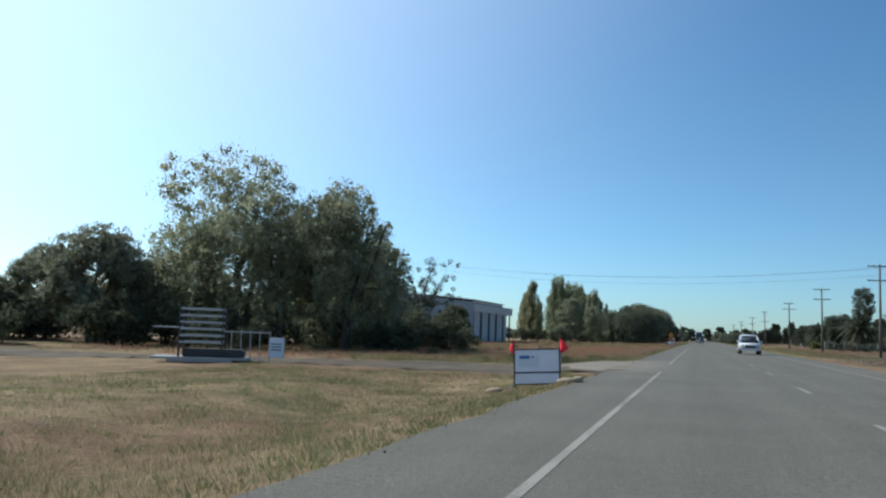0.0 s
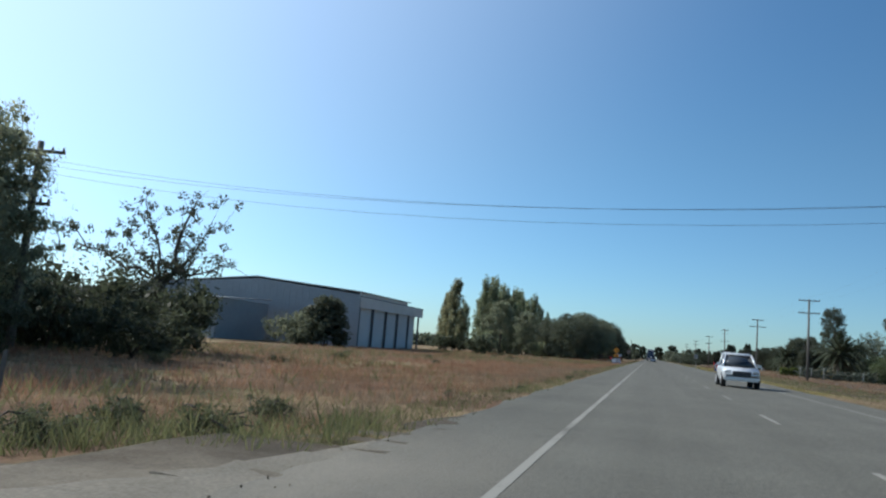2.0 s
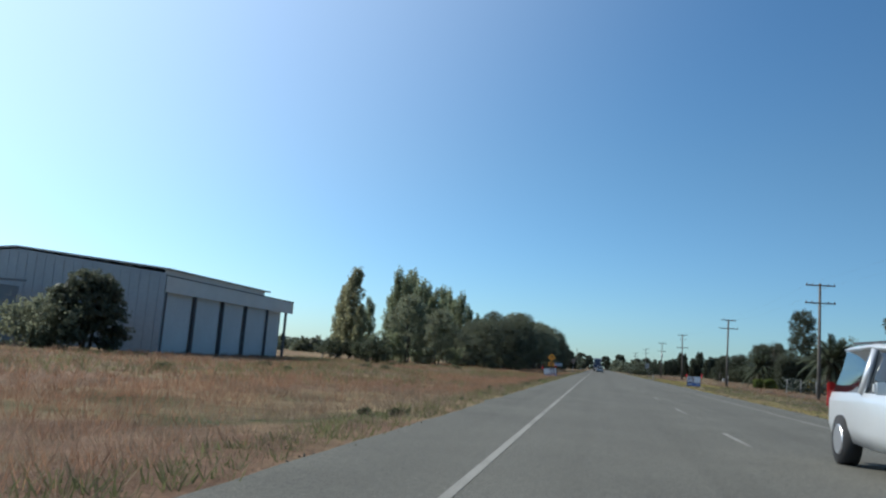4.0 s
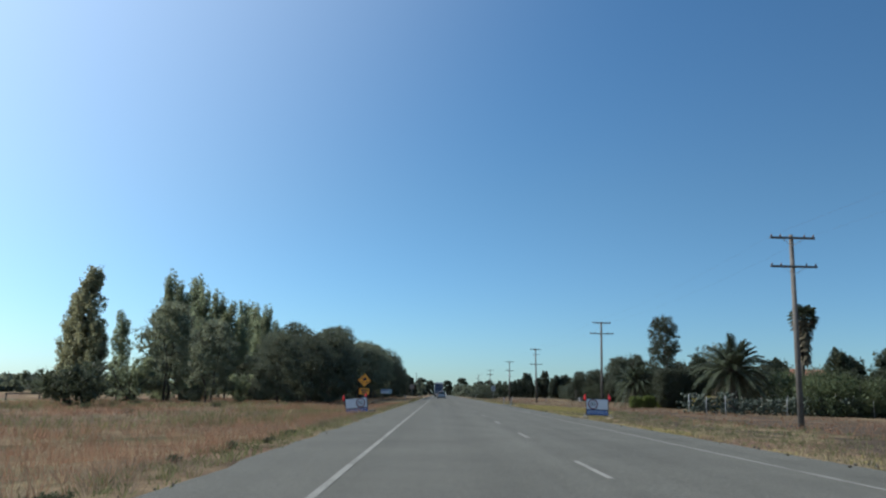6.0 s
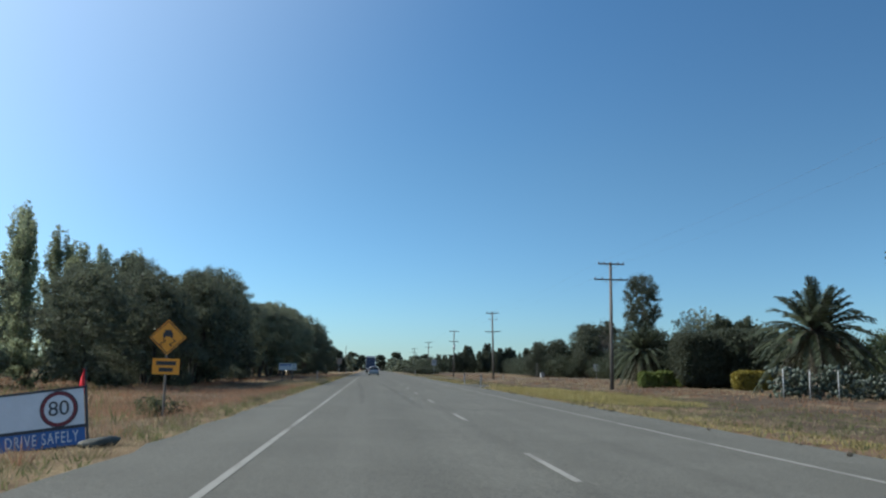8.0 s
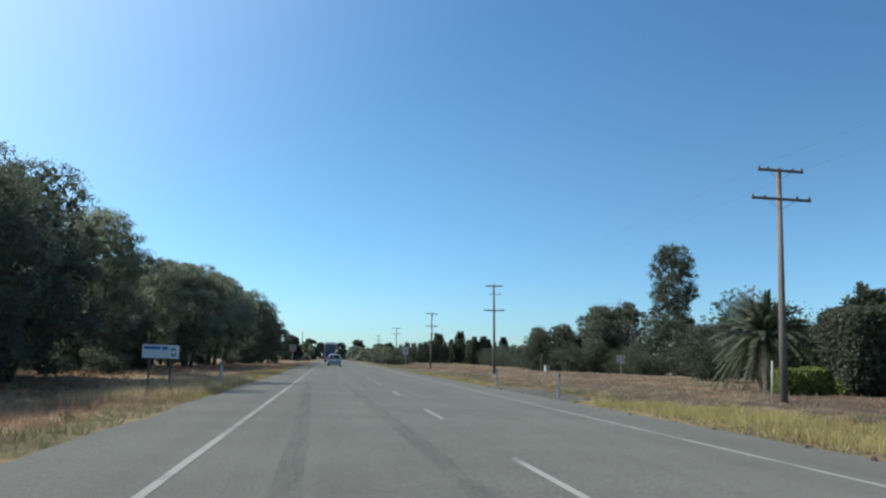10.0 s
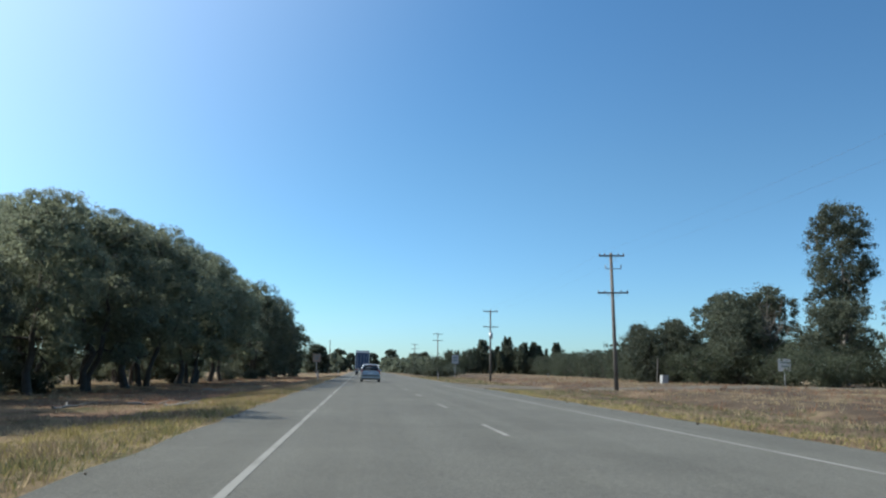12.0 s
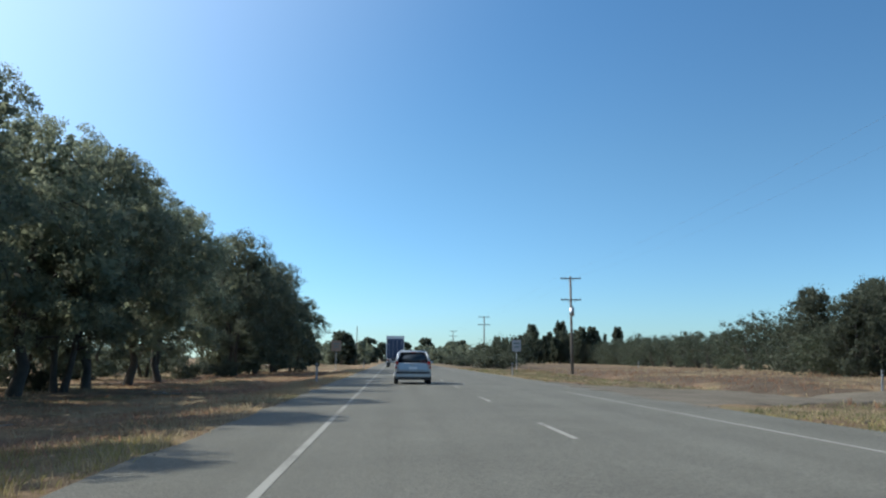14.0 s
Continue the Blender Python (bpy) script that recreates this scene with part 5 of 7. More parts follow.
def road_sign(x, y, z, rz, roll, pitch, w, h, kind, legs_z):
    s = new("roadwork_sign")
    s.matrix_basis = pose(x, y, z, pitch, roll, rz)
    top = part("panel", box_bm(w - 0.06, 0.012, h * 0.62, 0, 0, h * 0.67, 0.003), M_WHITE, s, "white sign sheet")
    low = part("panel", box_bm(w - 0.06, 0.012, h * 0.30, 0, 0, h * 0.18, 0.003), M_BLUE if kind == "speed" else M_WHITE, s, "blue sign sheet" if kind == "speed" else "white sign sheet")
    for sx in (-1, 1):
        part("frame_post", box_bm(0.035, 0.035, h + 0.06, sx * w / 2, 0, h / 2, 0.006), M_DARKSTEEL, s)
    for zz, t in ((h, 0.03), (h * 0.345, 0.045), (0.02, 0.03)):
        part("frame_rail", box_bm(w, 0.03, t, 0, 0.0, zz, 0.005), M_DARKSTEEL, s)
    for sx in (-1, 1):
        part("leg", cyl_bm(0.016, 0.016, (sx * w / 2, 0, 0.03), (sx * (w / 2 + 0.18), -0.42, legs_z), 6), M_STEEL, s)
        part("leg", cyl_bm(0.016, 0.016, (sx * w / 2, 0, 0.03), (sx * (w / 2 - 0.1), 0.45, legs_z), 6), M_DARKSTEEL, s)
        flag(s, sx * w / 2, h + 0.02, -0.55 if sx < 0 else (1 if kind != "speed" else 0.7 * (1 if x > 0 else -0.6)), 0.10)
    if kind == "speed":
        sx = 0.24 if x < 0 else -0.24
        r = h * 0.292
        ring("disc", 0.0, r * 0.86, M_WHITE, top, sx, -0.009, h * 0.67)
        ring("ring", r * 0.80, r, M_RED, top, sx, -0.0105, h * 0.67)
        ring("ring", r, r * 1.05, M_BLACK, top, sx, -0.0105, h * 0.67)
        letters("speed_number", "80", r * 1.2, sx, -0.013, h * 0.67, M_BLACK, top)
        t = letters("lettering", "DRIVE SAFELY", h * 0.2, 0, -0.011, h * 0.18, M_WHITE, low, gap=1.2)
        t.scale = (0.80, 1.35, 1)
    else:
        part("print_bar", box_bm(0.27, 0.004, 0.085, -0.32, -0.009, h * 0.78), M_BLUE, top)
        part("print_bar", box_bm(0.05, 0.004, 0.05, -0.10, -0.009, h * 0.78), M_BLUE, top)
        part("print_bar", box_bm(0.55, 0.003, 0.30, -0.22, -0.0085, h * 0.66), plain("faded_print", (0.52, 0.56, 0.58), 0.5, vary=0.1), top)
    return s


tagged(road_sign(-3.99, 22.3, -0.15, 4, -3.5, -9, 1.2, 0.93, "back", -0.2), "white roadwork board in a dark steel frame with red flags", "road sign", "roadwork signs")
tagged(road_sign(-4.42, 151.2, -0.12, 6, -8, -7, 1.24, 0.86, "speed", -0.03), "tilted white and blue 80 speed board with red flags", "road sign", "roadwork signs")
tagged(road_sign(8.92, 150.5, 0.16, -4, 0.5, -5, 1.22, 0.90, "speed", -0.12), "upright white and blue 80 speed board with red flags", "road sign", "roadwork signs")
for i, (x, y, r) in enumerate(((-5.0, 21.7, 20), (-3.15, 21.75, 5), (-2.9, 22.0, 70), (-3.62, 150.95, 10), (-3.55, 151.25, 50), (8.2, 150.3, 15), (9.55, 150.3, -10))):
    sandbag(x, y, r, i + 3, x < 0 and y > 100)


def warning_sign():
    s = new("warning_sign")
    s.matrix_basis = pose(-4.87, 160.0, gz(-4.87, 160), 0, 0, 4)
    part("post", cyl_bm(0.03, 0.03, (0, 0.03, -0.2), (0, 0.03, 2.2), 10), M_POLE, s)
    d = part("diamond", box_bm(0.64, 0.006, 0.64, 0, 0, 1.98, 0.003, (0, 45, 0)), M_YELLOW, s, "yellow diamond warning plate")
    for sx, sz in ((1, 1), (1, -1), (-1, 1), (-1, -1)):
        part("border", box_bm(0.56, 0.003, 0.018, sx * 0.202, -0.006, 1.98 + sz * 0.202, 0, (0, 45 * sx * sz, 0)), M_BLACK, d)
    part("symbol", join(box_bm(0.24, 0.003, 0.10, 0, -0.006, 2.05, 0.03), box_bm(0.17, 0.003, 0.07, 0, -0.006, 2.13, 0.02), box_bm(0.05, 0.003, 0.05, -0.09, -0.006, 1.99, 0.0), box_bm(0.05, 0.003, 0.05, 0.09, -0.006, 1.99, 0.0)), M_BLACK, d)
    for sx in (-1, 1):
        v, f = [], []
        tube(v, f, [Vector((sx * 0.12 + 0.07 * math.sin(i * 0.9), -0.007, 1.93 - 0.024 * i)) for i in range(8)], [0.011] * 8, 5)
        raw("symbol", v, f, M_BLACK, d)
    p = part("plate", box_bm(0.66, 0.006, 0.40, 0, 0, 1.25, 0.02), M_YELLOW, s, "yellow rectangular plate")
    for z, w in ((1.33, 0.48), (1.17, 0.34)):
        part("print_bar", box_bm(w, 0.003, 0.10, 0, -0.006, z), M_BLACK, p)
    tagged(s, "yellow slippery road warning sign on a steel post", "road sign")


warning_sign()


def town_sign():
    s = new("town_sign")
    s.matrix_basis = pose(-6.08, 203.1, gz(-6.1, 203), 0, 0, 6)
    b = part("board", box_bm(1.32, 0.02, 0.50, 0, 0, 1.40, 0.004), M_WHITE, s)
    for sx in (-0.38, 0.38):
        part("post", box_bm(0.07, 0.07, 1.5, sx, 0.05, 0.55, 0.01), M_POLE, s)
    part("print_bar", box_bm(0.58, 0.004, 0.11, -0.31, -0.013, 1.53), M_BLUE, b)
    part("print_bar", box_bm(0.22, 0.004, 0.11, 0.15, -0.013, 1.53), M_BLUE, b)
    for a, z in ((12, 1.44), (192, 1.34)):
        v, f = [], []
        for i in range(13):
            w = radians(a + 15 * i)
            for r in (0.05 + 0.02 * math.sin(math.pi * i / 12), 0.10 + 0.05 * math.sin(math.pi * i / 12)):
                v.append((0.46 + r * math.cos(w) * 0.85, -0.013, z + r * math.sin(w) * 0.75))
        for i in range(12):
            f.append((2 * i, 2 * i + 1, 2 * i + 3, 2 * i + 2))
        raw("emblem", v, f, M_GREEN, b)
    tagged(s, "white town board with a green emblem on two posts", "road sign")


town_sign()


def guide_post(x, y, h=0.95, lean=0.0, mat=None):
    s = new("guide_post")
    s.matrix_basis = pose(x, y, gz(x, y), 0, lean, 3)
    part("post", box_bm(0.10, 0.035, h + 0.2, 0, 0, h / 2 - 0.1, 0.012), mat or (M_DULLWHITE), s)
    part("reflector", box_bm(0.05, 0.012, 0.15, 0, -0.02, h - 0.13, 0.004), M_RED if mat else M_BLACK, s)
    tagged(s, "weathered grey guide post with red reflector" if mat else "white roadside guide post with dark reflector", "guide post", "guide posts")


guide_post(-4.45, 28.7, h=0.78, lean=1, mat=M_DULLWHITE)
for x, y, l in ((-3.75, 202.8, -2), (-3.8, 278.6, 0), (8.5, 200.2, 1), (8.6, 211.9, -1), (22.1, 274.4, 4), (32.4, 346, 1), (8.9, 300, 0), (-3.8, 345, 0)):
    guide_post(x, y, lean=l)


def board_sign(x, y, z, w, h, mat, label, rz=0, legs=1):
    s = new("board_sign")
    s.matrix_basis = pose(x, y, gz(x, y), 0, 0, rz)
    b = part("board", box_bm(w, 0.015, h, 0, 0, z, 0.004), mat, s)
    for k in ((0,) if legs == 1 else (-w * 0.35, w * 0.35)):
        part("post", cyl_bm(0.035, 0.035, (k, 0.04, -0.2), (k, 0.04, z + h * 0.3), 8), M_STEEL, s)
    part("print_bar", box_bm(w * 0.7, 0.003, h * 0.12, 0, -0.010, z + h * 0.2), M_TEXTGREY, b)
    part("print_bar", box_bm(w * 0.5, 0.003, h * 0.12, 0, -0.010, z - h * 0.1), M_TEXTGREY, b)
    tagged(s, label, "sign")


board_sign(38.4, 276.4, 1.95, 1.1, 1.15, M_DULLWHITE, "white square notice board before garden trees", -15)
board_sign(16.0, 345, 3.15, 1.15, 1.5, M_DULLWHITE, "tall white road sign on a steel post", 0)
board_sign(-7.6, 348, 3.1, 1.3, 1.4, plain("brown_sign_sheet", (0.20, 0.15, 0.12), 0.5), "brown and white square sign on a post", 5)
mb = new("meter_box")
mb.matrix_basis = pose(31.6, 288.5, gz(31.6, 288.5), 0, 0, 10)
part("cabinet", box_bm(0.7, 0.5, 0.85, 0, 0, 0.42, 0.02), M_DULLWHITE, mb)
part("lid", box_bm(0.76, 0.56, 0.05, 0, 0, 0.875, 0.01), M_STEEL, mb)
tagged(mb, "small white utility cabinet beside a track", "cabinet")
st = new("timber_stake")
part("stake", box_bm(0.05, 0.04, 1.0, 0, 0, 0.4, 0.006), M_POLE, st)
st.matrix_basis = pose(-7.93, 43.7, gz(-7.93, 43.7), 0, 3, 20)
tagged(st, "short weathered timber stake in the dry grass", "stake")
fp = new("fence_post")
part("post", cyl_bm(0.07, 0.06, (0, 0, -0.2), (0, 0, 2.6), 8), M_POLE, fp)
fp.matrix_basis = pose(30.3, 287, gz(30.3, 287), 0, 2, 0)
tagged(fp, "tall weathered timber post beside a track", "post")


# ---- yard ----
def stillage():
    s = new("steel_stillage")
    s.matrix_basis = pose(-19.0, 29.7, gz(-19.0, 29.7) + 0.02, 0, 0, 26) @ Matrix.Scale(1.25, 4)
    part("base_frame", join(box_bm(3.0, 1.2, 0.07, 0, 0, 0.12, 0.01), box_bm(2.0, 1.1, 0.10, 0, 0, 0.05)), M_STEEL, s)
    for sx in (-0.65, 0.65):
        for sy in (-0.5, 0.5):
            part("upright", box_bm(0.06, 0.06, 1.75, sx, sy, 0.9, 0.008), M_DARKSTEEL, s)
    for i in range(6):
        part("slat", box_bm(1.3, 0.03, 0.07, 0, -0.53, 0.62 + 0.21 * i, 0.006), M_STEEL, s)
        part("slat", box_bm(1.3, 0.03, 0.07, 0, 0.53, 0.62 + 0.21 * i, 0.006), M_STEEL, s)
    part("shelf", box_bm(0.85, 0.9, 0.04, -1.05, 0, 1.07, 0.006), M_STEEL, s)
    part("rail", box_bm(1.5, 0.03, 0.04, 1.4, 0, 0.98, 0.006), M_STEEL, s)
    for k in (0.9, 1.2, 1.5, 1.8, 2.12):
        part("rail_post", box_bm(0.03, 0.03, 1.1, k, 0, 0.5, 0.004), M_STEEL, s)
    part("load", box_bm(1.9, 0.9, 0.26, 0.4, 0, 0.28, 0.05), M_DARKSTEEL, s, "dark bundled load")
    tagged(s, "grey steel slatted stillage standing on a base frame", "stillage")


stillage()
wb = new("wheelie_bin")
wb.matrix_basis = pose(-27.62, 73.0, gz(-27.62, 73.0), 0, 0, 20)
part("body", box_bm(0.55, 0.6, 0.85, 0, 0, 0.5, 0.05), M_WHITE, wb)
part("lid", box_bm(0.6, 0.66, 0.07, 0, 0, 0.96, 0.02), M_DULLWHITE, wb)
for sx in (-0.22, 0.22):
    part("wheel", cyl_bm(0.1, 0.1, (sx - 0.03, 0.25, 0.1), (sx + 0.03, 0.25, 0.1), 10), M_DARKSTEEL, wb)
tagged(wb, "small white bin under the willow trees", "bin")
ab = new("sandwich_board")
ab.matrix_basis = pose(-19.2, 36.2, gz(-19.2, 36.2) + 0.02, 0, 0, 22) @ Matrix.Scale(1.15, 4)
for sy in (-1, 1):
    part("panel", box_bm(0.62, 0.03, 0.85, 0, sy * 0.16, 0.42, 0.008, (-sy * -14, 0, 0)), M_WHITE, ab)
part("hinge", cyl_bm(0.018, 0.018, (-0.3, 0, 0.85), (0.3, 0, 0.85), 6), M_STEEL, ab)
for z in (0.60, 0.48, 0.36):
    part("print_bar", box_bm(0.42, 0.004, 0.05, 0, -0.185 - (0.42 - z) * 0.25, z, 0, (14, 0, 0)), M_TEXTGREY, ab)
tagged(ab, "white sandwich board beside the gravel track", "sandwich board")


# ---- palms, hedges, cactus ----
def frond(rng, v, f, lv, p0, a, up, length, leaflets=26, droop=1.0, wide=0.5):
    """An arching palm frond: its rachis as a tube, its leaflets as blades."""
    d = np.array([math.cos(a), math.sin(a)])
    pts = []
    for i in range(9):
        s = i / 8
        out = length * s * math.cos(up) * (1 - 0.12 * s)
        z = length * s * math.sin(up) - droop * length * 0.46 * s ** 2.2
        pts.append(np.array([p0[0] + d[0] * out, p0[1] + d[1] * out, p0[2] + z]))
    tube(v, f, [Vector(p) for p in pts], [0.045 * (1 - 0.85 * i / 8) for i in range(9)], 4)
    side = np.array([-d[1], d[0], 0])
    for i in range(leaflets):
        s = 0.14 + 0.86 * i / (leaflets - 1)
        k = min(7, int(s * 8))
        c = pts[k] + (pts[k + 1] - pts[k]) * (s * 8 - k)
        tang = pts[k + 1] - pts[k]
        tang = tang / (np.linalg.norm(tang) + 1e-9)
        ln = wide * (0.55 + 0.9 * math.sin(math.pi * min(1, 0.15 + 0.8 * s))) * rng.uniform(0.85, 1.1)
        for sg in (-1, 1):
            w = side * sg * 0.8 + tang * 0.75 + np.array([0, 0, -0.05 + rng.normal() * 0.22])
            w = w / np.linalg.norm(w)
            e = np.cross(w, np.array([0, 0, 1.0]))
            e = e / (np.linalg.norm(e) + 1e-9) * 0.045
            lv += [c - e, c + e, c + w * ln * 0.7 + e * 0.8 - np.array([0, 0, 0.05 * ln]), c + w * ln - np.array([0, 0, 0.22 * ln])]


def date_palm(seed, h, length, n=62):
    rng = np.random.default_rng(seed)
    base = new("date_palm")
    v, f, lv = [], [], []
    tube(v, f, [Vector((0, 0, z)) for z in np.linspace(-0.1, h, 9)], [0.52 + 0.05 * (i % 2) for i in range(8)] + [0.6], 12)
    for i in range(70):
        z, a = rng.uniform(0.3, h), rng.uniform(0, 6.28)
        tube(v, f, [Vector((0.5 * math.cos(a), 0.5 * math.sin(a), z)), Vector((0.68 * math.cos(a), 0.68 * math.sin(a), z + 0.22))], [0.07, 0.03], 4)
    for i in range(n):
        a = i * 2.39996
        u = i / n
        frond(rng, v, f, lv, (0, 0, h), a, radians(86 - 112 * u ** 1.15 + rng.normal() * 7), length * rng.uniform(0.88, 1.08), droop=0.5 + 0.75 * u, wide=0.55, leaflets=34)
    raw("trunk", v, f, M_BARK, base, smooth=True)
    c = new("crown", quads_mesh("crown", np.array(lv), M_PALM))
    c.parent = base
    dl, dv, df = [], [], []
    for i in range(16):
        frond(rng, dv, df, dl, (0, 0, h - 0.2), i * 2.1, radians(-35 + rng.normal() * 12), length * 0.72, 18, 1.5)
    c = new("dead_fronds", quads_mesh("dead_fronds", np.array(dl), M_DRYPALM))
    c.parent = base
    return base


place(date_palm(101, 5.0, 5.5, 78), [(33.1, 197.3, 1.0, 0), (27.8, 220.5, 0.74, 120)], "broad date palm with arching dark green fronds", "palm", "date palms")


def fan_palm(seed, h):
    rng = np.random.default_rng(seed)
    base = new("fan_palm")
    v, f, q = [], [], []
    tube(v, f, [Vector((0.012 * z * z * 0.3, 0, z)) for z in np.linspace(-0.1, h, 10)], [0.36, 0.3, 0.27, 0.25, 0.24, 0.23, 0.22, 0.22, 0.22, 0.2], 10)
    top = np.array([0.012 * h * h * 0.3, 0, h])
    dead = []
    for i in range(70):
        a, u = i * 2.39996, i / 70
        el = radians(80 - 150 * u)
        d = np.array([math.cos(a) * math.cos(el), math.sin(a) * math.cos(el), math.sin(el)])
        c = top + d * rng.uniform(0.65, 1.15)
        tube(v, f, [Vector(top), Vector(c)], [0.03, 0.015], 4)
        e = np.cross(d, np.array([0, 0, 1.0]))
        e = e / (np.linalg.norm(e) + 1e-9)
        out = q if u < 0.62 else dead
        for k in range(-6, 7):
            w = d * math.cos(k * 0.2) + e * math.sin(k * 0.2)
            n2 = np.cross(w, d + e * 0.3 + np.array([0, 0, 0.2]))
            n2 = n2 / (np.linalg.norm(n2) + 1e-9) * 0.04
            ln = rng.uniform(0.75, 1.0)
            out += [c - n2, c + n2, c + w * ln * 0.6 + n2, c + w * ln - np.array([0, 0, 0.25])]
    for i in range(260):
        z, a = rng.uniform(h - 4.4, h - 0.3), rng.uniform(0, 6.28)
        d = np.array([math.cos(a), math.sin(a), 0])
        r = 0.5 + 0.4 * (z - h + 4.6) / 4.4
        c = np.array([0.012 * h * h * 0.3, 0, z]) + d * 0.2
        e = np.array([-d[1], d[0], 0]) * 0.10
        dead += [c - e, c + e, c + d * r + e - np.array([0, 0, 0.75]), c + d * r - e - np.array([0, 0, 0.85])]
    raw("trunk", v, f, M_BARK, base, smooth=True)
    for nm, arr, m in (("crown", q, M_PALM), ("dead_skirt", dead, M_DRYPALM)):
        c = new(nm, quads_mesh(nm, np.array(arr), m))
        c.parent = base
    return base


place(fan_palm(102, 10.2), [(41.7, 199, 1.0, 0)], "tall fan palm with a skirt of dead fronds", "palm")


def clipped_hedge(name, x, y, w, d, h, mat, label, seed, n=2600, size=0.09, rz=0):
    """A hedge cut to a rounded block: leaves over its skin, twigs within."""
    rng = np.random.default_rng(seed)
    s = new(name)
    s.matrix_basis = pose(x, y, gz(x, y), 0, 0, rz)
    p = rng.uniform(-1, 1, (n, 3))
    p = p / (np.sum(np.abs(p) ** 5, axis=1) ** 0.2)[:, None] * rng.uniform(0.85, 1.03, n)[:, None]
    c = p * np.array([w / 2, d / 2, h / 2]) + np.array([0, 0, h / 2 + 0.05])
    ob = new("foliage", quads_mesh("foliage", leaves(rng, c, size, 4, size * 1.8, 0, 0.6), mat))
    ob.parent = s
    v, f = [], []
    for i in range(14):
        bx, by = rng.uniform(-0.4, 0.4) * w, rng.uniform(-0.35, 0.35) * d
        tube(v, f, [Vector((bx, by, -0.05)), Vector((bx + rng.normal() * 0.1, by, h * 0.8))], [0.03, 0.012], 5)
    raw("stems", v, f, M_BARK, s)
    tagged(s, label, "hedge", "clipped hedges")


clipped_hedge("hedge", 34.4, 210.5, 3.4, 1.6, 1.7, M_YHEDGE, "golden clipped garden hedge", 111)
clipped_hedge("hedge", 26.6, 216, 1.5, 1.4, 1.45, M_LHEDGE, "small round bright green clipped shrub", 112, 1200)
clipped_hedge("hedge", 28.5, 216.5, 1.5, 1.4, 1.55, M_LHEDGE, "small round bright green clipped shrub", 113, 1200)
clipped_hedge("hedge", 30.2, 215.5, 1.7, 1.4, 1.3, M_LHEDGE, "low wide bright green clipped shrub", 114, 1200)
clipped_hedge("hedge", 31.5, 216, 4.4, 4.0, 5.1, M_GUM, "tall dark clipped hedge block", 115, 9000, 0.11)
clipped_hedge("hedge", 36.1, 217, 5.0, 4.2, 5.7, M_GUM, "tall dark clipped hedge block", 116, 9000, 0.11)


def cactus_hedge():
    """Prickly pear along the garden fence, each clump of flat pads on its own."""
    rng = np.random.default_rng(121)
    bm = bmesh.new()
    bmesh.ops.create_icosphere(bm, subdivisions=1, radius=1)
    bmesh.ops.scale(bm, vec=(0.15, 0.035, 0.21), verts=bm.verts)
    pv = [v.co.copy() for v in bm.verts]
    pf = [tuple(v.index for v in fc.verts) for fc in bm.faces]
    bm.free()
    protos = []
    for k in range(3):
        v, f, fr, ff = [], [], [], []
        for i in range(120):
            z = rng.uniform(0.15, 2.0)
            x, y = rng.normal() * 0.75, rng.normal() * 0.5
            m = Matrix.Translation((x, y, z)) @ Euler((rng.normal() * 0.5, rng.normal() * 0.7, rng.uniform(0, 6.28))).to_matrix().to_4x4()
            b = len(v)
            v += [m @ p for p in pv]
            f += [tuple(a + b for a in t) for t in pf]
            if i % 8 == 0:
                b = len(fr)
                mm = m @ Matrix.Translation((0, 0, 0.24)) @ Matrix.Diagonal((0.28, 0.9, 0.3, 1))
                fr += [mm @ p for p in pv]
                ff += [tuple(a + b for a in t) for t in pf]
        base = new("prickly_pear")
        tagged(raw("pad_clump", v, f, M_CACTUS, base, smooth=True), kind="stuff")
        tagged(raw("fruit", fr, ff, plain("cactus_fruit", (0.5, 0.42, 0.36), 0.6), base, "pale reddish cactus fruit", True), kind="stuff")
        protos.append(base)
    spots = [[], [], []]
    for i in range(20):
        spots[i % 3].append((25.9 + 1.55 * i, 187.9 + 0.5 * math.sin(i * 1.7), rng.uniform(0.6, 1.05), rng.uniform(0, 360)))
    for p, s in zip(protos, spots):
        place(p, s, "prickly pear cactus with pale fruit along a fence", "cactus", "prickly pear hedge")


cactus_hedge()
wp = new("white_post")
part("post", cyl_bm(0.032, 0.032, (0, 0, -0.2), (0, 0, 1.75), 8), M_DULLWHITE, wp, smooth=True)
part("cap", cyl_bm(0.04, 0.028, (0, 0, 1.75), (0, 0, 1.80), 8), M_DULLWHITE, wp)
for i, (x, y) in enumerate(((24.7, 186.0), (26.5, 186.3), (28.5, 186.6), (34.5, 186.4), (43.0, 186.2), (20.3, 206.5))):
    m = pose(x, y, gz(x, y), 0, 2 * math.sin(i * 3), 0)
    ob = wp if i == 0 else copy_thing(wp, m)
    ob.matrix_basis = m
    tagged(ob, "slim white fence post before the cactus", "post", "white fence posts")

# ---- vehicles ----
M_SILVER = plain("silver_blue_car_paint", (0.36, 0.385, 0.42), 0.32, 0.6, vary=0.06, bumpy=0)
M_CARWHITE = plain("pale_silver_car_paint", (0.62, 0.64, 0.66), 0.3, 0.4, vary=0.06, bumpy=0)
M_GLASS = plain("tinted_window_glass", (0.02, 0.025, 0.03), 0.06, 0.0, vary=0.1, bumpy=0)
M_TYRE = plain("tyre_rubber", (0.025, 0.025, 0.027), 0.9, vary=0.2)
M_RIM = plain("alloy_rim", (0.5, 0.5, 0.52), 0.35, 0.8, vary=0.1)
M_TAIL = plain("red_tail_lamp", (0.35, 0.02, 0.02), 0.2, vary=0.1, bumpy=0)
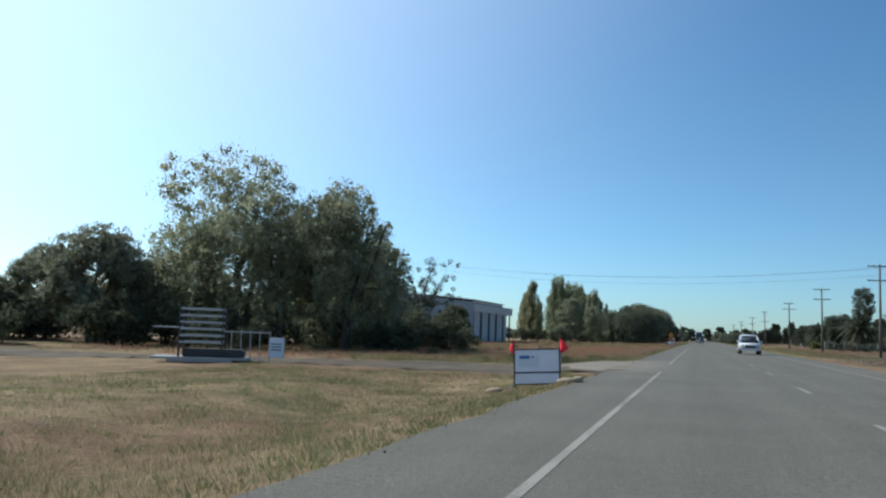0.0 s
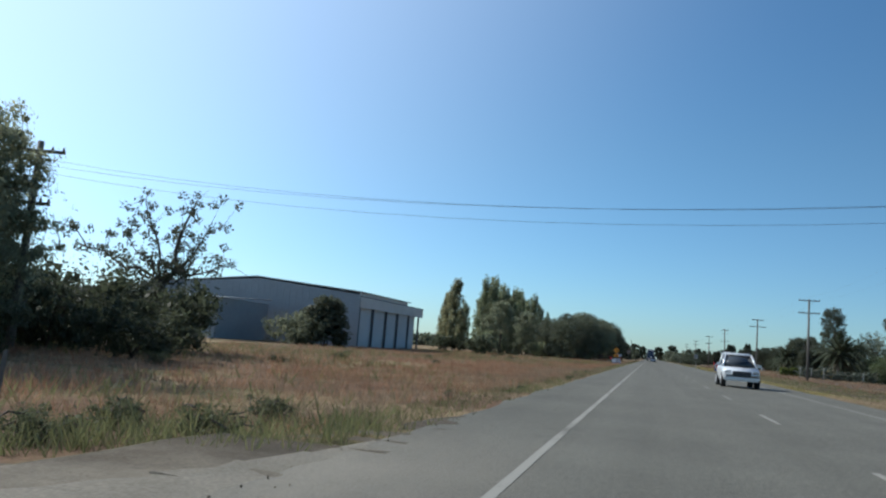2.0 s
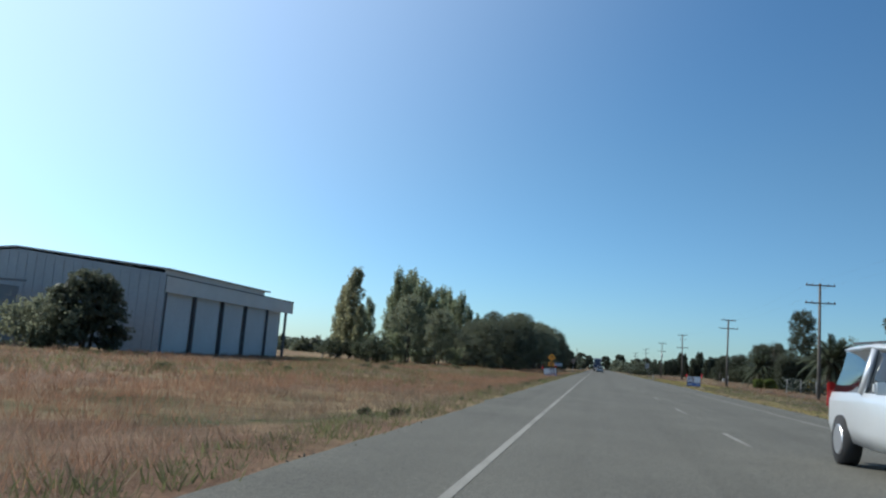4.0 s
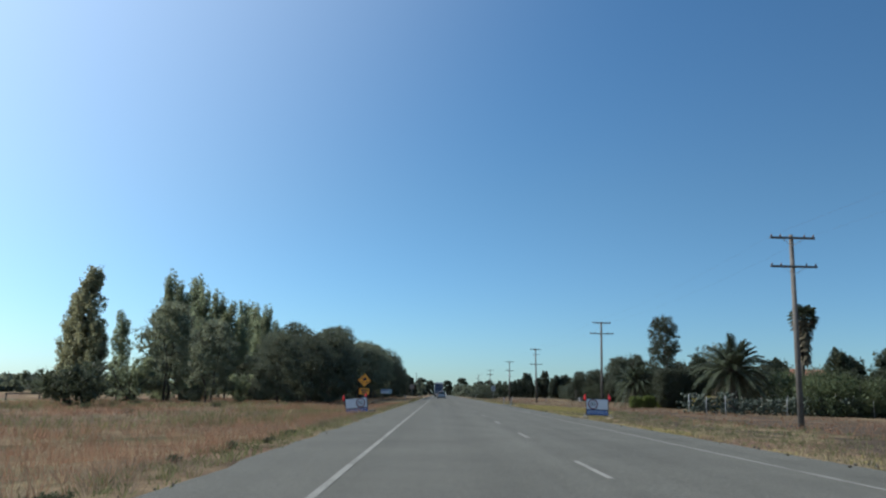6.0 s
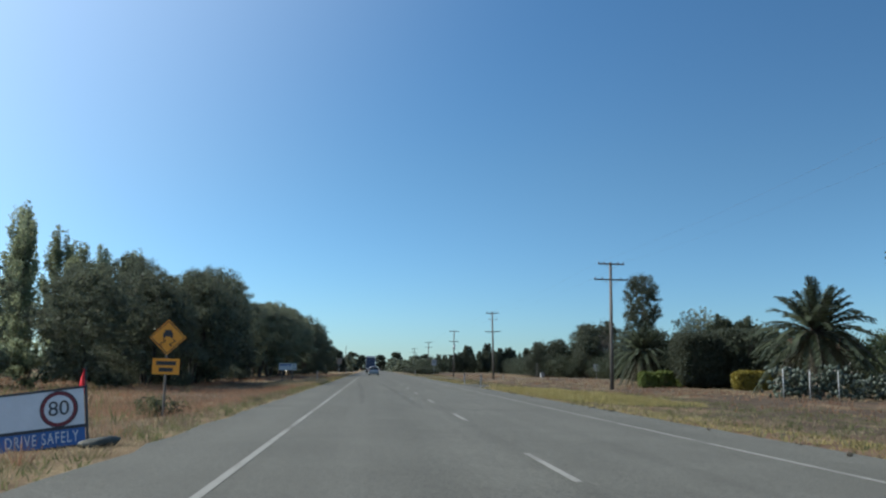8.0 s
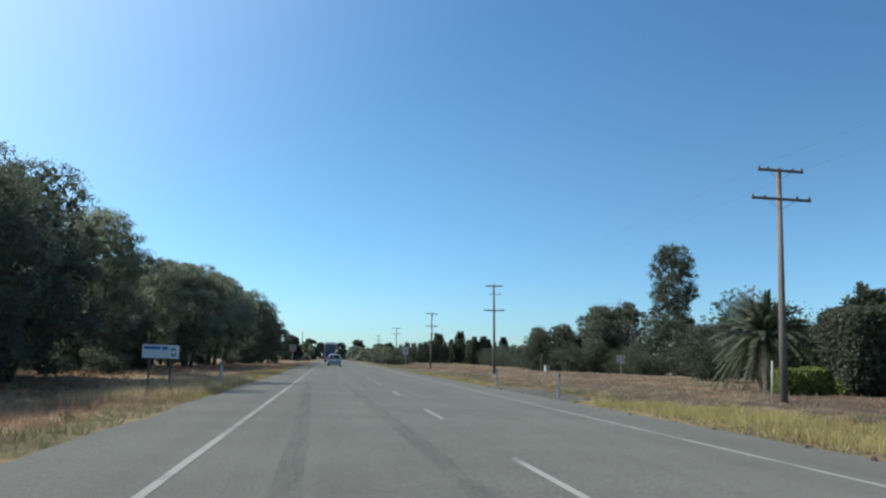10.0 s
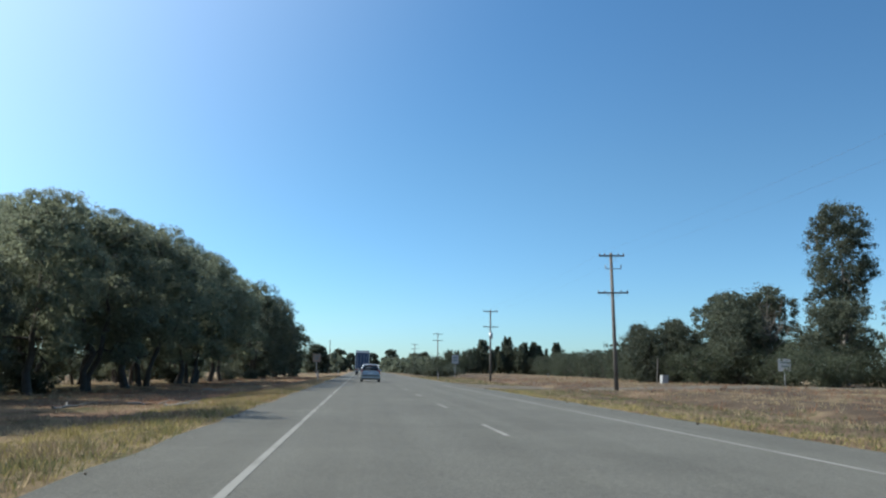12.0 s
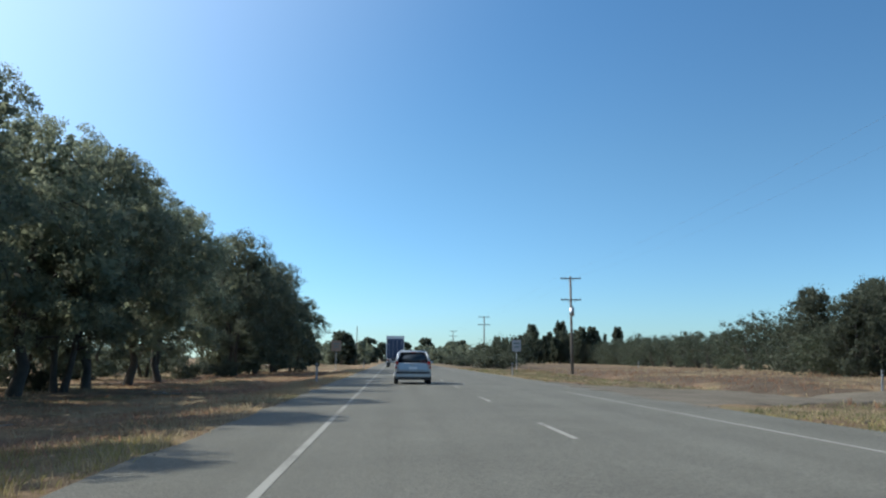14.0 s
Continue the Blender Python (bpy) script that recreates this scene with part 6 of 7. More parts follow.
M_TRIM = plain("black_plastic_trim", (0.035, 0.035, 0.038), 0.6, vary=0.15)
M_LAMP = plain("clear_headlamp", (0.55, 0.57, 0.6), 0.12, 0.3, vary=0.1, bumpy=0)


def loft(name, stations, mat, parent, label=""):
    """A closed skin through rings of points, one ring a station."""
    n = len(stations[0])
    v = [p for s in stations for p in s]
    f = [(i * n + k, i * n + (k + 1) % n, (i + 1) * n + (k + 1) % n, (i + 1) * n + k) for i in range(len(stations) - 1) for k in range(n)]
    f += [tuple(range(n - 1, -1, -1)), tuple((len(stations) - 1) * n + k for k in range(n))]
    bm = bmesh.new()
    me = mesh_of(name, v, f, mat)
    bm.from_mesh(me)
    bpy.data.meshes.remove(me)
    bmesh.ops.recalc_face_normals(bm, faces=bm.faces)
    bmesh.ops.bevel(bm, geom=[e for e in bm.edges if len(e.link_faces) == 2 and e.calc_face_angle(0) > 0.5], offset=0.035, segments=2, affect="EDGES", clamp_overlap=True)
    return part(name, bm, mat, parent, label, True)


def ring_at(y, hw, z0, z1, tuck=0.06, top=0.04):
    """A rounded box section: half width hw between heights z0 and z1."""
    return [(-hw + tuck, y, z0), (hw - tuck, y, z0), (hw, y, z0 + 0.22), (hw, y, z1 - 0.14), (hw - top, y, z1), (-hw + top, y, z1), (-hw, y, z1 - 0.14), (-hw, y, z0 + 0.22)]


def wheel(parent, x, y, r, w=0.2):
    wh = part("wheel", cyl_bm(r, r, (x - w / 2, y, r), (x + w / 2, y, r), 24), M_TYRE, parent, "black tyre", True)
    s = 1 if x > 0 else -1
    part("rim", cyl_bm(r * 0.66, r * 0.58, (x + s * w * 0.45, y, r), (x + s * (w / 2 + 0.015), y, r), 20), M_RIM, wh)


def small_car(x, y, rz):
    """A five-door hatchback; its tail is at y = 0, its nose at +y."""
    c = new("hatchback_car")
    c.matrix_basis = pose(x, y, 0.012, 0, 0, rz)
    body = loft("body", [ring_at(0.00, 0.74, 0.36, 0.80), ring_at(0.07, 0.80, 0.28, 0.95), ring_at(0.6, 0.835, 0.22, 0.98), ring_at(1.9, 0.84, 0.20, 0.95), ring_at(2.9, 0.83, 0.21, 0.93), ring_at(3.45, 0.80, 0.24, 0.80), ring_at(3.78, 0.72, 0.30, 0.66)], M_SILVER, c)

    def cabin(y, hw, z1, hb):
        return [(-hb, y[0], 0.90), (hb, y[0], 0.90), (hw + 0.05, y[1], (0.9 + z1) / 2 + 0.12), (hw, y[2], z1 - 0.03), (-hw, y[2], z1 - 0.03), (-hw - 0.05, y[1], (0.9 + z1) / 2 + 0.12)]
    loft("glasshouse", [cabin((0.10, 0.24, 0.40), 0.56, 1.42, 0.745), cabin((0.75, 0.75, 0.75), 0.60, 1.47, 0.77), cabin((1.7, 1.7, 1.7), 0.60, 1.48, 0.77), cabin((2.85, 2.5, 2.15), 0.57, 1.43, 0.75)], M_GLASS, c, "dark tinted windows")
    loft("roof", [[(-0.60, 0.32, 1.40), (0.60, 0.32, 1.40), (0.56, 0.34, 1.47), (-0.56, 0.34, 1.47)], [(-0.64, 0.8, 1.43), (0.64, 0.8, 1.43), (0.58, 0.8, 1.51), (-0.58, 0.8, 1.51)], [(-0.64, 1.7, 1.43), (0.64, 1.7, 1.43), (0.58, 1.7, 1.52), (-0.58, 1.7, 1.52)], [(-0.6, 2.25, 1.38), (0.6, 2.25, 1.38), (0.55, 2.22, 1.46), (-0.55, 2.22, 1.46)]], M_SILVER, c)
    for s in (-1, 1):
        for p, q in (((s * 0.765, 0.07, 0.92), (s * 0.595, 0.34, 1.43)), ((s * 0.79, 1.55, 0.93), (s * 0.625, 1.5, 1.45)), ((s * 0.77, 2.9, 0.92), (s * 0.59, 2.2, 1.43))):
            part("pillar", cyl_bm(0.055, 0.045, p, q, 8), M_SILVER, c, smooth=True)
        lamp = part("tail_lamp", box_bm(0.13, 0.10, 0.36, s * 0.735, 0.05, 0.86, 0.03, (0, -s * 8, 0)), M_TAIL, c, "red tail lamp")
        part("lens", box_bm(0.10, 0.02, 0.09, s * 0.735, -0.005, 0.82, 0.01), M_LAMP, lamp)
        m = part("mirror", box_bm(0.17, 0.10, 0.12, s * 0.93, 2.35, 0.98, 0.03), M_SILVER, c)
        part("stalk", box_bm(0.10, 0.05, 0.04, s * 0.83, 2.36, 0.95, 0.01), M_TRIM, m)
        part("head_lamp", box_bm(0.26, 0.16, 0.16, s * 0.60, 3.66, 0.62, 0.04), M_LAMP, c)
        for yy in (0.62, 3.05):
            wheel(c, s * 0.74, yy, 0.295)
    bump_ = part("rear_bumper", box_bm(1.60, 0.20, 0.30, 0, 0.0, 0.44, 0.06), M_SILVER, c)
    part("bumper_strip", box_bm(1.50, 0.02, 0.09, 0, -0.105, 0.52, 0.008), M_TRIM, bump_, "black rubbing strip")
    part("lower_valance", box_bm(1.44, 0.16, 0.12, 0, 0.02, 0.26, 0.02), M_TRIM, c)
    hatch = part("tailgate", box_bm(1.30, 0.03, 0.30, 0, 0.005, 0.78, 0.02, (-6, 0, 0)), M_SILVER, c)
    part("number_plate", box_bm(0.38, 0.012, 0.12, 0, -0.022, 0.72, 0.004), M_WHITE, hatch, "plain pale plate")
    part("badge", cyl_bm(0.04, 0.04, (0, -0.035, 0.86), (0, -0.01, 0.86), 14), M_STEEL, hatch)
    part("wiper", box_bm(0.45, 0.02, 0.02, 0.12, 0.085, 0.99, 0.004, (0, -12, 0)), M_TRIM, c)
    part("high_brake_lamp", box_bm(0.26, 0.03, 0.035, 0, 0.33, 1.43, 0.006), M_TAIL, c)
    for s in (-1, 1):
        part("head_rest", box_bm(0.26, 0.10, 0.20, s * 0.33, 0.95, 1.05, 0.04), M_TRIM, c)
    tagged(c, "silver-blue five-door hatchback driving in the lane", "car")


small_car(0.80, 275.2, 0)


def truck():
    c = new("curtain_truck")
    c.matrix_basis = pose(0.22, 354, 0.012)
    M_CURTAIN = plain("blue_truck_curtain", (0.03, 0.05, 0.105), 0.6, vary=0.2, scale=0.6)
    M_HEAD = plain("white_truck_panel", (0.6, 0.6, 0.6), 0.5, vary=0.12)
    t = part("trailer_body", box_bm(2.48, 12, 2.75, 0, 6.0, 2.55, 0.03), M_CURTAIN, c, "blue curtain-sided body")
    part("roof_band", box_bm(2.50, 12.02, 0.42, 0, 6.0, 4.14, 0.03), M_HEAD, t, "white roof band")
    for sx in (-1, 1):
        part("corner_post", box_bm(0.09, 0.06, 2.7, sx * 1.2, -0.02, 2.55, 0.01), M_HEAD, t)
        d = part("rear_door", box_bm(1.13, 0.05, 2.55, sx * 0.58, -0.02, 2.5, 0.01), M_CURTAIN, t)
        for k in (-0.28, 0.28):
            part("lock_bar", cyl_bm(0.018, 0.018, (sx * 0.58 + k, -0.07, 1.25), (sx * 0.58 + k, -0.07, 3.75), 6), M_STEEL, d)
        part("tail_lamp", box_bm(0.35, 0.05, 0.12, sx * 0.95, -0.05, 0.98, 0.015), M_TAIL, c)
        part("mud_flap", box_bm(0.55, 0.02, 0.55, sx * 0.92, 0.35, 0.42), M_TRIM, c)
        for y in (0.95, 2.2, 3.45, 9.5, 13.6):
            wheel(c, sx * 1.0, y, 0.5, 0.42)
    part("rear_bar", box_bm(2.3, 0.10, 0.14, 0, 0.0, 0.72, 0.02), M_STEEL, c)
    part("chassis", box_bm(1.0, 11.6, 0.3, 0, 6.2, 1.0, 0.02), M_TRIM, c)
    part("cab", box_bm(2.4, 2.2, 2.6, 0, 13.8, 2.1, 0.12), M_HEAD, c)
    part("number_plate", box_bm(0.38, 0.012, 0.12, 0, -0.065, 0.72), M_WHITE, c)
    tagged(c, "blue curtain-sided truck with a white roof band", "truck")


truck()


def estate_car(x, y, rz):
    c = new("four_wheel_drive")
    c.matrix_basis = pose(x, y, 0.012, 0, 0, rz)
    loft("body", [ring_at(0.00, 0.80, 0.45, 0.95), ring_at(0.08, 0.88, 0.36, 1.05), ring_at(2.4, 0.92, 0.32, 1.08), ring_at(3.2, 0.91, 0.34, 1.05), ring_at(4.3, 0.88, 0.38, 0.96), ring_at(4.6, 0.78, 0.45, 0.80)], M_CARWHITE, c)

    def cabin(y, hw, z1, hb):
        return [(-hb, y[0], 1.02), (hb, y[0], 1.02), (hw + 0.06, y[1], 1.4), (hw, y[2], z1), (-hw, y[2], z1), (-hw - 0.06, y[1], 1.4)]
    loft("glasshouse", [cabin((0.08, 0.14, 0.2), 0.66, 1.72, 0.84), cabin((1.5, 1.5, 1.5), 0.68, 1.74, 0.85), cabin((3.35, 2.95, 2.6), 0.62, 1.68, 0.83)], M_GLASS, c, "dark tinted windows")
    loft("roof", [[(-0.7, 0.12, 1.68), (0.7, 0.12, 1.68), (0.66, 0.12, 1.76), (-0.66, 0.12, 1.76)], [(-0.72, 1.5, 1.70), (0.72, 1.5, 1.70), (0.66, 1.5, 1.79), (-0.66, 1.5, 1.79)], [(-0.66, 2.65, 1.64), (0.66, 2.65, 1.64), (0.6, 2.62, 1.72), (-0.6, 2.62, 1.72)]], M_CARWHITE, c)
    part("grille", box_bm(0.9, 0.06, 0.24, 0, 4.6, 0.72, 0.02), M_TRIM, c)
    part("front_bumper", box_bm(1.7, 0.22, 0.26, 0, 4.55, 0.48, 0.06), M_CARWHITE, c)
    part("number_plate", box_bm(0.38, 0.012, 0.12, 0, 4.67, 0.48), M_WHITE, c)
    for s in (-1, 1):
        part("head_lamp", box_bm(0.34, 0.16, 0.18, s * 0.66, 4.52, 0.78, 0.04), M_LAMP, c)
        part("mirror", box_bm(0.2, 0.12, 0.16, s * 1.02, 3.0, 1.15, 0.03), M_CARWHITE, c)
        part("tail_lamp", box_bm(0.12, 0.08, 0.4, s * 0.84, 0.03, 1.0, 0.02), M_TAIL, c)
        part("roof_rail", cyl_bm(0.02, 0.02, (s * 0.6, 0.4, 1.82), (s * 0.6, 2.3, 1.80), 6), M_TRIM, c)
        for p, q in (((s * 0.83, 3.32, 1.03), (s * 0.64, 2.6, 1.68)), ((s * 0.87, 1.7, 1.05), (s * 0.7, 1.7, 1.7))):
            part("pillar", cyl_bm(0.06, 0.05, p, q, 8), M_CARWHITE, c, smooth=True)
        for yy in (0.85, 3.7):
            wheel(c, s * 0.82, yy, 0.36, 0.24)
    tagged(c, "pale silver four-wheel drive in the opposite lane", "car")


estate_car(4.45, 84.0, 180)


# ---- grass, weeds, litter ----
def grass(name, label, mat, seed, spots, blades, hmin, hmax, width, lean=0.35):
    rng = np.random.default_rng(seed)
    s = np.repeat(spots, blades, axis=0)
    n = len(s)
    a = rng.uniform(0, 6.28, n)
    r = np.abs(rng.normal(size=n)) * 0.10
    b = np.stack([s[:, 0] + r * np.cos(a), s[:, 1] + r * np.sin(a), s[:, 2] - 0.03], 1)
    h = rng.uniform(hmin, hmax, n) * s[:, 3]
    w = rng.uniform(0.6, 1.4, n) * width
    t = rng.uniform(0, 6.28, n)
    side = np.stack([np.cos(t), np.sin(t), np.zeros(n)], 1) * w[:, None] * 0.5
    tip = b + np.stack([np.cos(a) * lean * h * rng.uniform(0.2, 1.3, n), np.sin(a) * lean * h * rng.uniform(0.2, 1.3, n), h], 1)
    q = np.stack([b - side, b + side, tip + side * 0.35, tip - side * 0.35], 1).reshape(-1, 3)
    ob = new(name, quads_mesh(name, q, mat))
    tagged(ob, label, "grass", kind="stuff")


def on_track(x, y):
    if (-5.3 < x < -3.3 and (149.6 < y < 151.4 or 20.6 < y < 22.5)) or (8.1 < x < 9.8 and 149.3 < y < 150.9):
        return True
    if x < 0 and 26.5 + (0 if x > -4 else 2) < y < (44.6 + 0.62 * max(x, -12) if x < -3 else 46):
        return True
    return (x > 7.5 and y > (max(256, 257 + 1.3 * (x - 8)) if x < 11 else 261 + 0.5 * (min(x, 22) - 10.5)) and y < max(273.4, 288 - 5.5 * (x - 7.5))) or (0 < x < 10.6 and 197.5 < y < 212)


def sow(seed, n, x0, x1, y0, y1, pick):
    rng = np.random.default_rng(seed)
    out = []
    for _ in range(n):
        x, y = rng.uniform(x0, x1), rng.uniform(y0, y1)
        if on_track(x, y):
            continue
        k = pick(x, y, rng)
        if k > 0:
            out.append((x, y, gz(x, y), k))
    return np.array(out)


def field_tone(x, y):
    return noise.noise((x * 0.12, y * 0.07, 3)) + 0.5 * noise.noise((x * 0.5, y * 0.4, 8))


dry = lambda x, y, r: (0.75 + 0.6 * noise.noise((x * 0.3, y * 0.3, 1))) if field_tone(x, y) < 0.06 + r.normal() * 0.15 else 0
rusty = lambda x, y, r: (0.9 + 0.6 * noise.noise((x * 0.3, y * 0.3, 5))) if field_tone(x, y) > -0.14 + r.normal() * 0.15 else 0
edge = lambda x, y, r: 0.6 + 0.7 * max(0, noise.noise((x * 0.8, y * 0.5, 9)) + 0.2)

grass("dry_grass", "dry straw-coloured grass on the verge", M_GRASS_DULL, 1, sow(1, 15000, -10, -3.1, 40, 228, dry), 9, 0.08, 0.28, 0.010, 0.8)
grass("dry_grass", "short dry grass by the track", M_GRASS, 2, sow(2, 5000, -16, -3.0, -2, 31, dry), 8, 0.05, 0.16, 0.011)
grass("rusty_grass", "rust-brown seeding grass in the field", M_GRASS_RED, 3, sow(3, 14000, -12, -3.8, 44, 200, rusty), 7, 0.10, 0.36, 0.010, 0.65)
grass("green_weeds", "low green herbs among the dry field grass", M_GRASS_GREEN, 14, sow(14, 9000, -34, -5, 44, 192, lambda x, y, r: 1.2 + noise.noise((x * 0.2, y * 0.2, 4)) if noise.noise((x * 0.09, y * 0.04, 12)) + 0.25 * noise.noise((x * 0.6, y * 0.5, 30)) > -0.05 + r.normal() * 0.1 else 0), 6, 0.10, 0.30, 0.03, 0.8)
grass("dry_grass", "dry straw grass across the field", M_GRASS_DULL, 4, sow(4, 12000, -36, -10, 38, 228, dry), 7, 0.12, 0.36, 0.026, 0.75)
grass("rusty_grass", "rust-brown grass across the field", M_GRASS_RED, 5, sow(5, 12000, -36, -10, 38, 228, rusty), 7, 0.12, 0.38, 0.024, 0.75)
grass("green_weeds", "low green weeds along the road edge", M_GRASS_GREEN, 6, sow(6, 3000, -4.3, -3.02, -2, 232, edge), 9, 0.05, 0.20, 0.02, 0.8)
grass("green_weeds", "low green weeds near the track", M_GRASS_GREEN, 7, sow(7, 11000, -16, -3.0, -2, 30, edge), 9, 0.04, 0.15, 0.012, 0.9)
grass("green_weeds", "green weeds along the track edge", M_GRASS_GREEN, 15, sow(15, 2600, -16, -3.4, 36, 50, lambda x, y, r: edge(x, y, r) if y < 48.5 + 0.55 * max(x, -14) + r.normal() else 0), 9, 0.12, 0.4, 0.016, 0.7)
grass("dry_grass", "short dry grass along the shaded road edge", M_GRASS, 17, sow(17, 3500, -5.2, -3.0, 228, 335, edge), 7, 0.05, 0.2, 0.014, 0.7)
grass("rusty_grass", "brown litter and grass under the eucalypts", M_GRASS_RED, 16, sow(16, 9000, -15, -3.6, 232, 330, lambda x, y, r: 0.8 + 0.6 * noise.noise((x * 0.5, y * 0.5, 2))), 7, 0.04, 0.15, 0.018, 0.9)
grass("dry_grass", "dry grass under the eucalypts", M_GRASS, 8, sow(8, 9000, -24, -3.2, 196, 340, lambda x, y, r: dry(x, y, r) if y < 228 or x < -13 or r.uniform() < 0.3 else 0), 6, 0.06, 0.24, 0.025, 0.6)
grass("dry_grass", "dry grass on the far verge", M_GRASS, 9, sow(9, 8000, 8.1, 13.5, 60, 345, lambda x, y, r: dry(x, y, r) if y > 180 or x < 9.6 or r.uniform() < 0.35 else 0), 6, 0.05, 0.2, 0.022)
grass("dry_grass", "brown grass before the gardens", M_GRASS_RED, 10, sow(10, 5000, 13, 34, 100, 345, rusty), 5, 0.08, 0.30, 0.035)
grass("dry_grass", "straw grass before the gardens", M_GRASS, 12, sow(12, 7000, 12, 36, 185, 345, dry), 5, 0.06, 0.26, 0.035)
grass("dry_grass", "tall bright straw grass at the verge", M_GRASS, 13, sow(13, 1500, -6.8, -3.3, 193.5, 211, edge), 8, 0.2, 0.5, 0.014)
grass("green_weeds", "green and golden weeds on the far verge", M_GRASS_GREEN, 11, sow(11, 11000, 8.1, 18, 80, 345, edge), 7, 0.05, 0.2, 0.022, 0.8)

grass("dry_grass", "yellow-green grass strip along the far seal", M_GRASS_GOLD, 18, sow(18, 6500, 8.02, 10.2, 80, 258, lambda x, y, r: edge(x, y, r) if noise.noise((x * 0.4, y * 0.12, 21)) + 0.35 * (9.2 - x) > r.normal() * 0.2 else 0), 8, 0.04, 0.15, 0.016, 0.9)
grass("dry_grass", "golden grass tufts beside the shaded verge", M_GRASS_GOLD, 19, sow(19, 3600, -6.2, -3.05, 192, 250, edge), 8, 0.05, 0.2, 0.014, 0.7)
grass("dry_grass", "tall golden grass on the far verge", M_GRASS_GOLD, 21, sow(21, 3200, 8.7, 14.5, 172, 199, edge), 8, 0.10, 0.36, 0.016, 0.6)
gr = np.random.default_rng(20)
feet = np.array([(x, y, gz(x, y), gr.uniform(0.6, 1.2)) for x, y in [(gr.uniform(-5.4, -3.1), gr.uniform(149.4, 151.6)) for _ in range(260)] + [(gr.uniform(-5.4, -3.1), gr.uniform(20.4, 22.6)) for _ in range(260)] + [(gr.uniform(8.1, 10.0), gr.uniform(149.2, 151.2)) for _ in range(240)]])
grass("dry_grass", "short grass round the feet of the roadwork signs", M_GRASS, 20, feet, 10, 0.03, 0.10, 0.012, 0.9)

weed = bush("road_edge_weed", 131, 0.7, 0.6, 0.45, M_WEED, n=34, per=34, size=0.045)
wr = np.random.default_rng(132)
place(weed, [(wr.uniform(-4.6, -3.4), y + wr.uniform(-2, 2), wr.uniform(0.22, 0.45), wr.uniform(0, 360)) for y in (52, 58, 72, 83, 86, 92, 97, 105, 110, 118, 121, 124, 133, 142, 166, 185)] + [(-3.5, 112.1, 0.42, 20), (-3.5, 109.7, 0.3, 130), (-4.2, 106.4, 0.36, 250), (-3.6, 122.6, 0.36, 60)], "grey-green weed clump at the road edge", "weed", "weed clumps at the road edge")
fw2 = bush("field_weed", 133, 1.6, 1.4, 0.8, M_WEED, n=60, per=46, size=0.055)
place(fw2, [(wr.uniform(-27, -12), y + wr.uniform(-3, 3), wr.uniform(0.35, 0.65), wr.uniform(0, 360)) for y in (46, 48, 49, 52, 55, 57, 63, 70, 78, 84, 95, 104, 112, 120, 131, 138, 150, 158, 164, 172, 180)] + [(-4.9, 43.6, 0.5, 10), (-6.2, 42.6, 0.62, 90), (-7.6, 41.6, 0.5, 200), (-6.9, 44.5, 0.6, 300), (-8.8, 42.4, 0.55, 30), (-5.3, 46.2, 0.5, 130), (-10.0, 40.6, 0.45, 130), (-5.0, 160.6, 0.7, 50)], "grey-green weed clump in the dry field", "weed", "weed clumps in the field")


def fallen_branch(x, y, length, turn, seed):
    """A pale dead limb with two side stubs, lying in the litter."""
    rng = np.random.default_rng(seed)
    v, f = [], []
    way = wander(rng, (0, 0, 0.05), (length, 0, 0.06), 5, 0.05)
    tube(v, f, [Vector(p) for p in way], [0.05, 0.046, 0.04, 0.034, 0.025, 0.01], 7)
    for k, a in ((2, 0.7), (3, -0.8)):
        tip = way[k] + np.array([math.cos(a) * 0.7, math.sin(a) * 0.7, 0.12])
        tube(v, f, [Vector(way[k]), Vector((way[k] + tip) / 2 + np.array([0, 0, 0.05])), Vector(tip)], [0.025, 0.018, 0.006], 5)
    ob = raw("fallen_branch", v, f, M_DEADWOOD, smooth=True)
    ob.matrix_basis = pose(x, y, gz(x, y) - 0.02, 0, 0, turn)
    tagged(ob, "pale dead branch lying in shaded litter under eucalypts", "branch", "fallen branches")


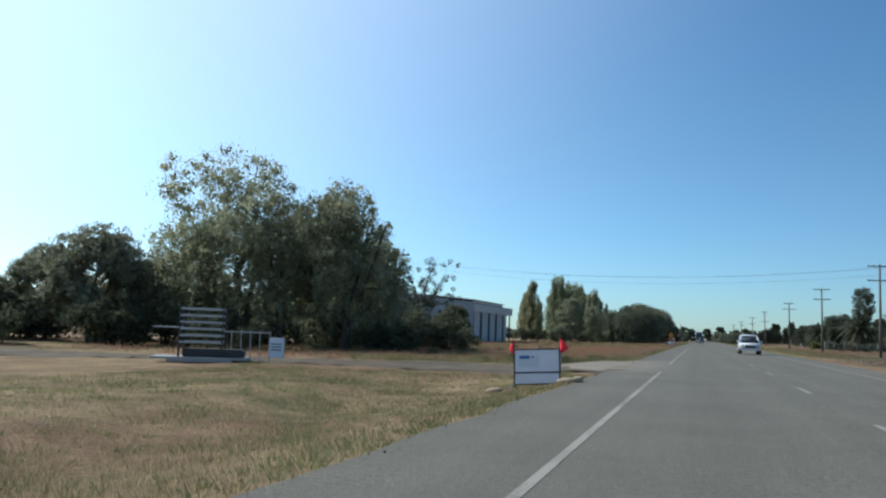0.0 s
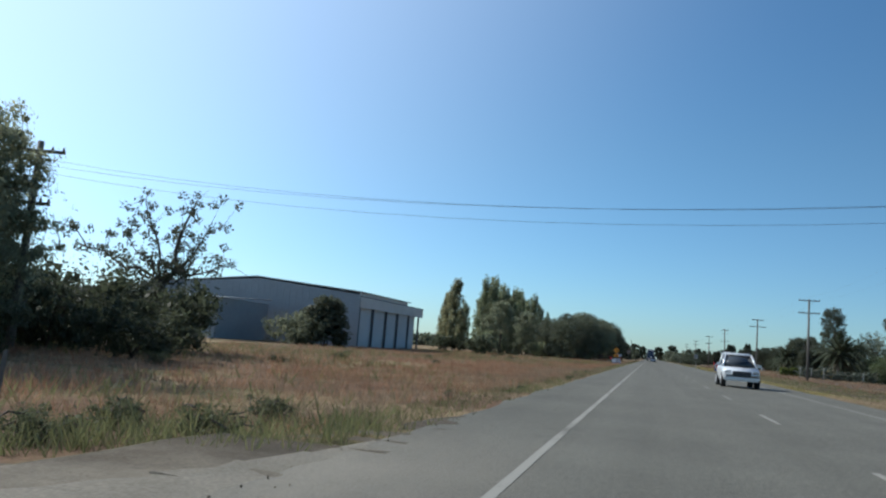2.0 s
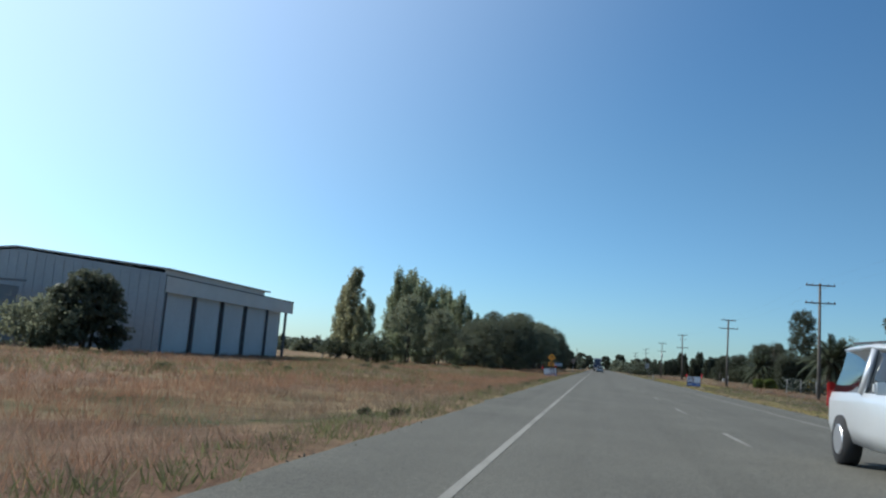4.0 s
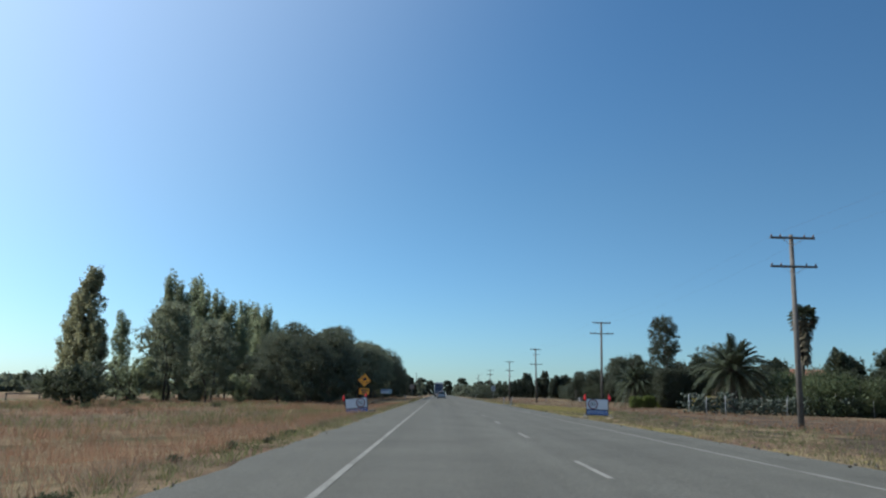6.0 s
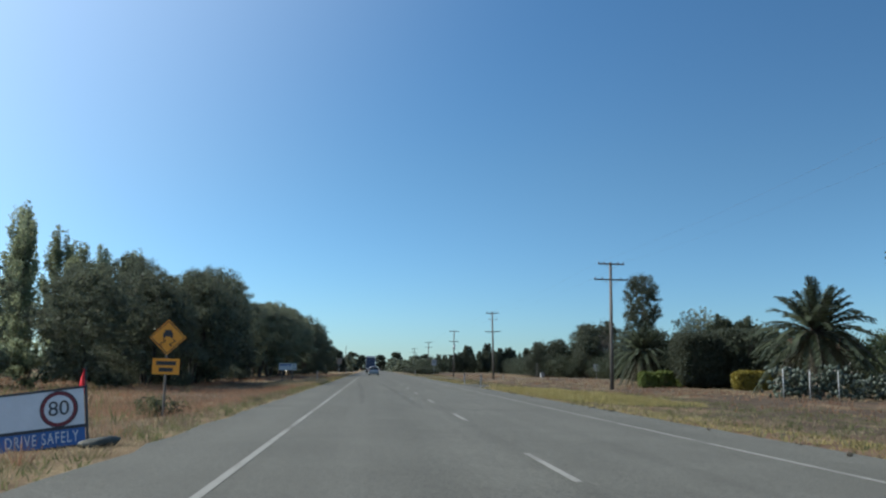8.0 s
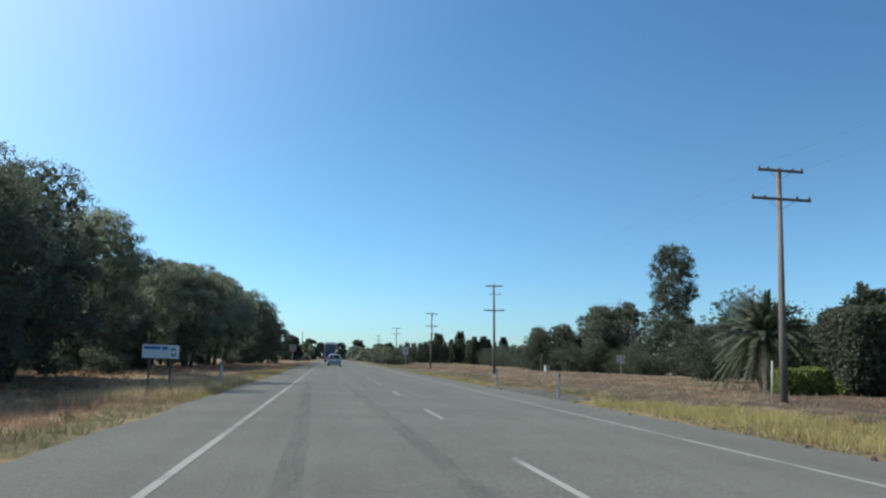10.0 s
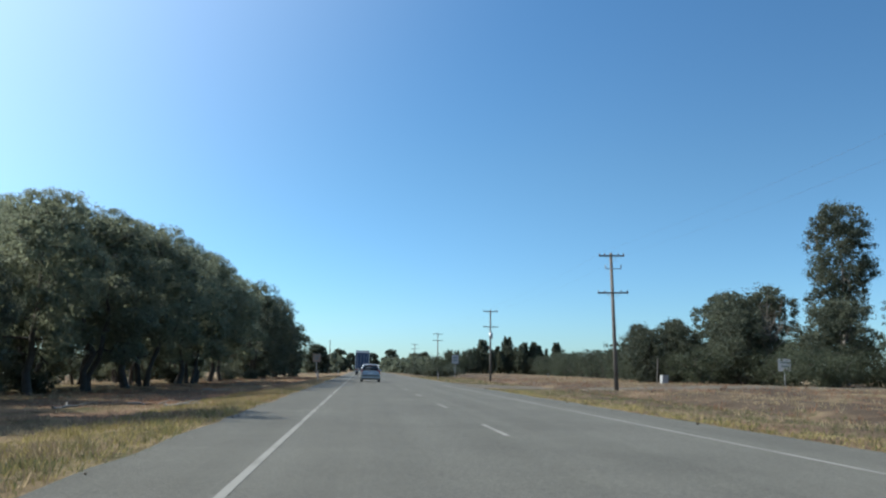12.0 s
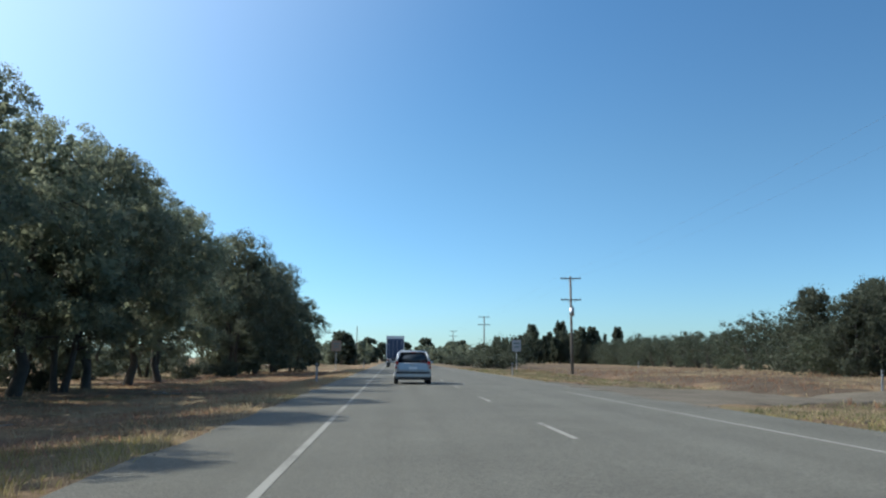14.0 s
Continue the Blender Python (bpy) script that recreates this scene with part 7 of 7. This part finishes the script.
M_DEADWOOD = plain("bleached_dead_wood", (0.26, 0.235, 0.205), 0.85, vary=0.35, scale=4, bumpy=0.4)
for k, (x, y, n, a) in enumerate([(-8.5, 235.8, 1.9, 12), (-6.9, 234.5, 1.6, -8), (-9.6, 231.4, 1.5, 70), (-9.3, 254.6, 1.7, 25), (-8.4, 271.0, 1.4, 150)]):
    fallen_branch(x, y, n, a, 150 + k)

hitch = new("hitching_rail")
for yy in (0, 6.6):
    part("post", cyl_bm(0.06, 0.06, (0, yy, -0.3), (0, yy, 0.72), 8), M_BARK, hitch, smooth=True)
part("rail", cyl_bm(0.05, 0.05, (0, -0.2, 0.72), (0, 6.8, 0.70), 8), M_BARK, hitch, smooth=True)
hitch.matrix_basis = pose(-34.6, 171.4, gz(-34.6, 174.5), 0, 0, 4)
tagged(hitch, "low dark timber rail on two posts in a dry field", "rail")


def stones(name, label, n, x0, x1, y0, y1, smin, smax, seed):
    rng = np.random.default_rng(seed)
    bm = bmesh.new()
    bmesh.ops.create_icosphere(bm, subdivisions=1, radius=1)
    pv = np.array([v.co for v in bm.verts])
    pf = [tuple(v.index for v in fc.verts) for fc in bm.faces]
    bm.free()
    v, f = [], []
    for _ in range(n):
        x, y = rng.uniform(x0, x1), rng.uniform(y0, y1)
        s = rng.uniform(smin, smax)
        b = len(v)
        z = max(gz(x, y), 0.01 if -3 < x < 8 else -9)
        v += [tuple(p) for p in pv * s * rng.uniform(0.6, 1.2, 3) * (1 + rng.normal(size=pv.shape) * 0.1) + np.array([x, y, z + s * 0.25])]
        f += [tuple(i + b for i in t) for t in pf]
    tagged(raw(name, v, f, M_GRAVEL), label, "stones", kind="stuff")


stones("loose_stones", "loose stones along the road edge", 400, -3.6, -2.8, 0, 260, 0.006, 0.022, 1)
stones("loose_stones", "loose stones on the gravel track", 600, -10, -2.6, 29, 42, 0.006, 0.018, 2)
stones("loose_stones", "loose stones along the far shoulder", 400, 7.6, 9.4, 80, 260, 0.01, 0.05, 3)
